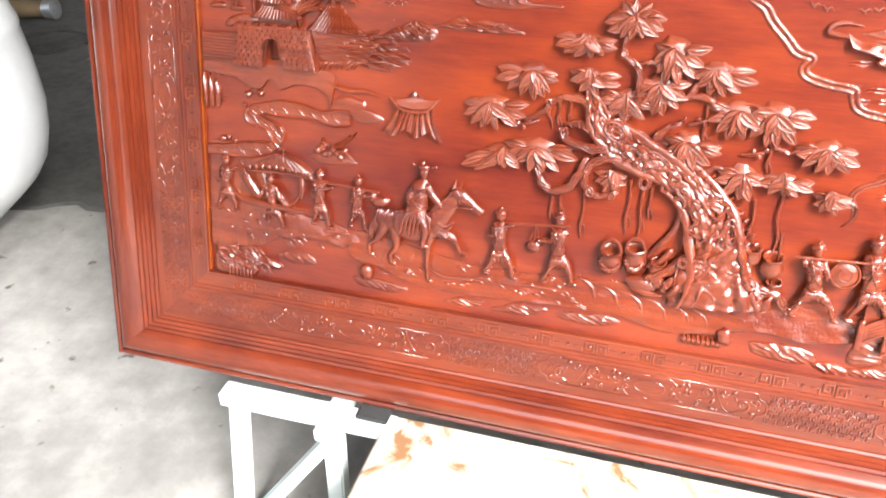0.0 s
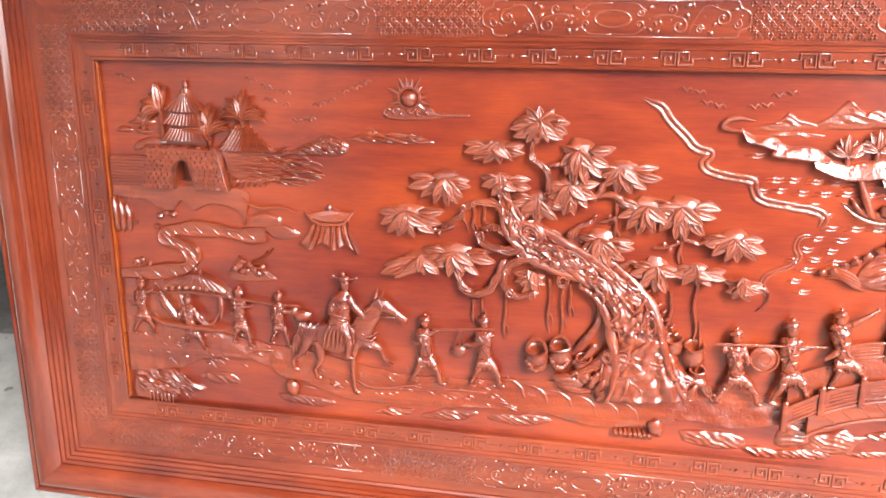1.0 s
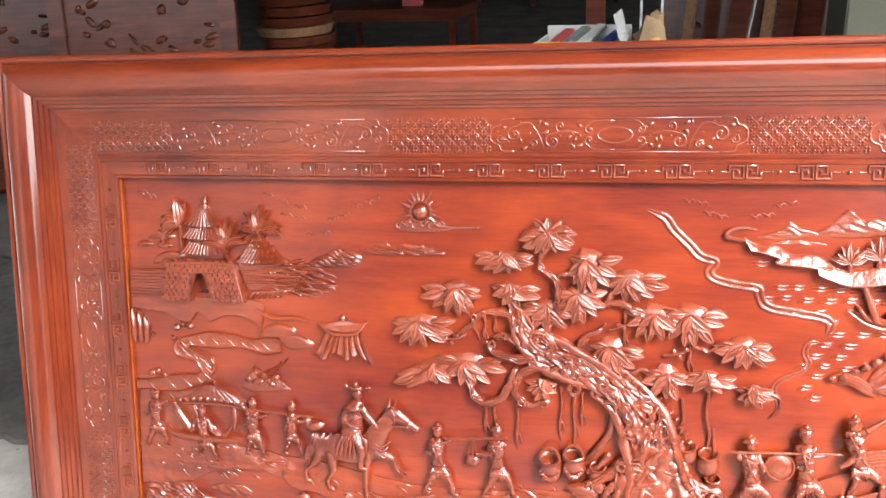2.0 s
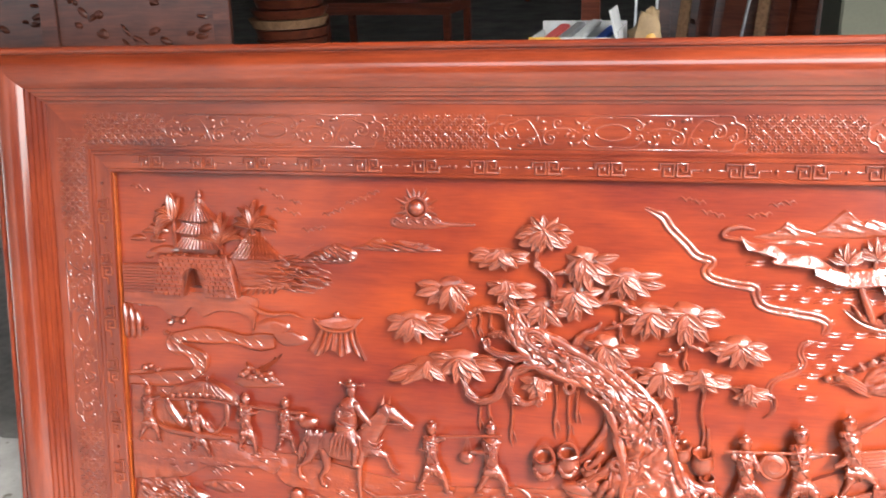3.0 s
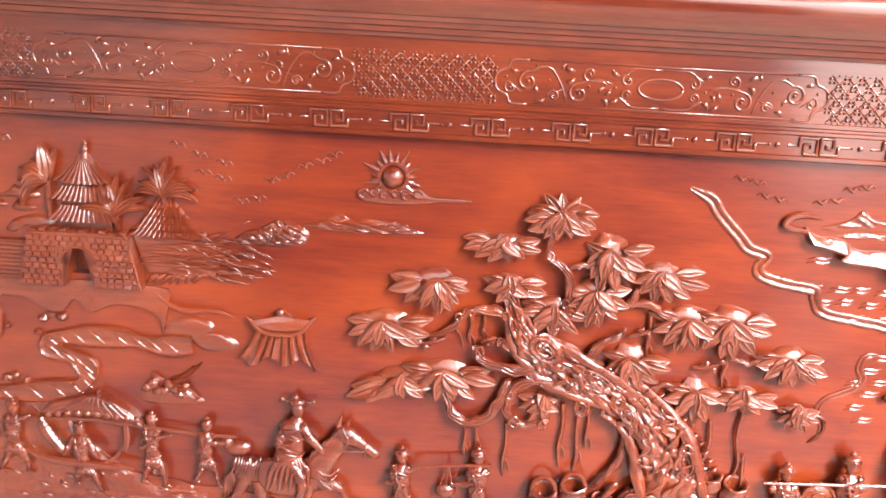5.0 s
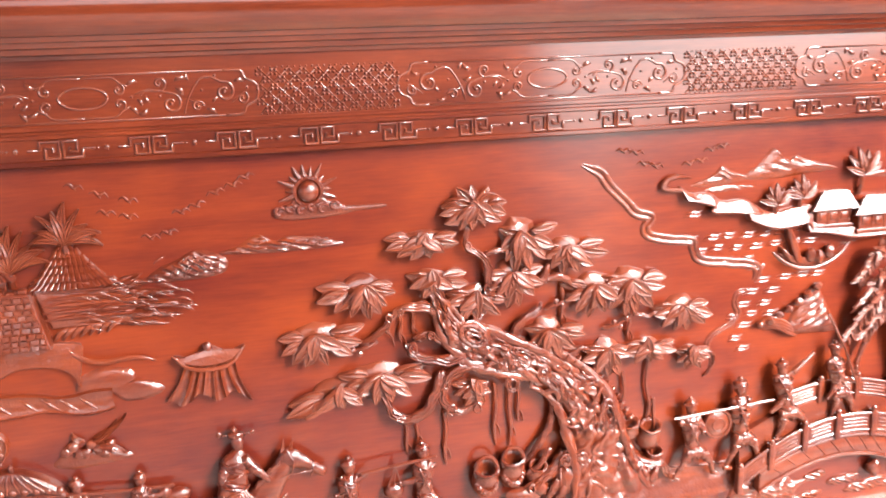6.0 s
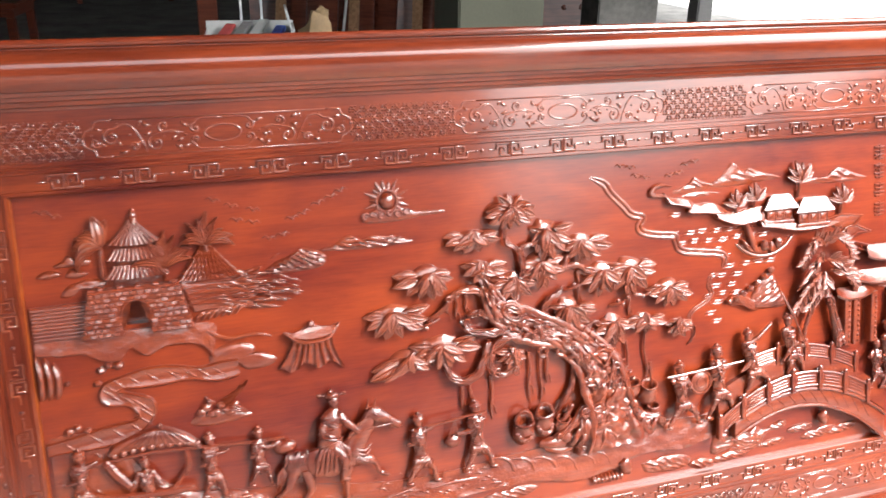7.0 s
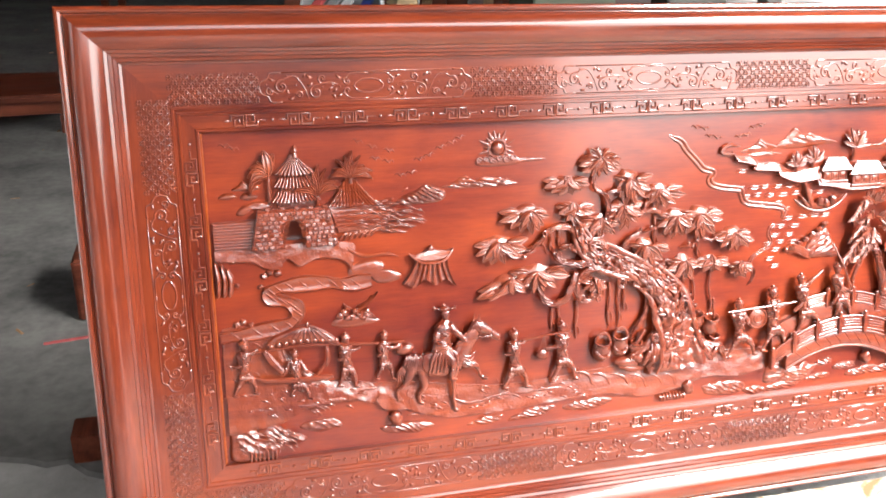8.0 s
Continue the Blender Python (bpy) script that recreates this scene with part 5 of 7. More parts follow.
def leaf_fan(u, v, left, right, drop, n=6, w=0.010, ring=False, droop=0.0):
    """A dome of overlapping leaves; u, v: its top; left, right, drop: how far the tips reach."""
    left, right, drop = left * 1.08, right * 1.08, drop * 1.12
    cv = v - (0.34 if ring else 0.16) * drop
    bm = bmesh.new()
    blob(bm, u, cv - 0.10 * drop, BACK + 0.001, 0.55 * (left + right) / 2, 0.42 * drop, 0.014, 0, 0.3, 12, 7, int(u * 999))
    tube(bm, [(u, cv, w - 0.004), (u + 0.004, v - 0.8 * drop, BACK + 0.002)], [0.003, 0.004], 6)
    fan = part("leaf_fan", bm, LEAF, tree, "dome of carved pointed leaves")
    tiers = [(2, 176, 4, 0.95, 0.30, -0.007, -0.012), (n, 200, 340, 1.0, 0.34, -0.004, -0.003), (max(3, n - 2), 222, 318, 0.70, -0.10, 0.003, 0.003)]
    if ring:
        tiers.append((5, 165, 15, 0.85, 0.05, -0.006, -0.012))
    for count, first, last, reach, start, w0, w1 in tiers:
        for k in range(count):
            f = k / (count - 1)
            a = radians(first + (last - first) * f + rnd_leaf.uniform(-6, 6))
            ext = left if math.cos(a) < 0 else right
            up = math.sin(a) * drop * (0.70 if ring else 0.88)
            q = reach * rnd_leaf.uniform(0.90, 1.06)
            tu, tv = u + q * ext * math.cos(a), cv + q * up - droop * 0.6 * ext * (math.cos(a) < 0) * abs(math.cos(a))
            bu, bv = u + start * (tu - u), cv + start * (tv - cv)
            long = max(1e-4, math.hypot(tu - bu, tv - bv))
            g = min(max(long, 0.034), 0.056) / long
            bu, bv = tu - (tu - bu) * g, tv - (tv - bv) * g
            lay_leaf(fan, (bu, bv, w + w0 + 0.0015 * (k % 2)), (tu, tv, w + w1 + 0.002 * (k % 2)), rnd_leaf.uniform(-0.55, 0.55), min(1.3, 0.050 / (long * g)))
    return fan


leaf_fan(0.778, 0.570, 0.046, 0.044, 0.042, 7, 0.012, True)
leaf_fan(0.707, 0.520, 0.056, 0.046, 0.030, 6)
leaf_fan(0.626, 0.466, 0.062, 0.038, 0.046, 7)
leaf_fan(0.717, 0.466, 0.034, 0.048, 0.032, 4)
leaf_fan(0.558, 0.406, 0.050, 0.062, 0.044, 6, droop=0.25)
leaf_fan(0.642, 0.340, 0.060, 0.064, 0.046, 6)
leaf_fan(0.585, 0.326, 0.072, 0.050, 0.034, 5, droop=0.45)
leaf_fan(0.842, 0.522, 0.028, 0.056, 0.056, 6)
leaf_fan(0.910, 0.492, 0.036, 0.058, 0.042, 6)
leaf_fan(0.831, 0.466, 0.040, 0.046, 0.052, 6, 0.012)
leaf_fan(0.778, 0.438, 0.044, 0.046, 0.040, 5, 0.012)
leaf_fan(0.955, 0.436, 0.052, 0.050, 0.048, 6)
leaf_fan(1.008, 0.438, 0.046, 0.054, 0.054, 6, 0.009)
leaf_fan(1.088, 0.390, 0.042, 0.050, 0.042, 6)
leaf_fan(0.882, 0.378, 0.034, 0.054, 0.048, 6, 0.014)
leaf_fan(0.974, 0.336, 0.040, 0.034, 0.046, 5)
leaf_fan(1.036, 0.332, 0.034, 0.048, 0.028, 5)
leaf_fan(1.108, 0.312, 0.026, 0.034, 0.028, 4)
leaf_fan(0.776, 0.304, 0.036, 0.022, 0.032, 4, 0.006)


def limb(name, pts, rads, knots=0, seed=1, steps=5, label="", flat=0.9):
    """A gnarled branch or root with knots and bark lines."""
    bm = bmesh.new()
    path = spline([P(*p) for p in pts], steps)
    rnd = random.Random(seed)
    path = [q + Vector((rnd.uniform(-1, 1), rnd.uniform(-0.5, 0.5), rnd.uniform(-1, 1))) * 0.0012 for q in path]
    tube(bm, path, rads, 9, flat)
    top = max(rads) if isinstance(rads, (list, tuple)) else rads
    for off in (-0.55, -0.05, 0.5):
        line = []
        for k, q in enumerate(path):
            d = (path[min(k + 1, len(path) - 1)] - path[max(k - 1, 0)]).normalized()
            n = Vector((-d.z, 0, d.x))
            f = k / (len(path) - 1)
            r = top * 0.9 if not isinstance(rads, (list, tuple)) else (rads[min(int(f * (len(rads) - 1)), len(rads) - 1)])
            o = off + 0.25 * math.sin(k * 0.8 + seed)
            line.append(q + n * o * r + Vector((0, -r * flat * math.sqrt(max(0.05, 1 - o * o)) * 0.95, 0)))
        tube(bm, line, top * 0.15, 5)
    for _ in range(knots):
        q = path[rnd.randrange(len(path))]
        r = top * rnd.uniform(0.35, 0.6)
        a0 = Vector((q.x + rnd.uniform(-0.5, 0.5) * top, q.y - top * 0.75, q.z + rnd.uniform(-0.5, 0.5) * top))
        tube(bm, [a0 + Vector((r * math.cos(a), 0, 1.3 * r * math.sin(a))) for a in (2 * math.pi * k / 10 for k in range(11))], r * 0.30, 5)
    worn(bm, 0.0022, 90)
    return part(name, bm, CARVED, tree, label, angle=70)


W = 0.002
TRUNK = ((0.972, 0.100), (0.963, 0.162), (0.953, 0.210), (0.936, 0.250), (0.907, 0.288), (0.864, 0.318), (0.818, 0.338), (0.776, 0.362), (0.742, 0.388), (0.722, 0.432))
GIRTH = (0.088, 0.060, 0.047, 0.038, 0.031, 0.030, 0.031, 0.028, 0.019, 0.010)


def on_trunk(f, s):
    """Centre, side direction and half width of the trunk at a share f of its length, moved s half widths across."""
    g = f * (len(TRUNK) - 1)
    k = min(int(g), len(TRUNK) - 2)
    path = spline([Vector((*c, 0)) for c in TRUNK], 12)
    i = min(int(f * (len(path) - 1)), len(path) - 2)
    p = path[i].lerp(path[i + 1], f * (len(path) - 1) - i)
    d = (path[min(i + 2, len(path) - 1)] - path[max(i - 1, 0)]).normalized()
    half = GIRTH[k] + (GIRTH[k + 1] - GIRTH[k]) * (g - k)
    side = Vector((d.y, -d.x, 0))
    return p + side * s * half, d, half


def trunk_core():
    """The trunk's body: a grid over its face, furrowed along its length."""
    bm = bmesh.new()
    n, m, rows = 130, 34, []
    for i in range(n + 1):
        row = []
        for j in range(m + 1):
            s = -1 + 2 * j / m
            p, d, half = on_trunk(i / n, s * (1 + 0.09 * noise.noise(Vector((i * 0.11, s, 4)))))
            q = Vector((i * 0.042, s * 1.3, 3.0))
            swirl = noise.noise(q) * 2.0 + noise.noise(q * 2.1) * 0.7
            cut = abs(math.sin(s * 4.2 + swirl * 2.6))
            w = BACK + (0.010 + 0.24 * half - BACK) * math.sqrt(max(0.0, 1 - abs(s) ** 3.2)) + 0.008 * (cut ** 0.7 - 0.6) * (1 - s ** 6) + 0.007 * noise.noise(Vector((i * 0.24, s * 5, 7))) + 0.003 * noise.noise(Vector((i * 0.5, s * 9, 2)))
            row.append(bm.verts.new(P(p.x, p.y, max(w, BACK))))
        rows.append(row)
    for a, b in zip(rows, rows[1:]):
        for j in range(m):
            bm.faces.new((a[j], a[j + 1], b[j + 1], b[j]))
    worn(bm, 0.0034, 70)
    worn(bm, 0.0010, 170)
    part("trunk", bm, CARVED, tree, "broad twisted carved trunk with swirling bark", angle=80)


def strand(f0, f1, s0, s1, r, seed, bow=0.25, notch=0):
    """A ropy rib that winds along the trunk; notch: short cuts across it."""
    bm = bmesh.new()
    pts, n = [], 22
    for k in range(n + 1):
        g = k / n
        s = s0 + (s1 - s0) * g + bow * math.sin(math.pi * 1.5 * g + seed)
        p, d, half = on_trunk(f0 + (f1 - f0) * g, max(-1, min(1, s)))
        pts.append(P(p.x, p.y, 0.010 + 0.24 * half * math.sqrt(max(0.0, 1 - min(1, abs(s)) ** 3)) + 0.002 * math.sin(9 * g + seed)))
    tube(bm, pts, [r * 0.4, r, r * 1.15, r * 0.9, r * 0.4], 9, 0.9)
    for k in range(notch):
        q = pts[2 + int((n - 4) * k / max(1, notch))]
        blob(bm, q.x, q.z, -q.y + r * 0.62, r * 0.62, r * 0.26, r * 0.5, 38 + 10 * math.sin(k), 0.2, 7, 5, k)
    worn(bm, 0.0026, 80)
    part("bark_strand", bm, CARVED, tree)


def hollow(u, v, ru, rv, turn, w, beads=10):
    """A knot hole: a swollen ring lined with beads round a sunk middle."""
    bm = bmesh.new()
    c, s = math.cos(radians(turn)), math.sin(radians(turn))

    def at(a, q, dw):
        x, y = q * ru * math.cos(a), q * rv * math.sin(a)
        return P(u + x * c - y * s, v + x * s + y * c, w + dw)

    for q, r, dw in ((1.0, 0.24, 0.000), (0.62, 0.13, 0.003)):
        tube(bm, [at(2 * math.pi * k / 20, q, dw) for k in range(21)], [ru * r * 0.8, ru * r * 1.2, ru * r * 0.8], 8)
    for k in range(beads):
        p = at(2 * math.pi * (k + 0.5) / beads, 0.82, 0.003)
        blob(bm, p.x, p.z, -p.y, ru * 0.13, ru * 0.13, ru * 0.13, 0, 0, 6, 4)
    worn(bm, 0.0010, 160)
    part("knot_hollow", bm, CARVED, tree, "ringed hollow knot in the trunk")


trunk_core()
bark_rnd = random.Random(8)
for f0, f1, s0, s1, r, seed, notch in ((0.00, 0.50, -0.95, -0.90, 0.0080, 1, 0), (0.00, 0.60, 0.9, 0.92, 0.0075, 4, 14), (0.55, 0.98, -0.9, -0.8, 0.0065, 8, 0), (0.42, 0.95, 0.8, 0.5, 0.0060, 5, 12)):
    strand(f0, f1, s0, s1, r, seed, notch=notch)
for k in range(34):
    f, s = 0.01 + 0.88 * (k / 34) ** 1.2, bark_rnd.uniform(-0.85, 0.75)
    strand(f, f + bark_rnd.uniform(0.07, 0.18), s, s + bark_rnd.uniform(-0.6, 0.6), bark_rnd.uniform(0.0026, 0.0048), k * 1.7, bark_rnd.uniform(0.2, 0.65), (0, 0, 5)[k % 3])
for u, v, ru, rv, turn, w, beads in ((0.972, 0.232, 0.011, 0.026, 12, 0.022, 14), (0.770, 0.376, 0.013, 0.020, 55, 0.019, 12), (0.842, 0.338, 0.009, 0.024, 62, 0.019, 12), (0.872, 0.310, 0.009, 0.010, 0, 0.020, 8), (0.930, 0.168, 0.009, 0.011, 20, 0.024, 8), (0.950, 0.148, 0.008, 0.016, 10, 0.025, 8), (0.992, 0.150, 0.008, 0.008, 0, 0.022, 7), (0.826, 0.298, 0.009, 0.012, 0, 0.016, 8), (0.912, 0.268, 0.006, 0.012, 30, 0.020, 7), (0.906, 0.170, 0.009, 0.008, 0, 0.020, 7), (0.998, 0.146, 0.008, 0.007, 0, 0.022, 6), (1.012, 0.140, 0.007, 0.007, 0, 0.018, 6), (0.968, 0.122, 0.009, 0.006, 10, 0.026, 7), (0.888, 0.290, 0.007, 0.015, 55, 0.020, 9)):
    hollow(u, v, ru, rv, turn, w, beads)
for k in range(5):
    p, d, half = on_trunk(bark_rnd.uniform(0.03, 0.80), bark_rnd.uniform(-0.75, 0.75))
    hollow(p.x, p.y, bark_rnd.uniform(0.004, 0.0075), bark_rnd.uniform(0.006, 0.012), bark_rnd.uniform(-60, 60), 0.012 + 0.22 * half, 6)
bm = bmesh.new()
for k in range(30):
    f = 0.20 + 0.42 * (k // 2) / 15
    p, d, half = on_trunk(f, 0.88 + 0.30 * (k % 2))
    blob(bm, p.x, p.y, 0.006 - 0.008 * (k % 2), 0.0072, 0.0034, 0.007, 20 + 40 * f, 0.2, 8, 6, k)
part("burr", bm, CARVED, tree, "rows of rounded carved burrs along the trunk")
for pts, rads, kn, seed in (([(0.908, 0.176, W), (0.884, 0.150, W + 0.005), (0.858, 0.134, W + 0.006), (0.834, 0.120, W + 0.002)], [0.010, 0.009, 0.008, 0.005], 2, 5),
                            ([(0.912, 0.156, W + 0.006), (0.894, 0.132, W + 0.008), (0.872, 0.114, W + 0.004)], [0.010, 0.009, 0.005], 1, 6),
                            ([(1.004, 0.165, W), (1.030, 0.142, W + 0.006), (1.062, 0.134, W + 0.006), (1.078, 0.112, W)], [0.010, 0.009, 0.008, 0.004], 2, 7),
                            ([(0.970, 0.118, W + 0.010), (1.010, 0.106, W + 0.012), (1.046, 0.112, W + 0.004)], [0.007, 0.007, 0.003], 0, 8),
                            ([(0.888, 0.262, W + 0.002), (0.888, 0.236, W), (0.880, 0.212, W), (0.862, 0.190, W + 0.002), (0.848, 0.172, W)], [0.005, 0.0055, 0.006, 0.005, 0.003], 4, 9),
                            ([(0.884, 0.186, W), (0.868, 0.164, W + 0.004), (0.846, 0.150, W + 0.002)], [0.005, 0.006, 0.003], 2, 19),
                            ([(0.935, 0.120, W + 0.012), (0.915, 0.104, W + 0.012), (0.890, 0.100, W + 0.006)], [0.007, 0.007, 0.003], 1, 29)):
    limb("root", pts, rads, kn, seed)
root_rnd = random.Random(44)
for k in range(12):
    u0, v0 = 0.892 + 0.0145 * k, 0.140 + root_rnd.uniform(-0.012, 0.020)
    turn = root_rnd.choice((-1, 1)) * root_rnd.uniform(0.010, 0.026)
    limb("root", [(u0, v0, W + 0.016), (u0 + 0.6 * turn, v0 - 0.014, W + 0.019), (u0 + turn, v0 - 0.026, W + 0.014), (u0 + 1.5 * turn, v0 - 0.030, W + 0.006)], [0.0040, 0.0060, 0.0050, 0.0025], 1, 60 + k)
for pts, rads, kn, seed in (([(0.738, 0.380, W), (0.722, 0.412, W + 0.004), (0.696, 0.424, W + 0.004), (0.668, 0.418, W + 0.003), (0.646, 0.394, W + 0.002), (0.616, 0.376, W - 0.004)], [0.010, 0.008, 0.006, 0.006, 0.005, 0.003], 3, 12),
                            ([(0.722, 0.420, W + 0.004), (0.716, 0.440, W + 0.003), (0.712, 0.456, W - 0.002)], [0.006, 0.005, 0.003], 1, 10),
                            ([(0.762, 0.376, W + 0.002), (0.784, 0.402, W), (0.795, 0.432, W), (0.796, 0.462, W + 0.002), (0.789, 0.484, W + 0.002), (0.766, 0.498, W + 0.001), (0.770, 0.528, W)], [0.009, 0.007, 0.006, 0.006, 0.005, 0.004, 0.003], 5, 11),
                            ([(0.789, 0.484, W), (0.806, 0.490, W + 0.002), (0.826, 0.486, W)], [0.004, 0.005, 0.002], 1, 13),
                            ([(0.822, 0.352, W), (0.842, 0.384, W + 0.003), (0.866, 0.398, W + 0.002), (0.872, 0.408, W - 0.002)], [0.007, 0.006, 0.004, 0.003], 2, 33),
                            ([(0.868, 0.442, W), (0.900, 0.444, W + 0.003), (0.924, 0.430, W + 0.002), (0.944, 0.424, W - 0.002)], [0.004, 0.006, 0.005, 0.003], 1, 14),
                            ([(0.888, 0.470, W), (0.880, 0.455, W + 0.002), (0.872, 0.440, W + 0.002), (0.858, 0.436, W)], [0.003, 0.005, 0.005, 0.003], 0, 20),
                            ([(0.900, 0.318, W), (0.930, 0.334, W), (0.952, 0.330, W - 0.002)], [0.005, 0.004, 0.003], 1, 15),
                            ([(1.012, 0.398, W), (1.016, 0.378, W), (1.036, 0.372, W), (1.060, 0.380, W)], [0.003, 0.003, 0.003, 0.002], 0, 21),
                            ([(0.776, 0.350, W), (0.742, 0.344, W + 0.006), (0.708, 0.346, W + 0.007), (0.684, 0.360, W + 0.004), (0.680, 0.372, W + 0.002)], [0.011, 0.009, 0.007, 0.005, 0.003], 3, 16),
                            ([(0.764, 0.372, W), (0.734, 0.372, W + 0.006), (0.706, 0.382, W + 0.004), (0.690, 0.376, W + 0.002)], [0.009, 0.007, 0.006, 0.004], 3, 22),
                            ([(1.092, 0.312, W - 0.004), (1.140, 0.302, W - 0.008), (1.152, 0.288, W - 0.010), (1.136, 0.262, W - 0.012)], [0.003, 0.0026, 0.0022, 0.0012], 0, 23)):
    limb("bough", pts, rads, kn, seed)
limb("loop_branch", [(0.804, 0.322, W), (0.768, 0.330, W + 0.006), (0.736, 0.318, W + 0.006), (0.726, 0.294, W + 0.005), (0.734, 0.272, W + 0.004), (0.756, 0.264, W + 0.003), (0.784, 0.272, W)], [0.010, 0.008, 0.008, 0.007, 0.006, 0.005, 0.002], 3, 17)
limb("loop_branch", [(0.728, 0.326, W), (0.718, 0.300, W + 0.005), (0.702, 0.272, W + 0.006), (0.674, 0.262, W + 0.005), (0.652, 0.280, W + 0.004), (0.640, 0.304, W), (0.622, 0.300, W - 0.004)], [0.007, 0.007, 0.0075, 0.008, 0.006, 0.004, 0.002], 3, 18)
bm = bmesh.new()
for k in range(15):
    a = radians(60 + 130 * k / 14)
    blob(bm, 0.762 + 0.036 * math.cos(a), 0.300 + 0.028 * math.sin(a), 0.014, 0.0022, 0.0030, 0.0022, 0, 0, 6, 4)
part("bead_row", bm, CARVED, tree, "row of carved beads along a looped branch")
for u, v, a in ((0.880, 0.398, 20), (0.968, 0.360, 10), (0.640, 0.378, 200)):
    bm = bmesh.new()
    c, s = math.cos(radians(a)), math.sin(radians(a))
    tube(bm, spline([P(u, v, -0.004), P(u + 0.02 * c, v + 0.02 * s, 0.002), P(u + 0.042 * c, v + 0.042 * s + 0.004, -0.004)], 4), [0.003, 0.003, 0.0012], 6)
    for k in range(3):
        blob(bm, u + (0.016 + 0.010 * k) * c, v + (0.016 + 0.010 * k) * s + 0.005 * (-1) ** k, 0.001, 0.0042, 0.0042, 0.004, 0, 0.2, 7, 5, k)
    part("twig", bm, CARVED, tree)


def vine(u, v0, v1, sway=0.003, branch=True):
    pts = [(u, v0, -0.004), (u + sway, v0 - (v0 - v1) * 0.35, -0.003), (u - sway * 0.6, v0 - (v0 - v1) * 0.7, -0.004), (u + sway * 0.8, v1, -0.008)]
    bm = bmesh.new()
    tube(bm, spline([P(*p) for p in pts], 5), [0.0034, 0.0026, 0.0030, 0.0012], 6)
    if branch:
        v = v0 - (v0 - v1) * 0.6
        tube(bm, [(u, v, -0.004), (u + 0.006, v - 0.010, -0.004), (u + 0.009, v - 0.024, -0.008)], [0.0022, 0.0018, 0.0008], 5)
    part("vine", bm, CARVED, tree)


for u, v0, v1, s in ((0.803, 0.296, 0.200, 0.002), (0.826, 0.290, 0.196, -0.002), (0.838, 0.290, 0.232, 0.001), (0.729, 0.262, 0.180, 0.002), (0.674, 0.258, 0.206, 0.001), (0.690, 0.262, 0.222, -0.001),
                     (1.000, 0.288, 0.198, 0.003), (1.042, 0.304, 0.196, -0.004), (1.008, 0.384, 0.335, 0.002), (0.905, 0.428, 0.366, 0.001), (0.672, 0.412, 0.372, 0.002), (0.690, 0.415, 0.382, 0.001), (0.655, 0.400, 0.385, 0.001), (1.050, 0.240, 0.090, 0.003)):
    vine(u, v0, v1, s)


def palm(u, v, reach, first, last, n, low=-0.006, stem=0.03, lean=0.0, wide=0.011, droop=0.16):
    """A short trunk under n bowed fronds between two angles; the outer ones droop at their ends."""
    bm = bmesh.new()
    tube(bm, spline([P(u + lean, v - stem, low - 0.002), P(u + 0.3 * lean, v - 0.4 * stem, low + 0.004), P(u, v, low + 0.004)], 4), [0.0042, 0.0036, 0.0030], 7)
    trunk = part("palm_tree", bm, CARVED, panel, "small carved palm with bowed fronds")
    for k in range(n):
        a = radians(first + (last - first) * k / (n - 1))
        long = reach * (1 - 0.16 * abs(math.cos(a)) + 0.10 * math.sin(k * 2.3))
        if u > 1.0:
            lay_leaf(trunk, (u, v, low + 0.010 + 0.002 * (k % 2)), (u + long * math.cos(a), v + long * math.sin(a), low + 0.006 + 0.002 * (k % 2)), 0.35 * math.cos(a), 0.85)
            continue
        bm = bmesh.new()
        end = (u + long * math.cos(a), v + long * math.sin(a) - 0.30 * long * abs(math.cos(a)), low + 0.003 + 0.002 * (k % 2))
        blade(bm, (u, v, low + 0.006 + 0.002 * (k % 2)), end, wide * (1 + 0.2 * math.sin(k * 1.7)), (droop * math.cos(a) / 0.9 if abs(math.cos(a)) > 0.2 else 0.06 * (-1) ** k), 0.004, 0.0030)
        part("frond", bm, LEAF, trunk, angle=60)


palm(0.204, 0.516, 0.058, 28, 158, 10, stem=0.018, low=-0.003, wide=0.010)
palm(0.268, 0.546, 0.052, 10, 160, 9, stem=0.014, low=-0.003, wide=0.010)
palm(0.116, 0.558, 0.046, 75, 215, 7, stem=0.052, low=-0.003, wide=0.017, droop=0.22)
palm(1.240, 0.520, 0.032, 20, 165, 7, stem=0.018, wide=0.009)
palm(1.281, 0.528, 0.034, 20, 165, 7, stem=0.018, wide=0.009)
palm(1.384, 0.556, 0.042, 25, 160, 6, stem=0.030)
palm(1.486, 0.508, 0.036, 15, 165, 7, stem=0.026, wide=0.009)


# ---- picture: things beside the tree ----
def pot(u, v, r, h, w=-0.004):
    """A round jar that leans its open mouth outward."""
    bm = bmesh.new()
    tilt = Matrix.Rotation(radians(26), 3, "X")
    rows = []
    for z, q in ((-1.0, 0.55), (-0.85, 0.75), (-0.4, 0.98), (0.1, 1.0), (0.5, 0.90), (0.80, 0.74), (0.92, 0.80), (1.04, 0.92), (1.14, 0.92), (1.18, 0.80), (1.10, 0.66), (0.85, 0.58), (0.50, 0.56), (0.2, 0.40)):
        rows.append([bm.verts.new(Vector((u, -w, v)) + tilt @ Vector((r * q * math.cos(a), r * q * math.sin(a), h * z))) for a in (2 * math.pi * k / 20 for k in range(20))])
    for a, b in zip(rows, rows[1:]):
        for k in range(20):
            bm.faces.new((a[k], a[(k + 1) % 20], b[(k + 1) % 20], b[k]))
    bm.faces.new(rows[0])
    bm.faces.new(rows[-1])
    worn(bm, 0.0020, 95)
    return part("jar", bm, CARVED, panel, "round carved jar with a ringed open mouth", angle=60)


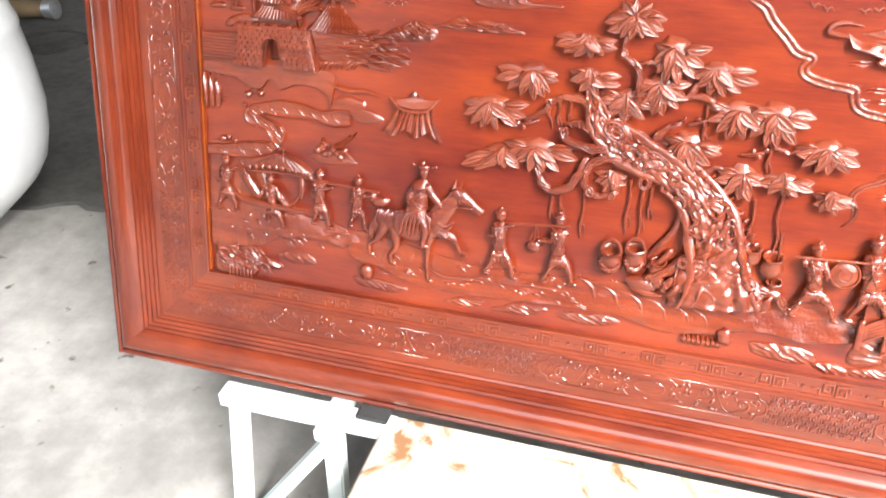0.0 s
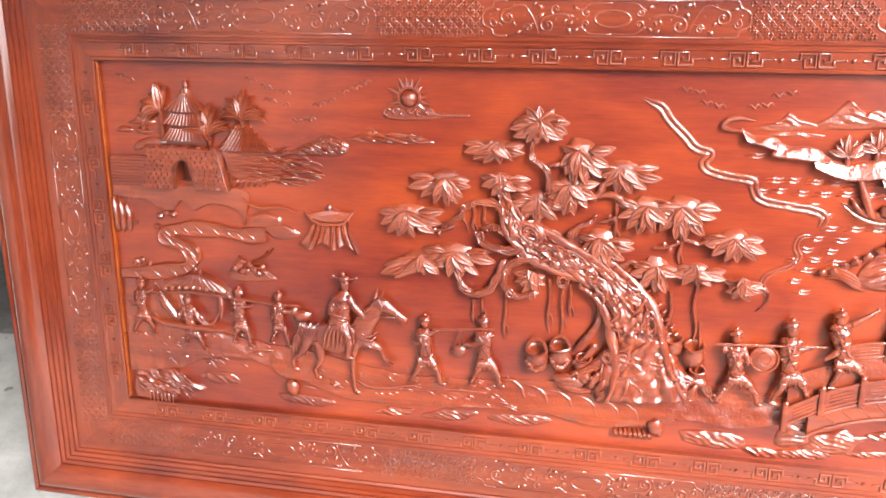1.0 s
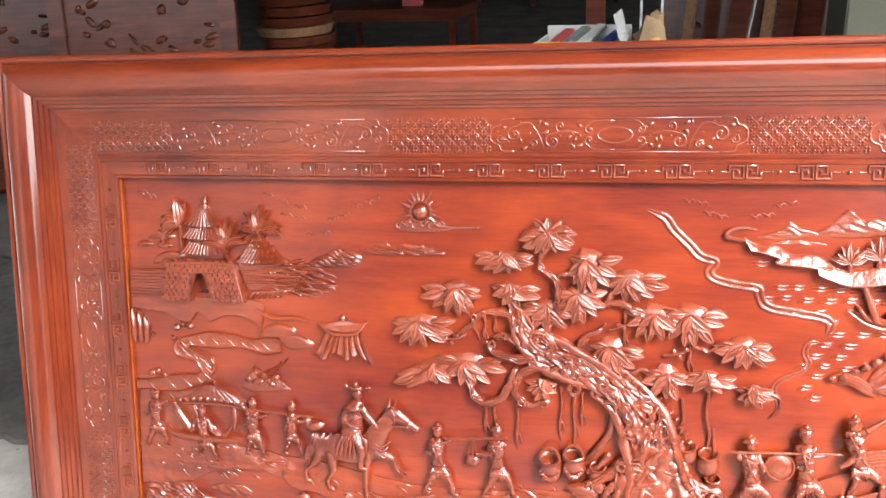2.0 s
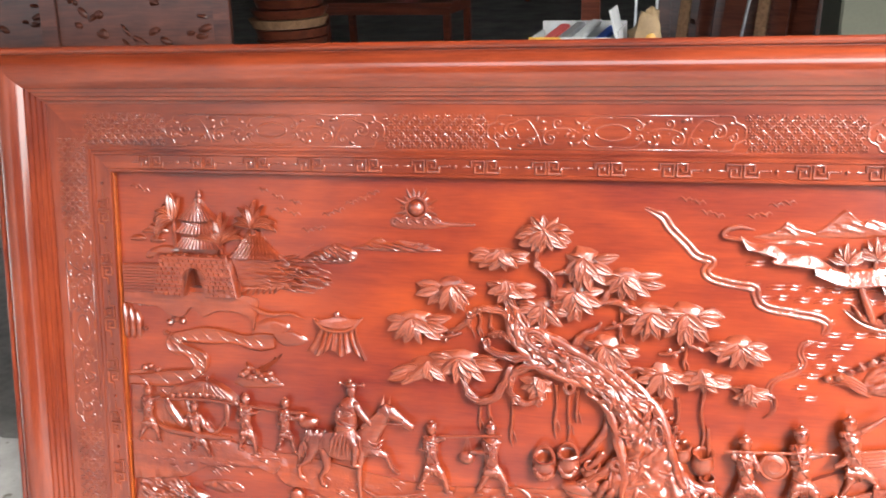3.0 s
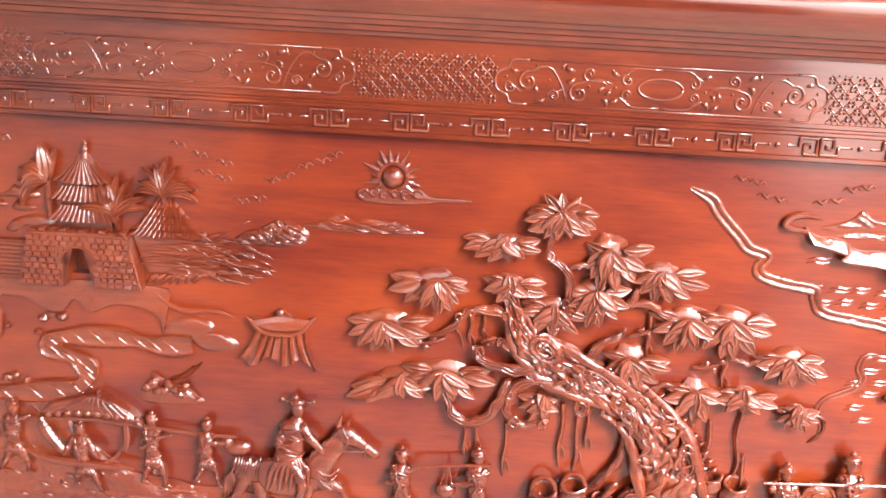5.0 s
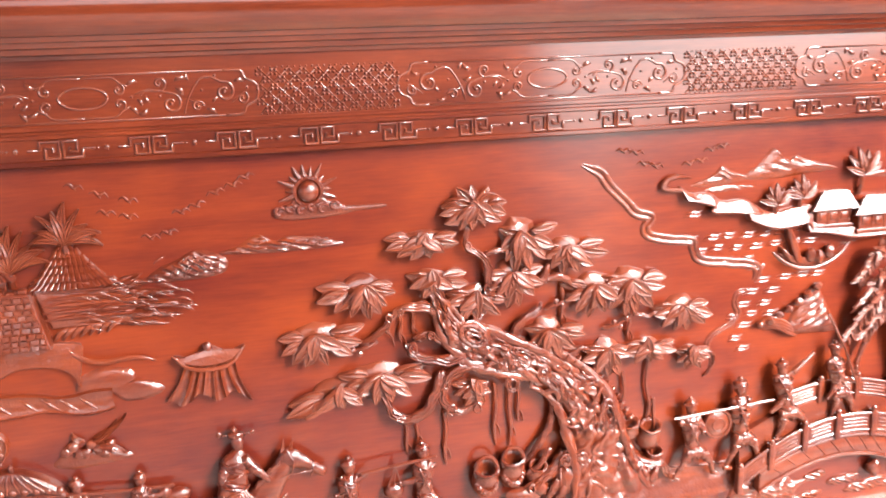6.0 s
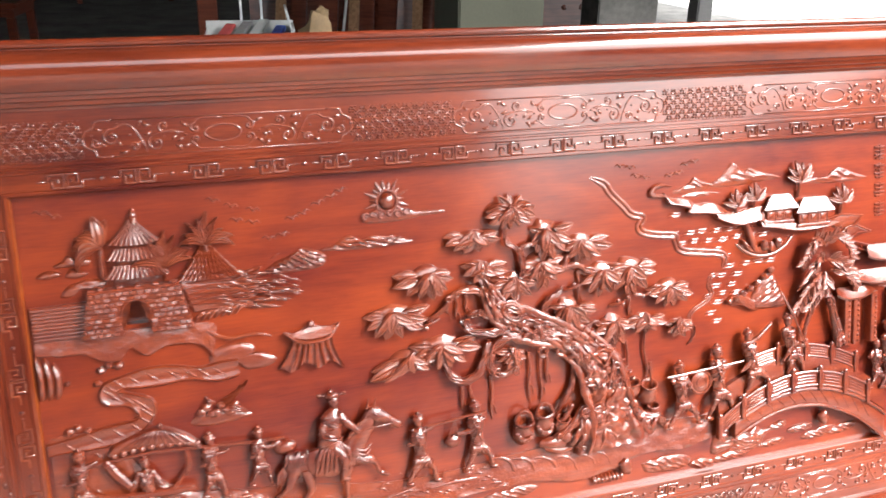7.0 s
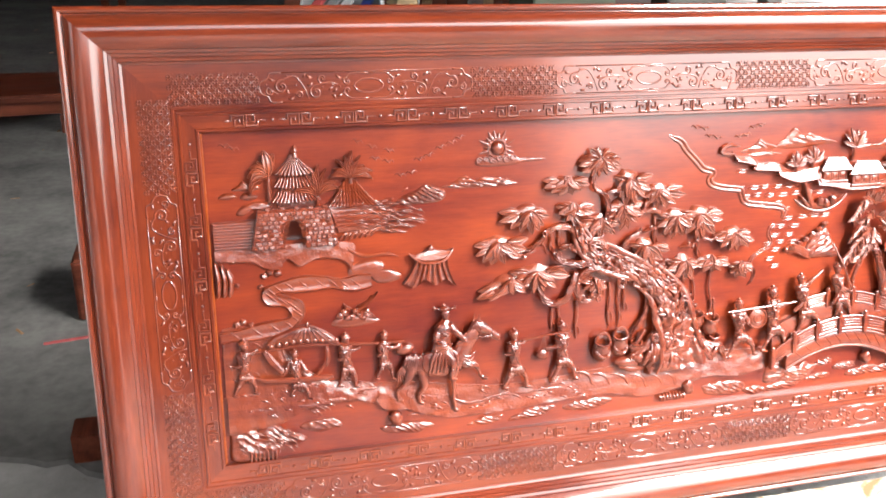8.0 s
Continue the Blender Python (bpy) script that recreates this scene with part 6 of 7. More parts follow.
def handled_pot(u, v, r, h):
    """A squat jar with a loop handle over its mouth."""
    jar = pot(u, v, r, h, 0.000)
    bm = bmesh.new()
    tube(bm, [P(u + 0.8 * r * math.cos(a), v + 0.8 * h + 1.1 * r * math.sin(a), 0.012) for a in (radians(-15 + 210 * k / 10) for k in range(11))], r * 0.16, 7)
    part("handle", bm, CARVED, jar)
    bm = bmesh.new()
    for k in range(9):
        a = radians(200 + 140 * k / 8)
        blob(bm, u + 0.72 * r * math.cos(a), v + 0.75 * h * math.sin(a) + 0.2 * h, 0.008 + 0.75 * r * abs(math.sin(a)), r * 0.22, r * 0.20, r * 0.18, 20 * k, 0.3, 7, 5, k)
    part("relief_band", bm, CARVED, jar)


handled_pot(0.786, 0.150, 0.021, 0.022)
handled_pot(0.826, 0.158, 0.020, 0.024)
pot(1.010, 0.194, 0.017, 0.016)
pot(1.044, 0.180, 0.019, 0.020)
pot(0.866, 0.146, 0.016, 0.016)
pot(1.052, 0.142, 0.015, 0.016)
item = relief("barrel", "upright carved tub with stave lines")
bm = item[1]
blob(bm, 0.912, 0.136, 0.010, 0.021, 0.026, 0.016, 0, 0.05, 12, 8)
for k in range(5):
    ridge(bm, [(0.898 + 0.007 * k, 0.156, 0.016), (0.896 + 0.008 * k, 0.136, 0.025 - 0.001 * abs(k - 2)), (0.898 + 0.007 * k, 0.116, 0.016)], 0.0016)
done(item)
item = relief("seated_beast", "plain rounded carved animal shape at rest")
blob(item[1], 0.845, 0.118, 0.004, 0.028, 0.013, 0.012, -6, 0.2, 12, 7, 3)
blob(item[1], 0.870, 0.126, 0.008, 0.012, 0.011, 0.011, 0, 0.2, 10, 6, 4)
ridge(item[1], [(0.825, 0.112, 0.006), (0.850, 0.103, 0.010), (0.880, 0.102, 0.006)], [0.004, 0.006, 0.003])
done(item)


# ---- picture: figures as plain shapes ----
def wraps(bm, pts, rads, count, r, first=0.15, last=0.9):
    """Folds of cloth that run round the front of a limb."""
    pts = spline(pts, 8)
    for k in range(count):
        f = first + (last - first) * k / max(1, count - 1)
        i = int(f * (len(pts) - 2))
        p, d = pts[i], (pts[i + 1] - pts[i]).normalized()
        j = f * (len(rads) - 1)
        q = rads[int(j)] + (rads[min(int(j) + 1, len(rads) - 1)] - rads[int(j)]) * (j % 1)
        out = Vector((0, -1, 0))
        side = d.cross(out).normalized()
        skew = 0.45 * math.sin(k * 2.1 + pts[0].x * 60)
        tube(bm, [p + (side * math.cos(a) + out * math.sin(a)) * q * 1.02 + d * q * skew * math.cos(a) for a in (math.pi * m / 6 for m in range(7))], [r * 0.5, r, r * 0.5], 5)


def figure(hu, hv, f1, f2, hand1, hand2, w=0.003, hat=True, sit=False):
    """One plain mesh: a small standing carved shape with head, trunk, limbs and folded robe; feet and arm ends given as (u, v)."""
    bm = bmesh.new()
    low = min(f1[1], f2[1])
    H = hv - low
    r = 0.080 * max(H, 0.085)
    blob(bm, hu, hv, w + 0.004, r * 1.02, r * 1.22, r * 1.1, 0, 0, 10, 8)
    blob(bm, hu - 0.15 * r, hv + 0.75 * r, w + 0.002, r * (1.15 if hat else 0.95), r * 0.62, r * 1.1, 8, 0.1, 10, 6)
    tube(bm, [(hu - 1.1 * r, hv + 0.42 * r, w + 0.006), (hu, hv + 0.50 * r, w + 0.004 + 1.1 * r), (hu + 1.0 * r, hv + 0.50 * r, w + 0.006)], r * 0.20, 6)
    blob(bm, hu - 0.1 * r, hv + 1.45 * r, w + 0.002, r * 0.48, r * 0.42, r * 0.48, 0, 0, 7, 5)
    hip = ((f1[0] + f2[0]) / 2 * 0.5 + hu * 0.5, low + H * (0.44 if not sit else 0.40))
    neck = (hu, hv - 1.35 * r)
    belly = ((neck[0] + hip[0]) / 2 - 0.002, (neck[1] + hip[1]) / 2 + 0.04 * H)
    trunk = [P(*neck, w + 0.001), P(*belly, w + 0.004), P(*hip, w + 0.002)]
    tube(bm, spline(trunk, 8), [r * 0.80, r * 1.75, r * 1.60, r * 1.25, r * 1.25], 14, 0.78)
    wraps(bm, trunk, [r * 0.80, r * 1.70, r * 1.55, r * 1.20, r * 1.2], 6, r * 0.20, 0.25, 0.85)
    for side in (-1, 1):
        tube(bm, spline([P(neck[0] + side * r * 0.9, neck[1] - 0.1 * r, w + 0.009), P(belly[0] + side * r * 0.2, belly[1], w + 0.005 + r * 1.45), P(hip[0] - side * r * 0.9, hip[1] + r * 0.3, w + 0.008)], 4), [r * 0.18, r * 0.28, r * 0.16], 6)
    tube(bm, spline([P(hip[0] - r * 1.35, hip[1] + 0.3 * r, w + 0.002), P(hip[0], hip[1] - 0.1 * r, w + 0.002 + r * 1.25), P(hip[0] + r * 1.35, hip[1] + 0.3 * r, w + 0.002)], 4), [r * 0.24, r * 0.38, r * 0.24], 7)
    for k in range(7):
        x = hip[0] + r * (-1.11 + 0.37 * k)
        tube(bm, spline([P(x * 0.6 + hip[0] * 0.4, hip[1], w + 0.004), P(x, hip[1] - 0.08 * H, w + 0.006 + r * 0.7), P(x + 0.09 * r * (k - 3), hip[1] - 0.17 * H - 0.03 * H * (k % 2), w + 0.004)], 4), [r * 0.26, r * 0.40, r * 0.18], 7)
    for f, side in ((f1, -1), (f2, 1)):
        knee = (hip[0] * 0.45 + f[0] * 0.55 + 0.05 * H * (1 if f[0] > hip[0] else 0.3), (hip[1] + f[1]) / 2 + 0.02 * H)
        leg = [P(hip[0] + side * r * 0.5, hip[1] - r * 0.4, w + 0.002), P(*knee, w + 0.006), P(f[0], f[1] + 0.02 * H, w + 0.001)]
        girth = [r * 1.0, r * 0.95, r * 0.80, r * 0.46, r * 0.46, r * 0.34]
        tube(bm, spline(leg, 8), girth, 10)
        wraps(bm, leg, girth, 6, r * 0.16, 0.2, 0.75)
        tube(bm, [(f[0] - r * 0.3, f[1], w), (f[0] + r * 0.9, f[1] - 0.2 * r, w + 0.003)], [r * 0.42, r * 0.34], 7)
    for hnd, side in ((hand1, -1), (hand2, 1)):
        sh = (neck[0] + side * r * 1.25, neck[1] - r * 0.45)
        el = ((sh[0] + hnd[0]) / 2 + side * 0.03 * H, (sh[1] + hnd[1]) / 2 - 0.06 * H)
        arm = [P(*sh, w + 0.003), P(*el, w + 0.008), P(*hnd, w + 0.007)]
        girth = [r * 0.68, r * 0.60, r * 0.56, r * 0.30]
        tube(bm, spline(arm, 7), girth, 9)
        wraps(bm, arm, girth, 4, r * 0.15, 0.2, 0.7)
        blob(bm, *hnd, w + 0.007, r * 0.40, r * 0.40, r * 0.38, 0, 0, 7, 5)
    worn(bm, 0.0018, 105)
    worn(bm, 0.0010, 300)
    return part("carved_figure", bm, CARVED, panel, "small carved standing figure, plain and rounded", angle=60)


figure(0.050, 0.236, (0.026, 0.138), (0.066, 0.140), (0.072, 0.226), (0.030, 0.195))
figure(0.143, 0.210, (0.132, 0.128), (0.168, 0.118), (0.118, 0.172), (0.166, 0.172), 0.005, sit=True)
figure(0.243, 0.230, (0.228, 0.136), (0.260, 0.132), (0.268, 0.210), (0.228, 0.190), 0.001)
figure(0.320, 0.228, (0.302, 0.142), (0.334, 0.138), (0.350, 0.205), (0.306, 0.190), 0.001)
figure(0.590, 0.204, (0.567, 0.092), (0.618, 0.090), (0.612, 0.190), (0.570, 0.165))
figure(0.695, 0.210, (0.672, 0.094), (0.724, 0.097), (0.710, 0.190), (0.660, 0.168))
figure(1.108, 0.222, (1.084, 0.106), (1.150, 0.108), (1.092, 0.208), (1.128, 0.178), 0.007)
figure(1.191, 0.242, (1.172, 0.112), (1.226, 0.116), (1.222, 0.214), (1.180, 0.192), 0.007)
figure(1.260, 0.266, (1.258, 0.148), (1.310, 0.158), (1.310, 0.284), (1.244, 0.198), 0.009)
figure(1.352, 0.284, (1.354, 0.172), (1.392, 0.172), (1.388, 0.230), (1.342, 0.206), 0.009)
figure(1.578, 0.204, (1.566, 0.112), (1.600, 0.110), (1.556, 0.180), (1.602, 0.150), 0.003)
figure(1.602, 0.240, (1.592, 0.112), (1.632, 0.105), (1.640, 0.200), (1.590, 0.180), 0.009)

# mounted figure and horse, one plain shape
bm = bmesh.new()
blob(bm, 0.420, 0.162, 0.003, 0.056, 0.025, 0.018, 4, 0.05, 16, 10)
blob(bm, 0.466, 0.166, 0.005, 0.022, 0.026, 0.015, 20, 0, 12, 8)
blob(bm, 0.378, 0.164, 0.003, 0.024, 0.024, 0.014, 0, 0, 12, 8)
neck = [P(0.468, 0.170, 0.006), P(0.488, 0.200, 0.010), P(0.508, 0.230, 0.010)]
tube(bm, spline(neck, 6), [0.025, 0.019, 0.015, 0.012], 12, 0.7)
tube(bm, spline([P(0.504, 0.236, 0.010), P(0.530, 0.222, 0.012), P(0.556, 0.204, 0.012)], 6), [0.0130, 0.0135, 0.0090, 0.0068, 0.0072], 12, 0.8)
blob(bm, 0.516, 0.232, 0.020, 0.0024, 0.0020, 0.002, 0, 0, 7, 5)
for du in (0.0, 0.010):
    tube(bm, [(0.502 + du, 0.240, 0.010), (0.506 + du, 0.258, 0.009)], [0.0036, 0.0008], 6)
for pts in ([(0.462, 0.156, 0.008), (0.458, 0.110, 0.010), (0.460, 0.058, 0.004)], [(0.478, 0.156, 0.006), (0.506, 0.150, 0.010), (0.516, 0.128, 0.006), (0.524, 0.120, 0.006)], [(0.374, 0.158, 0.004), (0.362, 0.128, 0.008), (0.344, 0.112, 0.006), (0.346, 0.092, 0.002)], [(0.392, 0.152, 0.006), (0.398, 0.118, 0.010), (0.386, 0.098, 0.008), (0.388, 0.082, 0.004)]):
    leg = [P(*q) for q in pts]
    tube(bm, spline(leg, 5), [0.0130, 0.0090, 0.0048, 0.0040, 0.0038, 0.0046], 8)
    tube(bm, [leg[-1], leg[-1] + Vector((0.008, -0.001, -0.003))], [0.0046, 0.0040], 7)
for k in range(5):
    tube(bm, spline([P(0.362, 0.170 - 0.002 * k, 0.004), P(0.348 + 0.003 * k, 0.152, 0.006), P(0.342 + 0.006 * k, 0.118 + 0.004 * (k % 2), 0.0)], 4), [0.0018, 0.0030, 0.0010], 6)
for k in range(10):
    tube(bm, spline([P(0.472 + 0.0038 * k, 0.206 + 0.0038 * k, 0.016), P(0.466 + 0.0038 * k, 0.200 + 0.0034 * k, 0.018), P(0.464 + 0.0038 * k, 0.190 + 0.0034 * k, 0.014)], 3), [0.0022, 0.0020, 0.0006], 5)
# harness: breast straps, bridle and rein
for k in range(3):
    ridge(bm, [(0.468 + 0.004 * k, 0.186 - 0.011 * k, 0.020), (0.488 + 0.003 * k, 0.172 - 0.010 * k, 0.021), (0.506 - 0.004 * k, 0.180 - 0.009 * k, 0.012)], [0.001, 0.0022, 0.001], 4)
ridge(bm, [(0.508, 0.246, 0.018), (0.516, 0.228, 0.023), (0.512, 0.212, 0.018)], 0.0013, 4)
ridge(bm, [(0.540, 0.224, 0.014), (0.542, 0.214, 0.021), (0.538, 0.204, 0.016)], 0.0013, 4)
ridge(bm, [(0.540, 0.212, 0.020), (0.512, 0.210, 0.022), (0.484, 0.206, 0.020)], 0.0012, 5)
# fleece behind the saddle
for k in range(14):
    ridge(bm, [(0.362 + 0.0042 * k, 0.186 + 0.002 * (k % 3), 0.010), (0.360 + 0.0042 * k, 0.178, 0.019), (0.357 + 0.0042 * k, 0.166 - 0.003 * (k % 2), 0.020)], [0.0008, 0.0022, 0.0008], 3)
# saddle cloth, robe and its folds
slab(bm, [(0.398, 0.186), (0.448, 0.188), (0.456, 0.152), (0.436, 0.136), (0.404, 0.142), (0.394, 0.160)], 0.010, 0.0215, 0.003, 2)
torso = [P(0.446, 0.250, 0.006), P(0.438, 0.222, 0.010), P(0.434, 0.186, 0.012)]
tube(bm, spline(torso, 8), [0.008, 0.018, 0.018, 0.019, 0.022], 14, 0.75)
wraps(bm, torso, [0.008, 0.018, 0.018, 0.019, 0.022], 7, 0.0021, 0.3, 0.95)
for k in range(8):
    tube(bm, spline([P(0.428 + 0.003 * k, 0.200, 0.020), P(0.414 + 0.007 * k, 0.176, 0.027), P(0.404 + 0.0085 * k, 0.142 + 0.004 * (k % 2), 0.022)], 5), [0.0012, 0.0034, 0.0036, 0.0014], 7)
blob(bm, 0.446, 0.262, 0.008, 0.0088, 0.0105, 0.009, 0, 0, 10, 8)
blob(bm, 0.444, 0.273, 0.006, 0.0115, 0.0062, 0.010, 0, 0.1, 10, 6)
blob(bm, 0.443, 0.281, 0.006, 0.0050, 0.0050, 0.006, 0, 0, 8, 6)
for s in (-1, 1):
    tube(bm, [(0.444 + 0.008 * s, 0.273, 0.006), (0.444 + 0.019 * s, 0.274, 0.004)], [0.0016, 0.0014], 5)
    blob(bm, 0.444 + 0.021 * s, 0.274, 0.003, 0.0046, 0.0036, 0.003, 0, 0, 7, 5)
leg = [P(0.438, 0.186, 0.018), P(0.456, 0.164, 0.028), P(0.450, 0.132, 0.024)]
tube(bm, spline(leg, 4), [0.010, 0.009, 0.006, 0.006], 8)
wraps(bm, leg, [0.010, 0.009, 0.006, 0.006], 6, 0.0016, 0.1, 0.8)
tube(bm, [(0.448, 0.132, 0.024), (0.462, 0.128, 0.024)], [0.0050, 0.0036], 7)
for arm in ([P(0.452, 0.242, 0.012), P(0.470, 0.220, 0.020), P(0.484, 0.206, 0.018)], [P(0.434, 0.240, 0.012), P(0.422, 0.216, 0.020), P(0.440, 0.202, 0.024)]):
    tube(bm, spline(arm, 4), [0.0072, 0.0066, 0.0056, 0.0036], 8)
    wraps(bm, arm, [0.0072, 0.0066, 0.0056, 0.0036], 5, 0.0014, 0.1, 0.8)
worn(bm, 0.0020, 95)
worn(bm, 0.0012, 270)
part("carved_rider", bm, CARVED, panel, "small carved horse with its rider, plain and rounded", angle=60)

item = relief("low_beast", "small plain carved animal shape behind the bearers")
blob(item[1], 0.362, 0.196, -0.002, 0.020, 0.012, 0.012, 10, 0.1, 10, 7)
blob(item[1], 0.348, 0.205, 0.002, 0.009, 0.009, 0.009, 0, 0.1, 9, 6)
done(item)

item = relief("palanquin", "carved hammock litter under a ribbed vaulted canopy")
bm = item[1]
slab(bm, [(0.092, 0.232), (0.105, 0.248), (0.135, 0.258), (0.168, 0.264), (0.200, 0.252), (0.222, 0.236), (0.232, 0.220), (0.205, 0.228), (0.165, 0.236), (0.125, 0.238)], BACK, 0.014, 0.005, 4)
for k in range(9):
    f = k / 8
    u = 0.100 + 0.126 * f
    ridge(bm, [(0.168 + (u - 0.165) * 0.25, 0.262, 0.012), ((u + 0.167) / 2, 0.252, 0.017), (u, 0.232 - 0.006 * f + 0.006 * math.sin(math.pi * f), 0.013)], [0.0006, 0.0016, 0.0012], 4)
for k in range(10):
    blob(bm, 0.100 + 0.0138 * k, 0.231 + 0.005 * math.sin(math.pi * k / 9), 0.010, 0.0062, 0.0055, 0.006, 0, 0, 8, 5)
blob(bm, 0.171, 0.267, 0.006, 0.004, 0.006, 0.005, 0, 0, 7, 5)
ridge(bm, [(0.056, 0.218, 0.004), (0.16, 0.226, 0.008), (0.30, 0.216, 0.006), (0.36, 0.214, 0.004)], 0.0030)
ridge(bm, [(0.064, 0.172, 0.006), (0.090, 0.164, 0.012), (0.135, 0.160, 0.014), (0.185, 0.158, 0.013), (0.214, 0.157, 0.008)], [0.003, 0.006, 0.006, 0.004], 6)
ridge(bm, [(0.086, 0.222, 0.008), (0.100, 0.200, 0.013), (0.118, 0.178, 0.014)], [0.005, 0.008, 0.008, 0.006], 5)
for k in range(7):
    ridge(bm, [(0.086 + 0.0055 * k, 0.216 - 0.006 * k, 0.016), (0.094 + 0.0055 * k, 0.220 - 0.006 * k, 0.014)], 0.0012, 2)
ridge(bm, [(0.206, 0.222, 0.006), (0.208, 0.200, 0.010), (0.204, 0.180, 0.006)], [0.004, 0.005, 0.003], 4)
ridge(bm, [(0.204, 0.190, 0.006), (0.188, 0.168, 0.010), (0.170, 0.160, 0.010)], [0.002, 0.003, 0.002], 4)
done(item)

item = relief("carrying_pole", "carved carrying pole with a hanging basket")
bm = item[1]
tube(bm, [(0.605, 0.194, 0.016), (0.712, 0.204, 0.016)], 0.0026, 6)
for du in (-0.010, 0.0, 0.010):
    tube(bm, [(0.655, 0.198, 0.012), (0.652 + du, 0.160, 0.006)], 0.0011, 5)
blob(bm, 0.652, 0.156, 0.002, 0.015, 0.012, 0.011, 0, 0.1, 12, 7)
done(item)
item = relief("gong", "round carved gong slung on a shoulder pole")
bm = item[1]
tube(bm, [(1.075, 0.211, 0.024), (1.242, 0.220, 0.024)], 0.0021, 7)
blob(bm, 1.153, 0.189, 0.008, 0.0235, 0.0240, 0.009, 0, 0, 20, 8)
tube(bm, [P(1.153 + 0.0215 * math.cos(a), 0.189 + 0.022 * math.sin(a), 0.014) for a in (2 * math.pi * k / 20 for k in range(21))], 0.0024, 6)
tube(bm, [P(1.153 + 0.010 * math.cos(a), 0.189 + 0.010 * math.sin(a), 0.0165) for a in (2 * math.pi * k / 16 for k in range(17))], 0.0012, 5)
done(item)
item = relief("banner_pole", "slanting carved pole with a pennant")
tube(item[1], [(1.336, 0.344, 0.012), (1.362, 0.288, 0.026), (1.388, 0.228, 0.026)], 0.0024, 6)
done(item)


# ---- picture: bridge, right-hand tree and pavilion ----
def front(u):
    return 0.142 - 1.84 * (u - 1.385) ** 2


def soffit(u):
    return 0.105 - 2.05 * (u - 1.374) ** 2


def rear(u):
    return 0.203 - 1.65 * (u - 1.362) ** 2


bridge = new("arched_bridge")
bridge.parent = panel
tagged(bridge, "carved arched bridge with panelled railings")
us = [1.196 + 0.404 * k / 24 for k in range(25)]
bm = bmesh.new()
span = [u for u in us if 1.225 <= u]
slab(bm, [(u, soffit(u)) for u in span] + [(u, front(u) - 0.002) for u in reversed(span)], BACK, 0.014, 0.002, 0)
part("arch_band", bm, SMOOTH, bridge, "curved plank band of the arch", angle=30)
for name, fn, w, r in (("arch_rib", soffit, 0.0145, 0.0034), ("kerb_rib", lambda u: front(u) - 0.004, 0.016, 0.0034)):
    bm = bmesh.new()
    tube(bm, [P(u, fn(u), w) for u in span], r, 8)
    worn(bm, 0.0006, 90)
    part(name, bm, SMOOTH, bridge)
for k in range(12):
    bm = bmesh.new()
    u = 1.250 + 0.026 * k
    tube(bm, [(u, front(u) - 0.006, 0.0140), (u + 0.022, max(soffit(u + 0.022) + 0.003, front(u + 0.022) - 0.034), 0.0144)], 0.0014, 6)
    part("plank_joint", bm, SMOOTH, bridge)
bm = bmesh.new()
shelf(bm, [(u, rear(u)) for u in us[::2]], [(u, front(u) + 0.004) for u in us[::2]], 0.003, 0.009, 2, 0.0004)
part("bridge_deck", bm, SMOOTH, bridge, "smooth sloping deck", angle=40)


def railing(posts, base, tall, w):
    for k, u in enumerate(posts):
        v = base(u)
        bm = bmesh.new()
        slab(bm, [(u - 0.0048, v - 0.006), (u + 0.0048, v - 0.006), (u + 0.0048, v + tall), (u - 0.0048, v + tall)], w - 0.008, w + 0.005, 0.0016, 0)
        blob(bm, u, v + tall + 0.003, w + 0.001, 0.0054, 0.0050, 0.0050, 0, 0, 9, 6)
        part("railing_post", bm, SMOOTH, bridge, angle=50)
        if k + 1 == len(posts):
            break
        e = posts[k + 1]
        a, b = u + 0.0052, e - 0.0052
        bm = bmesh.new()
        slab(bm, [(a, base(a)), (b, base(b)), (b, base(b) + tall * 0.84), (a, base(a) + tall * 0.84)], w - 0.008, w - 0.001, 0.0008, 0)
        panel_part = part("railing_panel", bm, SMOOTH, bridge, angle=30)
        for f, r in ((0.84, 0.0024), (0.10, 0.0020), (0.62, 0.0011), (0.46, 0.0011), (0.30, 0.0011)):
            bm = bmesh.new()
            inset = 0.0 if r > 0.0015 else 0.007
            x0, x1 = a + inset, b - inset
            tube(bm, [P(x0 + (x1 - x0) * q / 4, base(x0 + (x1 - x0) * q / 4) + tall * f, w) for q in range(5)], r, 7)
            part("rail_bar", bm, SMOOTH, panel_part)


railing((1.193, 1.246, 1.304, 1.363, 1.429, 1.491, 1.550), front, 0.038, 0.018)
railing((1.272, 1.336, 1.403, 1.467, 1.528), rear, 0.032, 0.002)

limb("shore_trunk", [(1.482, 0.215, W), (1.476, 0.245, W + 0.003), (1.466, 0.285, W + 0.004), (1.452, 0.325, W + 0.003), (1.440, 0.36, W)], [0.010, 0.010, 0.009, 0.007, 0.005], 6, 31, label="ridged carved trunk by the pavilion")
bm = bmesh.new()
for k in range(13):
    f = k / 12
    blob(bm, 1.492 - 0.034 * f - 0.010 * f * f, 0.222 + 0.100 * f, 0.006, 0.0068, 0.0052, 0.008, 30, 0.3, 8, 6, k)
part("burr", bm, CARVED, tree, "row of rounded carved scales on the trunk")
limb("shore_trunk", [(1.398, 0.240, W), (1.404, 0.275, W + 0.003), (1.420, 0.305, W + 0.003), (1.432, 0.33, W)], [0.004, 0.005, 0.004], 2, 32, label="thin carved trunk by the pavilion")


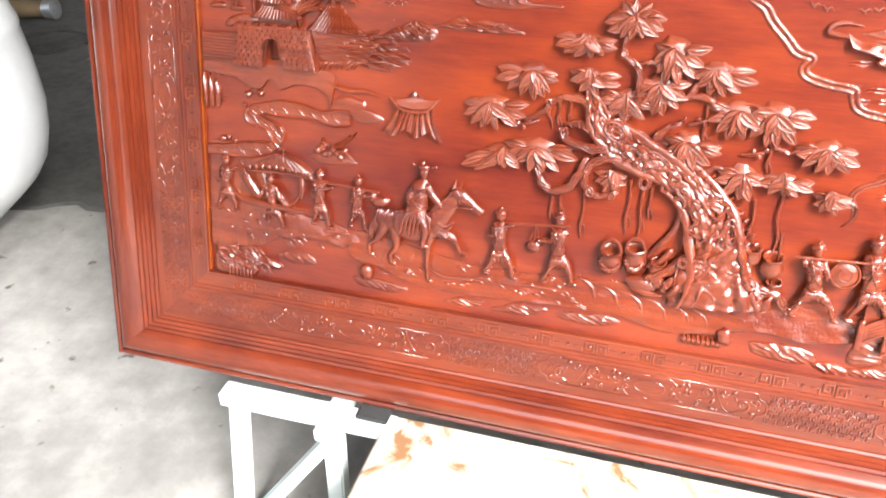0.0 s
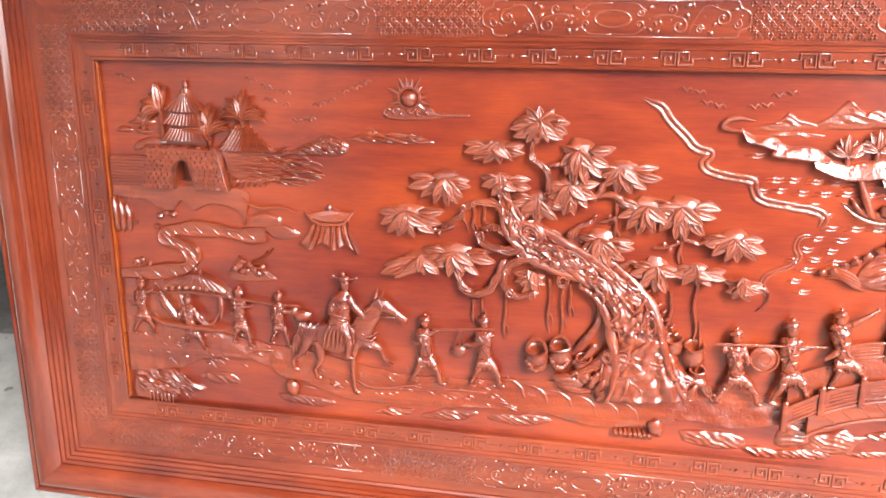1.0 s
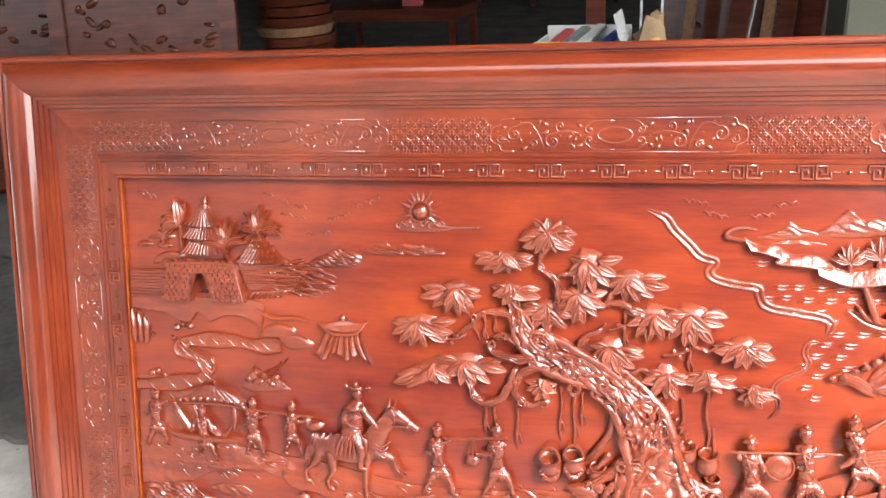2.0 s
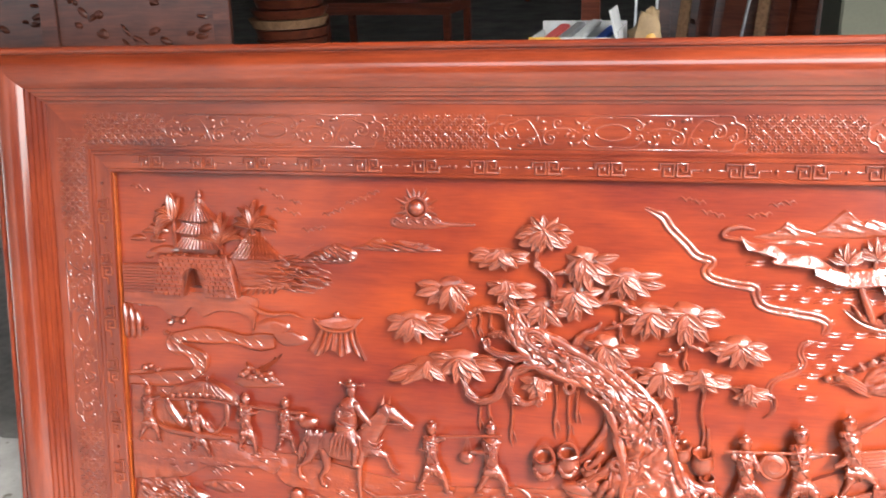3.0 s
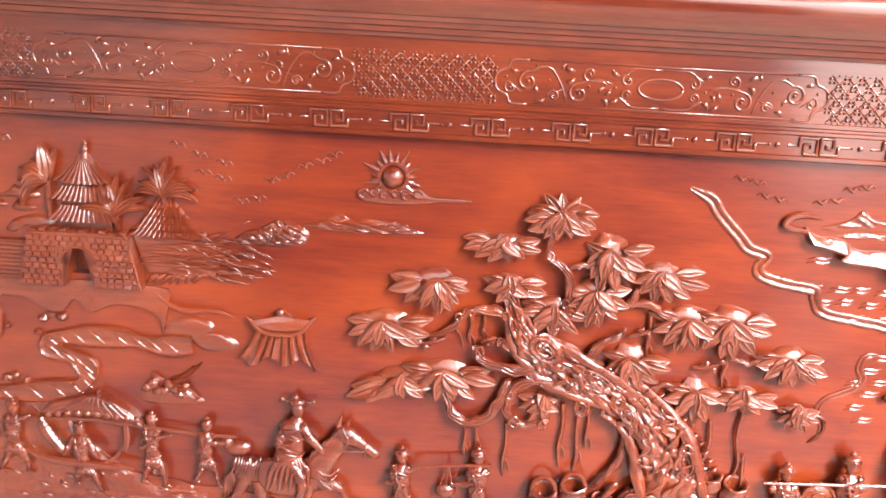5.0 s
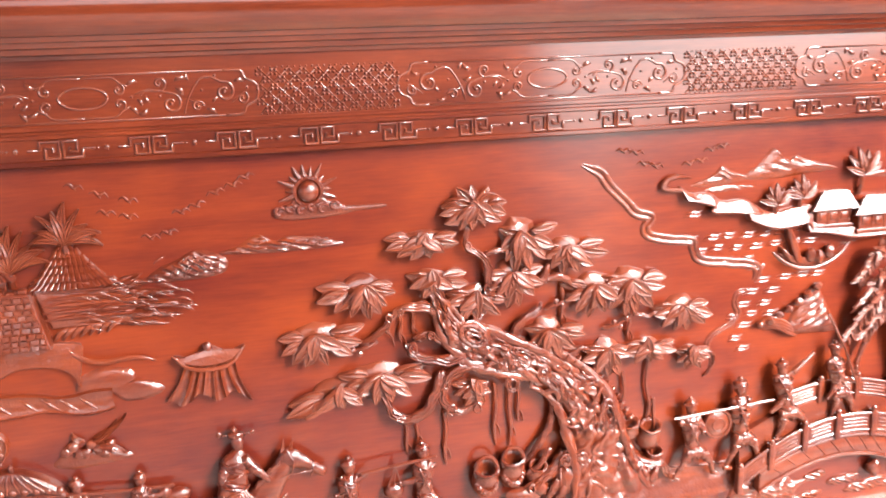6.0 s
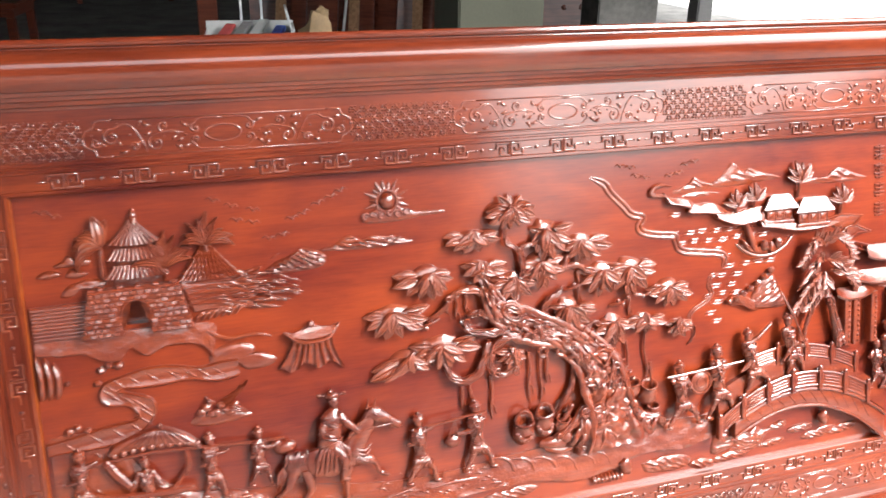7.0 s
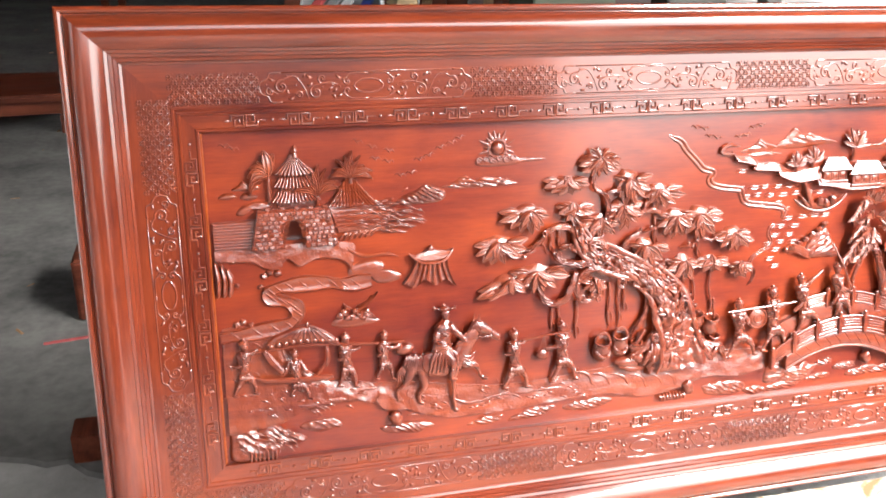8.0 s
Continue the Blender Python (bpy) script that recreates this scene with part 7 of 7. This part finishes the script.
def drooping_frond(pts, size, seed):
    """A hanging frond: a stem with leaflets overlapping on both sides."""
    rnd = random.Random(seed)
    path = spline([P(*p) for p in pts], 4)
    bm = bmesh.new()
    tube(bm, path, [0.003, 0.0026, 0.0014], 6)
    stem = part("frond", bm, LEAF, tree, "drooping carved frond with small leaflets")
    n = len(path)
    for k in range(1, n):
        d = (path[k] - path[k - 1]).normalized()
        for sg in (-1, 1):
            e = Matrix.Rotation(sg * rnd.uniform(0.40, 0.85), 3, "Y") @ d
            s = size * rnd.uniform(0.85, 1.15) * (1 - 0.2 * k / n)
            q = path[k]
            t = q + e * s
            lay_leaf(stem, (q.x, q.z, -q.y - 0.002), (t.x, t.z, -t.y + 0.004 + 0.002 * (k % 2)), rnd.uniform(-0.4, 0.4), 1.1)


for pts in ([(1.440, 0.425, 0.010), (1.456, 0.444, 0.018), (1.486, 0.430, 0.018), (1.510, 0.398, 0.010)], [(1.440, 0.425, 0.010), (1.420, 0.442, 0.018), (1.404, 0.422, 0.016), (1.388, 0.396, 0.010)],
            [(1.440, 0.395, 0.010), (1.422, 0.402, 0.020), (1.406, 0.378, 0.018), (1.392, 0.348, 0.010)], [(1.446, 0.396, 0.010), (1.470, 0.392, 0.020), (1.494, 0.372, 0.020), (1.524, 0.350, 0.012)],
            [(1.452, 0.375, 0.012), (1.478, 0.372, 0.022), (1.504, 0.352, 0.020), (1.522, 0.334, 0.010)], [(1.432, 0.372, 0.010), (1.412, 0.356, 0.020), (1.394, 0.334, 0.016), (1.378, 0.306, 0.008)],
            [(1.440, 0.372, 0.012), (1.436, 0.352, 0.020), (1.420, 0.330, 0.018), (1.404, 0.302, 0.010)]):
    drooping_frond(pts, 0.023, int(pts[1][0] * 1000))

item = relief("plank_pier", "carved planked pier on the shore")
bm = item[1]
mound(bm, [(1.455, 0.472), (1.485, 0.482), (1.541, 0.475), (1.524, 0.458), (1.500, 0.450), (1.470, 0.456)], -0.006, 8.0, 4, 0)
mound(bm, [(1.500, 0.452), (1.525, 0.458), (1.562, 0.441), (1.530, 0.430), (1.502, 0.428)], -0.007, 8.0, 4, 0)
pier = done(item, SMOOTH, 30)
for pts in ([(1.450, 0.474), (1.485, 0.482), (1.541, 0.475)], [(1.541, 0.475), (1.524, 0.458), (1.500, 0.450)], [(1.524, 0.458), (1.562, 0.441)], [(1.562, 0.441), (1.528, 0.440), (1.502, 0.428)], [(1.515, 0.425), (1.56, 0.412), (1.605, 0.398)], [(1.520, 0.412), (1.56, 0.398), (1.600, 0.386)]):
    bm = bmesh.new()
    tube(bm, [P(*q, -0.004) for q in pts], 0.0022, 6)
    part("pier_rail", bm, SMOOTH, pier)
for k in range(6):
    bm = bmesh.new()
    tube(bm, [(1.524 + 0.013 * k, 0.422 - 0.0045 * k, -0.005), (1.528 + 0.013 * k, 0.409 - 0.0040 * k, -0.005)], 0.0016, 6)
    part("pier_slat", bm, SMOOTH, pier)

pavilion = new("pavilion")
pavilion.parent = panel
tagged(pavilion, "carved waterside pavilion with bead-edged columns and smooth roofs")
for u, tall in ((1.500, 0.100), (1.522, 0.100), (1.566, 0.104), (1.618, 0.104)):
    bm = bmesh.new()
    slab(bm, [(u - 0.0080, 0.214), (u + 0.0080, 0.214), (u + 0.0080, 0.214 + tall), (u - 0.0080, 0.214 + tall)], BACK, 0.012, 0.0018, 0)
    column = part("column", bm, SMOOTH, pavilion, angle=40)
    for k in range(9):
        bm = bmesh.new()
        blob(bm, u + 0.003, 0.222 + 0.0105 * k, 0.012, 0.0028, 0.0036, 0.0028, 0, 0, 7, 5)
        part("bead", bm, SMOOTH, column)
for u0, u1, v, up in ((1.478, 1.556, 0.312, 0.022), (1.530, 1.680, 0.338, 0.026), (1.552, 1.680, 0.384, 0.030)):
    bm = bmesh.new()
    rows = []
    for i in range(6):
        f = i / 5
        rows.append([bm.verts.new(P(u0 - 0.012 * f + (u1 - u0 + 0.014 * f) * j / 12, v + up * (1 - f) + 0.012 * (abs(j / 6 - 1) ** 3) * f, 0.002 + 0.020 * f ** 1.5)) for j in range(13)])
    for a, b in zip(rows, rows[1:]):
        for j in range(12):
            bm.faces.new((a[j], a[j + 1], b[j + 1], b[j]))
    skirt = [bm.verts.new(q.co + Vector((0, 0.004, -0.004))) for q in rows[-1]]
    back = [bm.verts.new(Vector((q.co.x, 0.012, q.co.z))) for q in rows[-1]]
    for j in range(12):
        bm.faces.new((rows[-1][j], rows[-1][j + 1], skirt[j + 1], skirt[j]))
        bm.faces.new((skirt[j], skirt[j + 1], back[j + 1], back[j]))
    part("pavilion_roof", bm, SMOOTH, pavilion, angle=40)

UNCUT = {"rail", "board", "border", "lattice", "cartouche", "fret_key", "fret_bead", "leaf", "wave_mark", "city_gate", "bricks", "merlon", "river_line"}
for ob in [o for o in panel.children_recursive if o.data and o.name.split(".")[0] not in UNCUT]:
    for v in ob.data.vertices:
        v.co.y = -depth(v.co.x, -v.co.y)

# ---- what carries the panel ----
def bar(name, a, b, wide, tall, material, parent, label="", bevel=0.004):
    """A square-section bar between two places."""
    a, b = Vector(a), Vector(b)
    bm = bmesh.new()
    box(bm, (-wide / 2, 0, -tall / 2), (wide / 2, (b - a).length, tall / 2), bevel)
    ob = part(name, bm, material, parent, label, angle=30)
    d = (b - a).normalized()
    side = d.cross(Vector((0, 0, 1)))
    side = side.normalized() if side.length > 1e-3 else Vector((1, 0, 0))
    up = side.cross(d)
    m = Matrix((side, d, up)).transposed().to_4x4()
    ob.matrix_basis = Matrix.Translation(a) @ m
    return ob


def trestle(x):
    """A low steel stand with a long top bar, cross bar and splayed legs."""
    t = new("steel_trestle")
    t.location = (x, -0.09, 0)
    tagged(t, "low white-painted steel trestle under the panel's foot", "trestle", "trestles under the panel")
    bar("top_bar", (-0.25, 0, 0.335), (0.13, 0, 0.335), 0.045, 0.034, PAINT, t)
    bar("cross_bar", (0.0, -0.06, 0.334), (0.0, 0.50, 0.334), 0.042, 0.030, PAINT, t)
    bar("leg", (-0.21, -0.01, 0.325), (-0.22, -0.06, 0.0), 0.034, 0.034, PAINT, t)
    bar("leg", (0.0, 0.48, 0.325), (0.0, 0.50, 0.0), 0.034, 0.034, PAINT, t)
    bar("post", (0.012, -0.035, 0.32), (0.012, -0.05, 0.0), 0.038, 0.034, PAINT, t)
    bar("brace", (0.0, -0.03, 0.30), (-0.19, -0.05, 0.035), 0.036, 0.026, PAINT, t)
    bm = bmesh.new()
    box(bm, (0.05, -0.012, 0.352), (0.115, 0.05, 0.362), 0.003)
    part("rubber_pad", bm, RUBBER, t, "black rubber pad")
    return t


stand = trestle(0.290)
copy_thing(stand, pose(1.95, -0.09, 0))


def stained(name):
    m, n, l, b = nodes_of(name)
    mp = mapped(n, l, (1, 1, 1))
    base = noise_node(n, l, mp, 5, 4)
    spot = noise_node(n, l, mp, 9, 4, 0.6, 1.5)
    r1 = ramp(n, [(0.3, (0.34, 0.30, 0.24)), (0.7, (0.46, 0.42, 0.36))])
    r2 = ramp(n, [(0.54, (0, 0, 0)), (0.66, (1, 1, 1))])
    l.new(base.outputs[0], r1.inputs[0])
    l.new(spot.outputs[0], r2.inputs[0])
    mx = n.new("ShaderNodeMix")
    mx.data_type = "RGBA"
    l.new(r2.outputs[0], mx.inputs[0])
    l.new(r1.outputs[0], mx.inputs[6])
    mx.inputs[7].default_value = (0.17, 0.085, 0.035, 1)
    l.new(mx.outputs[2], b.inputs["Base Color"])
    b.inputs["Roughness"].default_value = 0.7
    return m


# Made-up block; its pale colour stands in for the brightly lit area here.
bm = bmesh.new()
box(bm, (0.395, -0.62, 0.0), (1.72, -0.06, 0.345), 0.006)
tagged(part("pale_block", bm, stained("stained_pale_board"), None, "made-up pale block with brown stains, standing in for the bright area before the panel", angle=30), "", "board")

prop = new("timber_prop")
prop.location = (0.16, 0.30, 0)
tagged(prop, "dark timber prop frame leaning behind the panel", "prop")
bar("leg", (0.0, 0.10, 0.0), (0.05, -0.09, 1.05), 0.07, 0.05, TIMBER, prop)
bar("foot", (-0.62, 0.60, 0.05), (0.75, 0.60, 0.05), 0.10, 0.10, DARKWOOD, prop)
bar("strut", (0.05, 0.58, 0.08), (0.06, -0.06, 0.95), 0.06, 0.05, TIMBER, prop)
bar("tie", (0.0, 0.10, 0.04), (0.0, 0.62, 0.04), 0.06, 0.06, TIMBER, prop)
block = new("timber_block")
block.location = (-0.42, 1.92, 0)
tagged(block, "dark squared timber block standing on the floor", "timber block")
bm = bmesh.new()
box(bm, (-0.14, -0.16, 0), (0.30, 0.16, 0.26), 0.012)
part("block_body", bm, DARKWOOD, block)
bm = bmesh.new()
tube(bm, [Vector((-0.66, 1.60, 0.008)), Vector((-0.40, 1.64, 0.008))], 0.007, 8)
tagged(part("red_rod", bm, RED, None, "thin red rod lying on the concrete floor"), "", "rod")

# ---- white tank and cable by the panel's side ----
tank = new("plastic_tank")
tank.location = (-1.59, 0.60, 0)
tagged(tank, "white rounded plastic tank with a moulded seam", "tank")
bm = bmesh.new()
rows = []
for z, k in ((0.0, 0.40), (0.03, 0.46), (0.09, 0.58), (0.16, 0.72), (0.22, 0.83), (0.28, 0.90), (0.36, 0.945), (0.46, 0.972), (0.60, 0.965), (0.70, 0.945), (0.712, 0.952), (0.735, 0.948), (0.75, 0.935), (0.90, 0.89), (1.05, 0.82), (1.15, 0.70), (1.19, 0.5)):
    ring = []
    for j in range(40):
        a = 2 * math.pi * j / 40
        c, s = math.cos(a), math.sin(a)
        ring.append(bm.verts.new((0.56 * k * math.copysign(abs(c) ** 0.75, c), 0.42 * k * math.copysign(abs(s) ** 0.75, s), z)))
    rows.append(ring)
for a, b in zip(rows, rows[1:]):
    for j in range(40):
        bm.faces.new((a[j], a[(j + 1) % 40], b[(j + 1) % 40], b[j]))
bm.faces.new(rows[0])
bm.faces.new(rows[-1])
part("tank_body", bm, SHELL, tank, angle=50)
bm = bmesh.new()
bmesh.ops.create_cone(bm, cap_ends=True, segments=28, radius1=0.16, radius2=0.15, depth=0.05)
for v in bm.verts:
    v.co.z += 1.205
part("lid", bm, SHELL, tank, angle=30)

cable = new("power_cable")
tagged(cable, "black power cable looped on the floor with a blue plug", "cable")
bm = bmesh.new()
loop = [Vector((-2.40 + 0.20 * math.cos(a) + 0.02 * math.sin(3 * a), 2.34 + 0.16 * math.sin(a), 0.010 + 0.004 * math.sin(5 * a))) for a in (2 * math.pi * k / 40 for k in range(38))]
tube(bm, loop, 0.009, 7)
tube(bm, spline([Vector((-2.55, 2.18, 0.01)), Vector((-2.75, 2.25, 0.01)), Vector((-3.1, 2.6, 0.01)), Vector((-3.6, 2.7, 0.01))], 8), 0.009, 7)
part("cord", bm, RUBBER, cable)
bm = bmesh.new()
box(bm, (-2.60, 2.19, 0.0), (-2.48, 2.25, 0.055), 0.012)
part("plug", bm, BLUE, cable, "blue plastic plug")
grinder = new("power_tool")
grinder.location = (-2.80, 2.62, 0)
tagged(grinder, "small grey and beige power tool on the floor", "power tool")
bm = bmesh.new()
tube(bm, [Vector((-0.16, 0, 0.06)), Vector((0.0, 0.01, 0.065)), Vector((0.14, 0.02, 0.07))], [0.035, 0.05, 0.045], 12)
part("tool_body", bm, CARD, grinder)
bm = bmesh.new()
tube(bm, [Vector((0.14, 0.02, 0.07)), Vector((0.20, 0.03, 0.075))], [0.05, 0.06], 12)
part("tool_head", bm, STEEL, grinder)


# ---- far side of the workshop ----
def leaning_panel(x, y, wide, tall, turn):
    """A dark carved panel in its frame, leaning back."""
    t = new("dark_panel")
    t.matrix_world = pose(x, y, 0, -10, 0, turn)
    tagged(t, "dark reddish-brown carved panel leaning in the workshop", "carved panel")
    for a, b in (((0, 0, 0.06), (0, 0, tall)), ((wide, 0, 0.06), (wide, 0, tall))):
        bar("stile", a, b, 0.12, 0.06, DARKWOOD, t)
    for z in (0.06, tall - 0.06):
        bar("cross_rail", (0.05, 0, z), (wide - 0.05, 0, z), 0.06, 0.12, DARKWOOD, t)
    bm = bmesh.new()
    box(bm, (0.05, -0.005, 0.1), (wide - 0.05, 0.02, tall - 0.1), 0.004)
    rnd = random.Random(3)
    for k in range(60):
        u, v = rnd.uniform(0.12, wide - 0.12), rnd.uniform(0.15, tall - 0.15)
        blob(bm, u, v, 0.006, rnd.uniform(0.02, 0.06), rnd.uniform(0.015, 0.04), 0.018, rnd.uniform(-60, 60), 0.3, 8, 5, k)
    part("carving", bm, DARKWOOD, t)
    return t


leaning_panel(-3.10, 4.2, 1.25, 1.9, 8)
leaning_panel(-4.70, 4.6, 1.2, 2.0, 14)
leaning_panel(1.25, 8.0, 1.5, 2.4, -4)
leaning_panel(2.80, 8.2, 1.5, 2.5, -6)
leaning_panel(4.40, 8.5, 1.3, 2.4, -10)

baskets = new("basket_stack")
baskets.location = (-2.05, 6.2, 0)
tagged(baskets, "tall stack of dark round woven baskets", "baskets")
for k in range(14):
    bm = bmesh.new()
    bmesh.ops.create_cone(bm, cap_ends=True, segments=20, radius1=0.30 + 0.02 * math.sin(k), radius2=0.34 + 0.02 * math.sin(k * 1.7), depth=0.075)
    for v in bm.verts:
        v.co.z += 0.04 + 0.085 * k
        v.co.x += 0.015 * math.sin(k * 2.1)
    part("basket", bm, DARKWOOD if k % 4 else TIMBER, baskets, angle=30)
post = bar("timber_post", (0.62, 5.5, 0.0), (0.62, 5.52, 2.6), 0.14, 0.12, DARKWOOD, None)
tagged(post, "dark red-brown squared timber post standing in the workshop", "post")


def low_table(x, y, wide, deep, tall, turn=0.0, label="dark varnished low wooden table"):
    t = new("low_table")
    t.matrix_world = pose(x, y, 0, 0, 0, turn)
    tagged(t, label, "table")
    bm = bmesh.new()
    box(bm, (0, 0, tall - 0.05), (wide, deep, tall), 0.012)
    part("tabletop", bm, DARKWOOD, t)
    bm = bmesh.new()
    box(bm, (0.05, 0.05, tall - 0.14), (wide - 0.05, deep - 0.05, tall - 0.052), 0.008)
    part("apron", bm, DARKWOOD, t)
    for u in (0.05, wide - 0.13):
        for v in (0.05, deep - 0.13):
            bm = bmesh.new()
            box(bm, (u, v, 0), (u + 0.08, v + 0.08, tall - 0.14), 0.01)
            part("leg", bm, DARKWOOD, t)
    return t


low_table(-2.7, 8.6, 1.7, 0.9, 0.62, -8)
low_table(-1.75, 4.3, 0.9, 0.7, 0.28, 6, "low dark reddish wooden base frame on the floor")
low_table(-3.3, 3.0, 1.3, 0.7, 0.34, 4, "low dark wooden furniture base by the wall")
low_table(0.30, 2.86, 0.95, 0.50, 0.84, 3, "dark wooden work table with a box on it")
low_table(-0.9, 14.0, 1.6, 0.8, 0.5, 10)
red_box = new("small_red_box")
red_box.location = (-1.75, 8.8, 0.62)
tagged(red_box, "small red and white printed box on the low table", "box")
bm = bmesh.new()
box(bm, (0, 0, 0), (0.22, 0.14, 0.20), 0.004)
part("box_body", bm, RED, red_box)
bm = bmesh.new()
box(bm, (0.02, -0.004, 0.10), (0.20, 0.002, 0.18), 0.001)
part("print", bm, WHITECARD, red_box, "white printed field")

carton = new("open_carton")
carton.matrix_world = pose(0.44, 2.98, 0.842, 0, 0, -7)
tagged(carton, "open white and yellow cardboard carton with rolled papers", "carton")
for name, lo, hi in (("side", (0, 0, 0.010), (0.42, 0.010, 0.17)), ("side", (0, 0.29, 0.010), (0.42, 0.30, 0.21)), ("side", (0, 0.010, 0.010), (0.010, 0.29, 0.17)), ("side", (0.41, 0.010, 0.010), (0.42, 0.29, 0.20)), ("bottom", (0, 0, 0.0), (0.42, 0.30, 0.010))):
    bm = bmesh.new()
    box(bm, lo, hi, 0.002)
    part(name, bm, WHITECARD, carton, angle=30)
bm = bmesh.new()
box(bm, (0.415, -0.02, 0.0), (0.425, 0.20, 0.20), 0.002, pose(0.02, 0, 0, 0, -14, 0))
part("flap", bm, WHITECARD, carton, angle=30)
bm = bmesh.new()
box(bm, (-0.004, -0.006, 0.13), (0.15, 0.0, 0.172), 0.001)
part("yellow_band", bm, YELLOW, carton, "yellow printed band")
for k, (mat, z) in enumerate(((RED, 0.20), (STEEL, 0.21), (WHITECARD, 0.22), (BLUE, 0.19))):
    bar("paper_roll", (0.06 + 0.08 * k, 0.03, z - 0.06), (0.12 + 0.08 * k, 0.27, z - 0.01), 0.05, 0.02, mat, carton)
sack = new("paper_sack")
sack.location = (0.98, 3.05, 0.842)
tagged(sack, "crumpled brown and yellow paper sack on the table", "sack")
bm = bmesh.new()
blob(bm, 0, 0.12, 0, 0.075, 0.14, 0.07, 0, 0.5, 14, 10, 5)
blob(bm, 0.03, 0.25, 0, 0.03, 0.045, 0.03, 0, 0.5, 9, 6, 7)
part("sack_body", bm, CARD, sack)
bm = bmesh.new()
blob(bm, 0.02, 0.12, 0.05, 0.04, 0.06, 0.03, 0, 0.4, 10, 6, 6)
part("yellow_label", bm, YELLOW, sack, "yellow printed patch")

for k in range(11):
    x = 1.35 + 0.22 * k
    y = 7.2 + 0.25 * math.sin(k * 1.7)
    tall = 2.4 + 0.3 * math.sin(k * 2.3)
    lean = 0.25 + 0.12 * math.sin(k * 3.1)
    ob = bar("leaning_plank", (x, y, 0.02), (x + lean, y + 0.55, tall), 0.10 + 0.05 * (k % 3), 0.03, (TIMBER, DARKWOOD)[k % 3 > 0], None)
    tagged(ob, "long dark plank leaning upright in the workshop", "plank", "planks leaning together")
for x, lean in ((0.95, 0.02), (1.12, 0.03), (1.75, 0.35)):
    ob = bar("steel_rod", (x, 6.4, 0.0), (x + lean, 6.75, 2.2), 0.02, 0.02, STEEL, None)
    tagged(ob, "thin steel rod leaning upright", "rod", "rods leaning together")
bm = bmesh.new()
box(bm, (2.04, 4.0, 0), (2.62, 4.5, 5.0), 0.01)
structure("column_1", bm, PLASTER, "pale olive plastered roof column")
bm = bmesh.new()
box(bm, (3.55, 5.0, 0), (4.08, 5.3, 5.0), 0.01)
structure("column_2", bm, DARKENED, "grey concrete column by the opening")
bm = bmesh.new()
box(bm, (4.42, 4.95, 0), (4.56, 5.1, 5.0), 0.01)
structure("column_3", bm, SHEETING, "slim dark steel post before the opening")
rack = new("timber_rack")
rack.location = (2.6, 8.8, 0)
tagged(rack, "dark rack of stacked timber at the back", "rack")
for k in range(4):
    bar("upright", (0.9 * k, 0, 0), (0.9 * k, 0, 2.6), 0.09, 0.09, DARKWOOD, rack)
for k in range(5):
    bar("shelf_beam", (-0.1, 0.02, 0.3 + 0.5 * k), (2.9, 0.02, 0.3 + 0.5 * k), 0.35, 0.07, DARKWOOD, rack)
for k in range(5):
    bar("stored_board", (0.0, 0.05, 0.40 + 0.5 * k), (2.7, 0.05, 0.40 + 0.5 * k), 0.30, 0.12, (TIMBER, DARKWOOD)[k % 2], rack)

bm = bmesh.new()
rnd = random.Random(21)
for k in range(130):
    x, y = rnd.uniform(-3.5, 1.5), rnd.uniform(1.2, 12)
    a, s = rnd.uniform(0, 3.1), rnd.uniform(0.01, 0.05)
    tube(bm, [Vector((x, y, 0.004)), Vector((x + s * math.cos(a), y + s * math.sin(a), 0.006))], rnd.uniform(0.003, 0.008), 5)
tagged(part("wood_chips", bm, TIMBER, None, "scattered wood chips and shavings on the concrete floor"), "", "wood chips", "", "stuff")
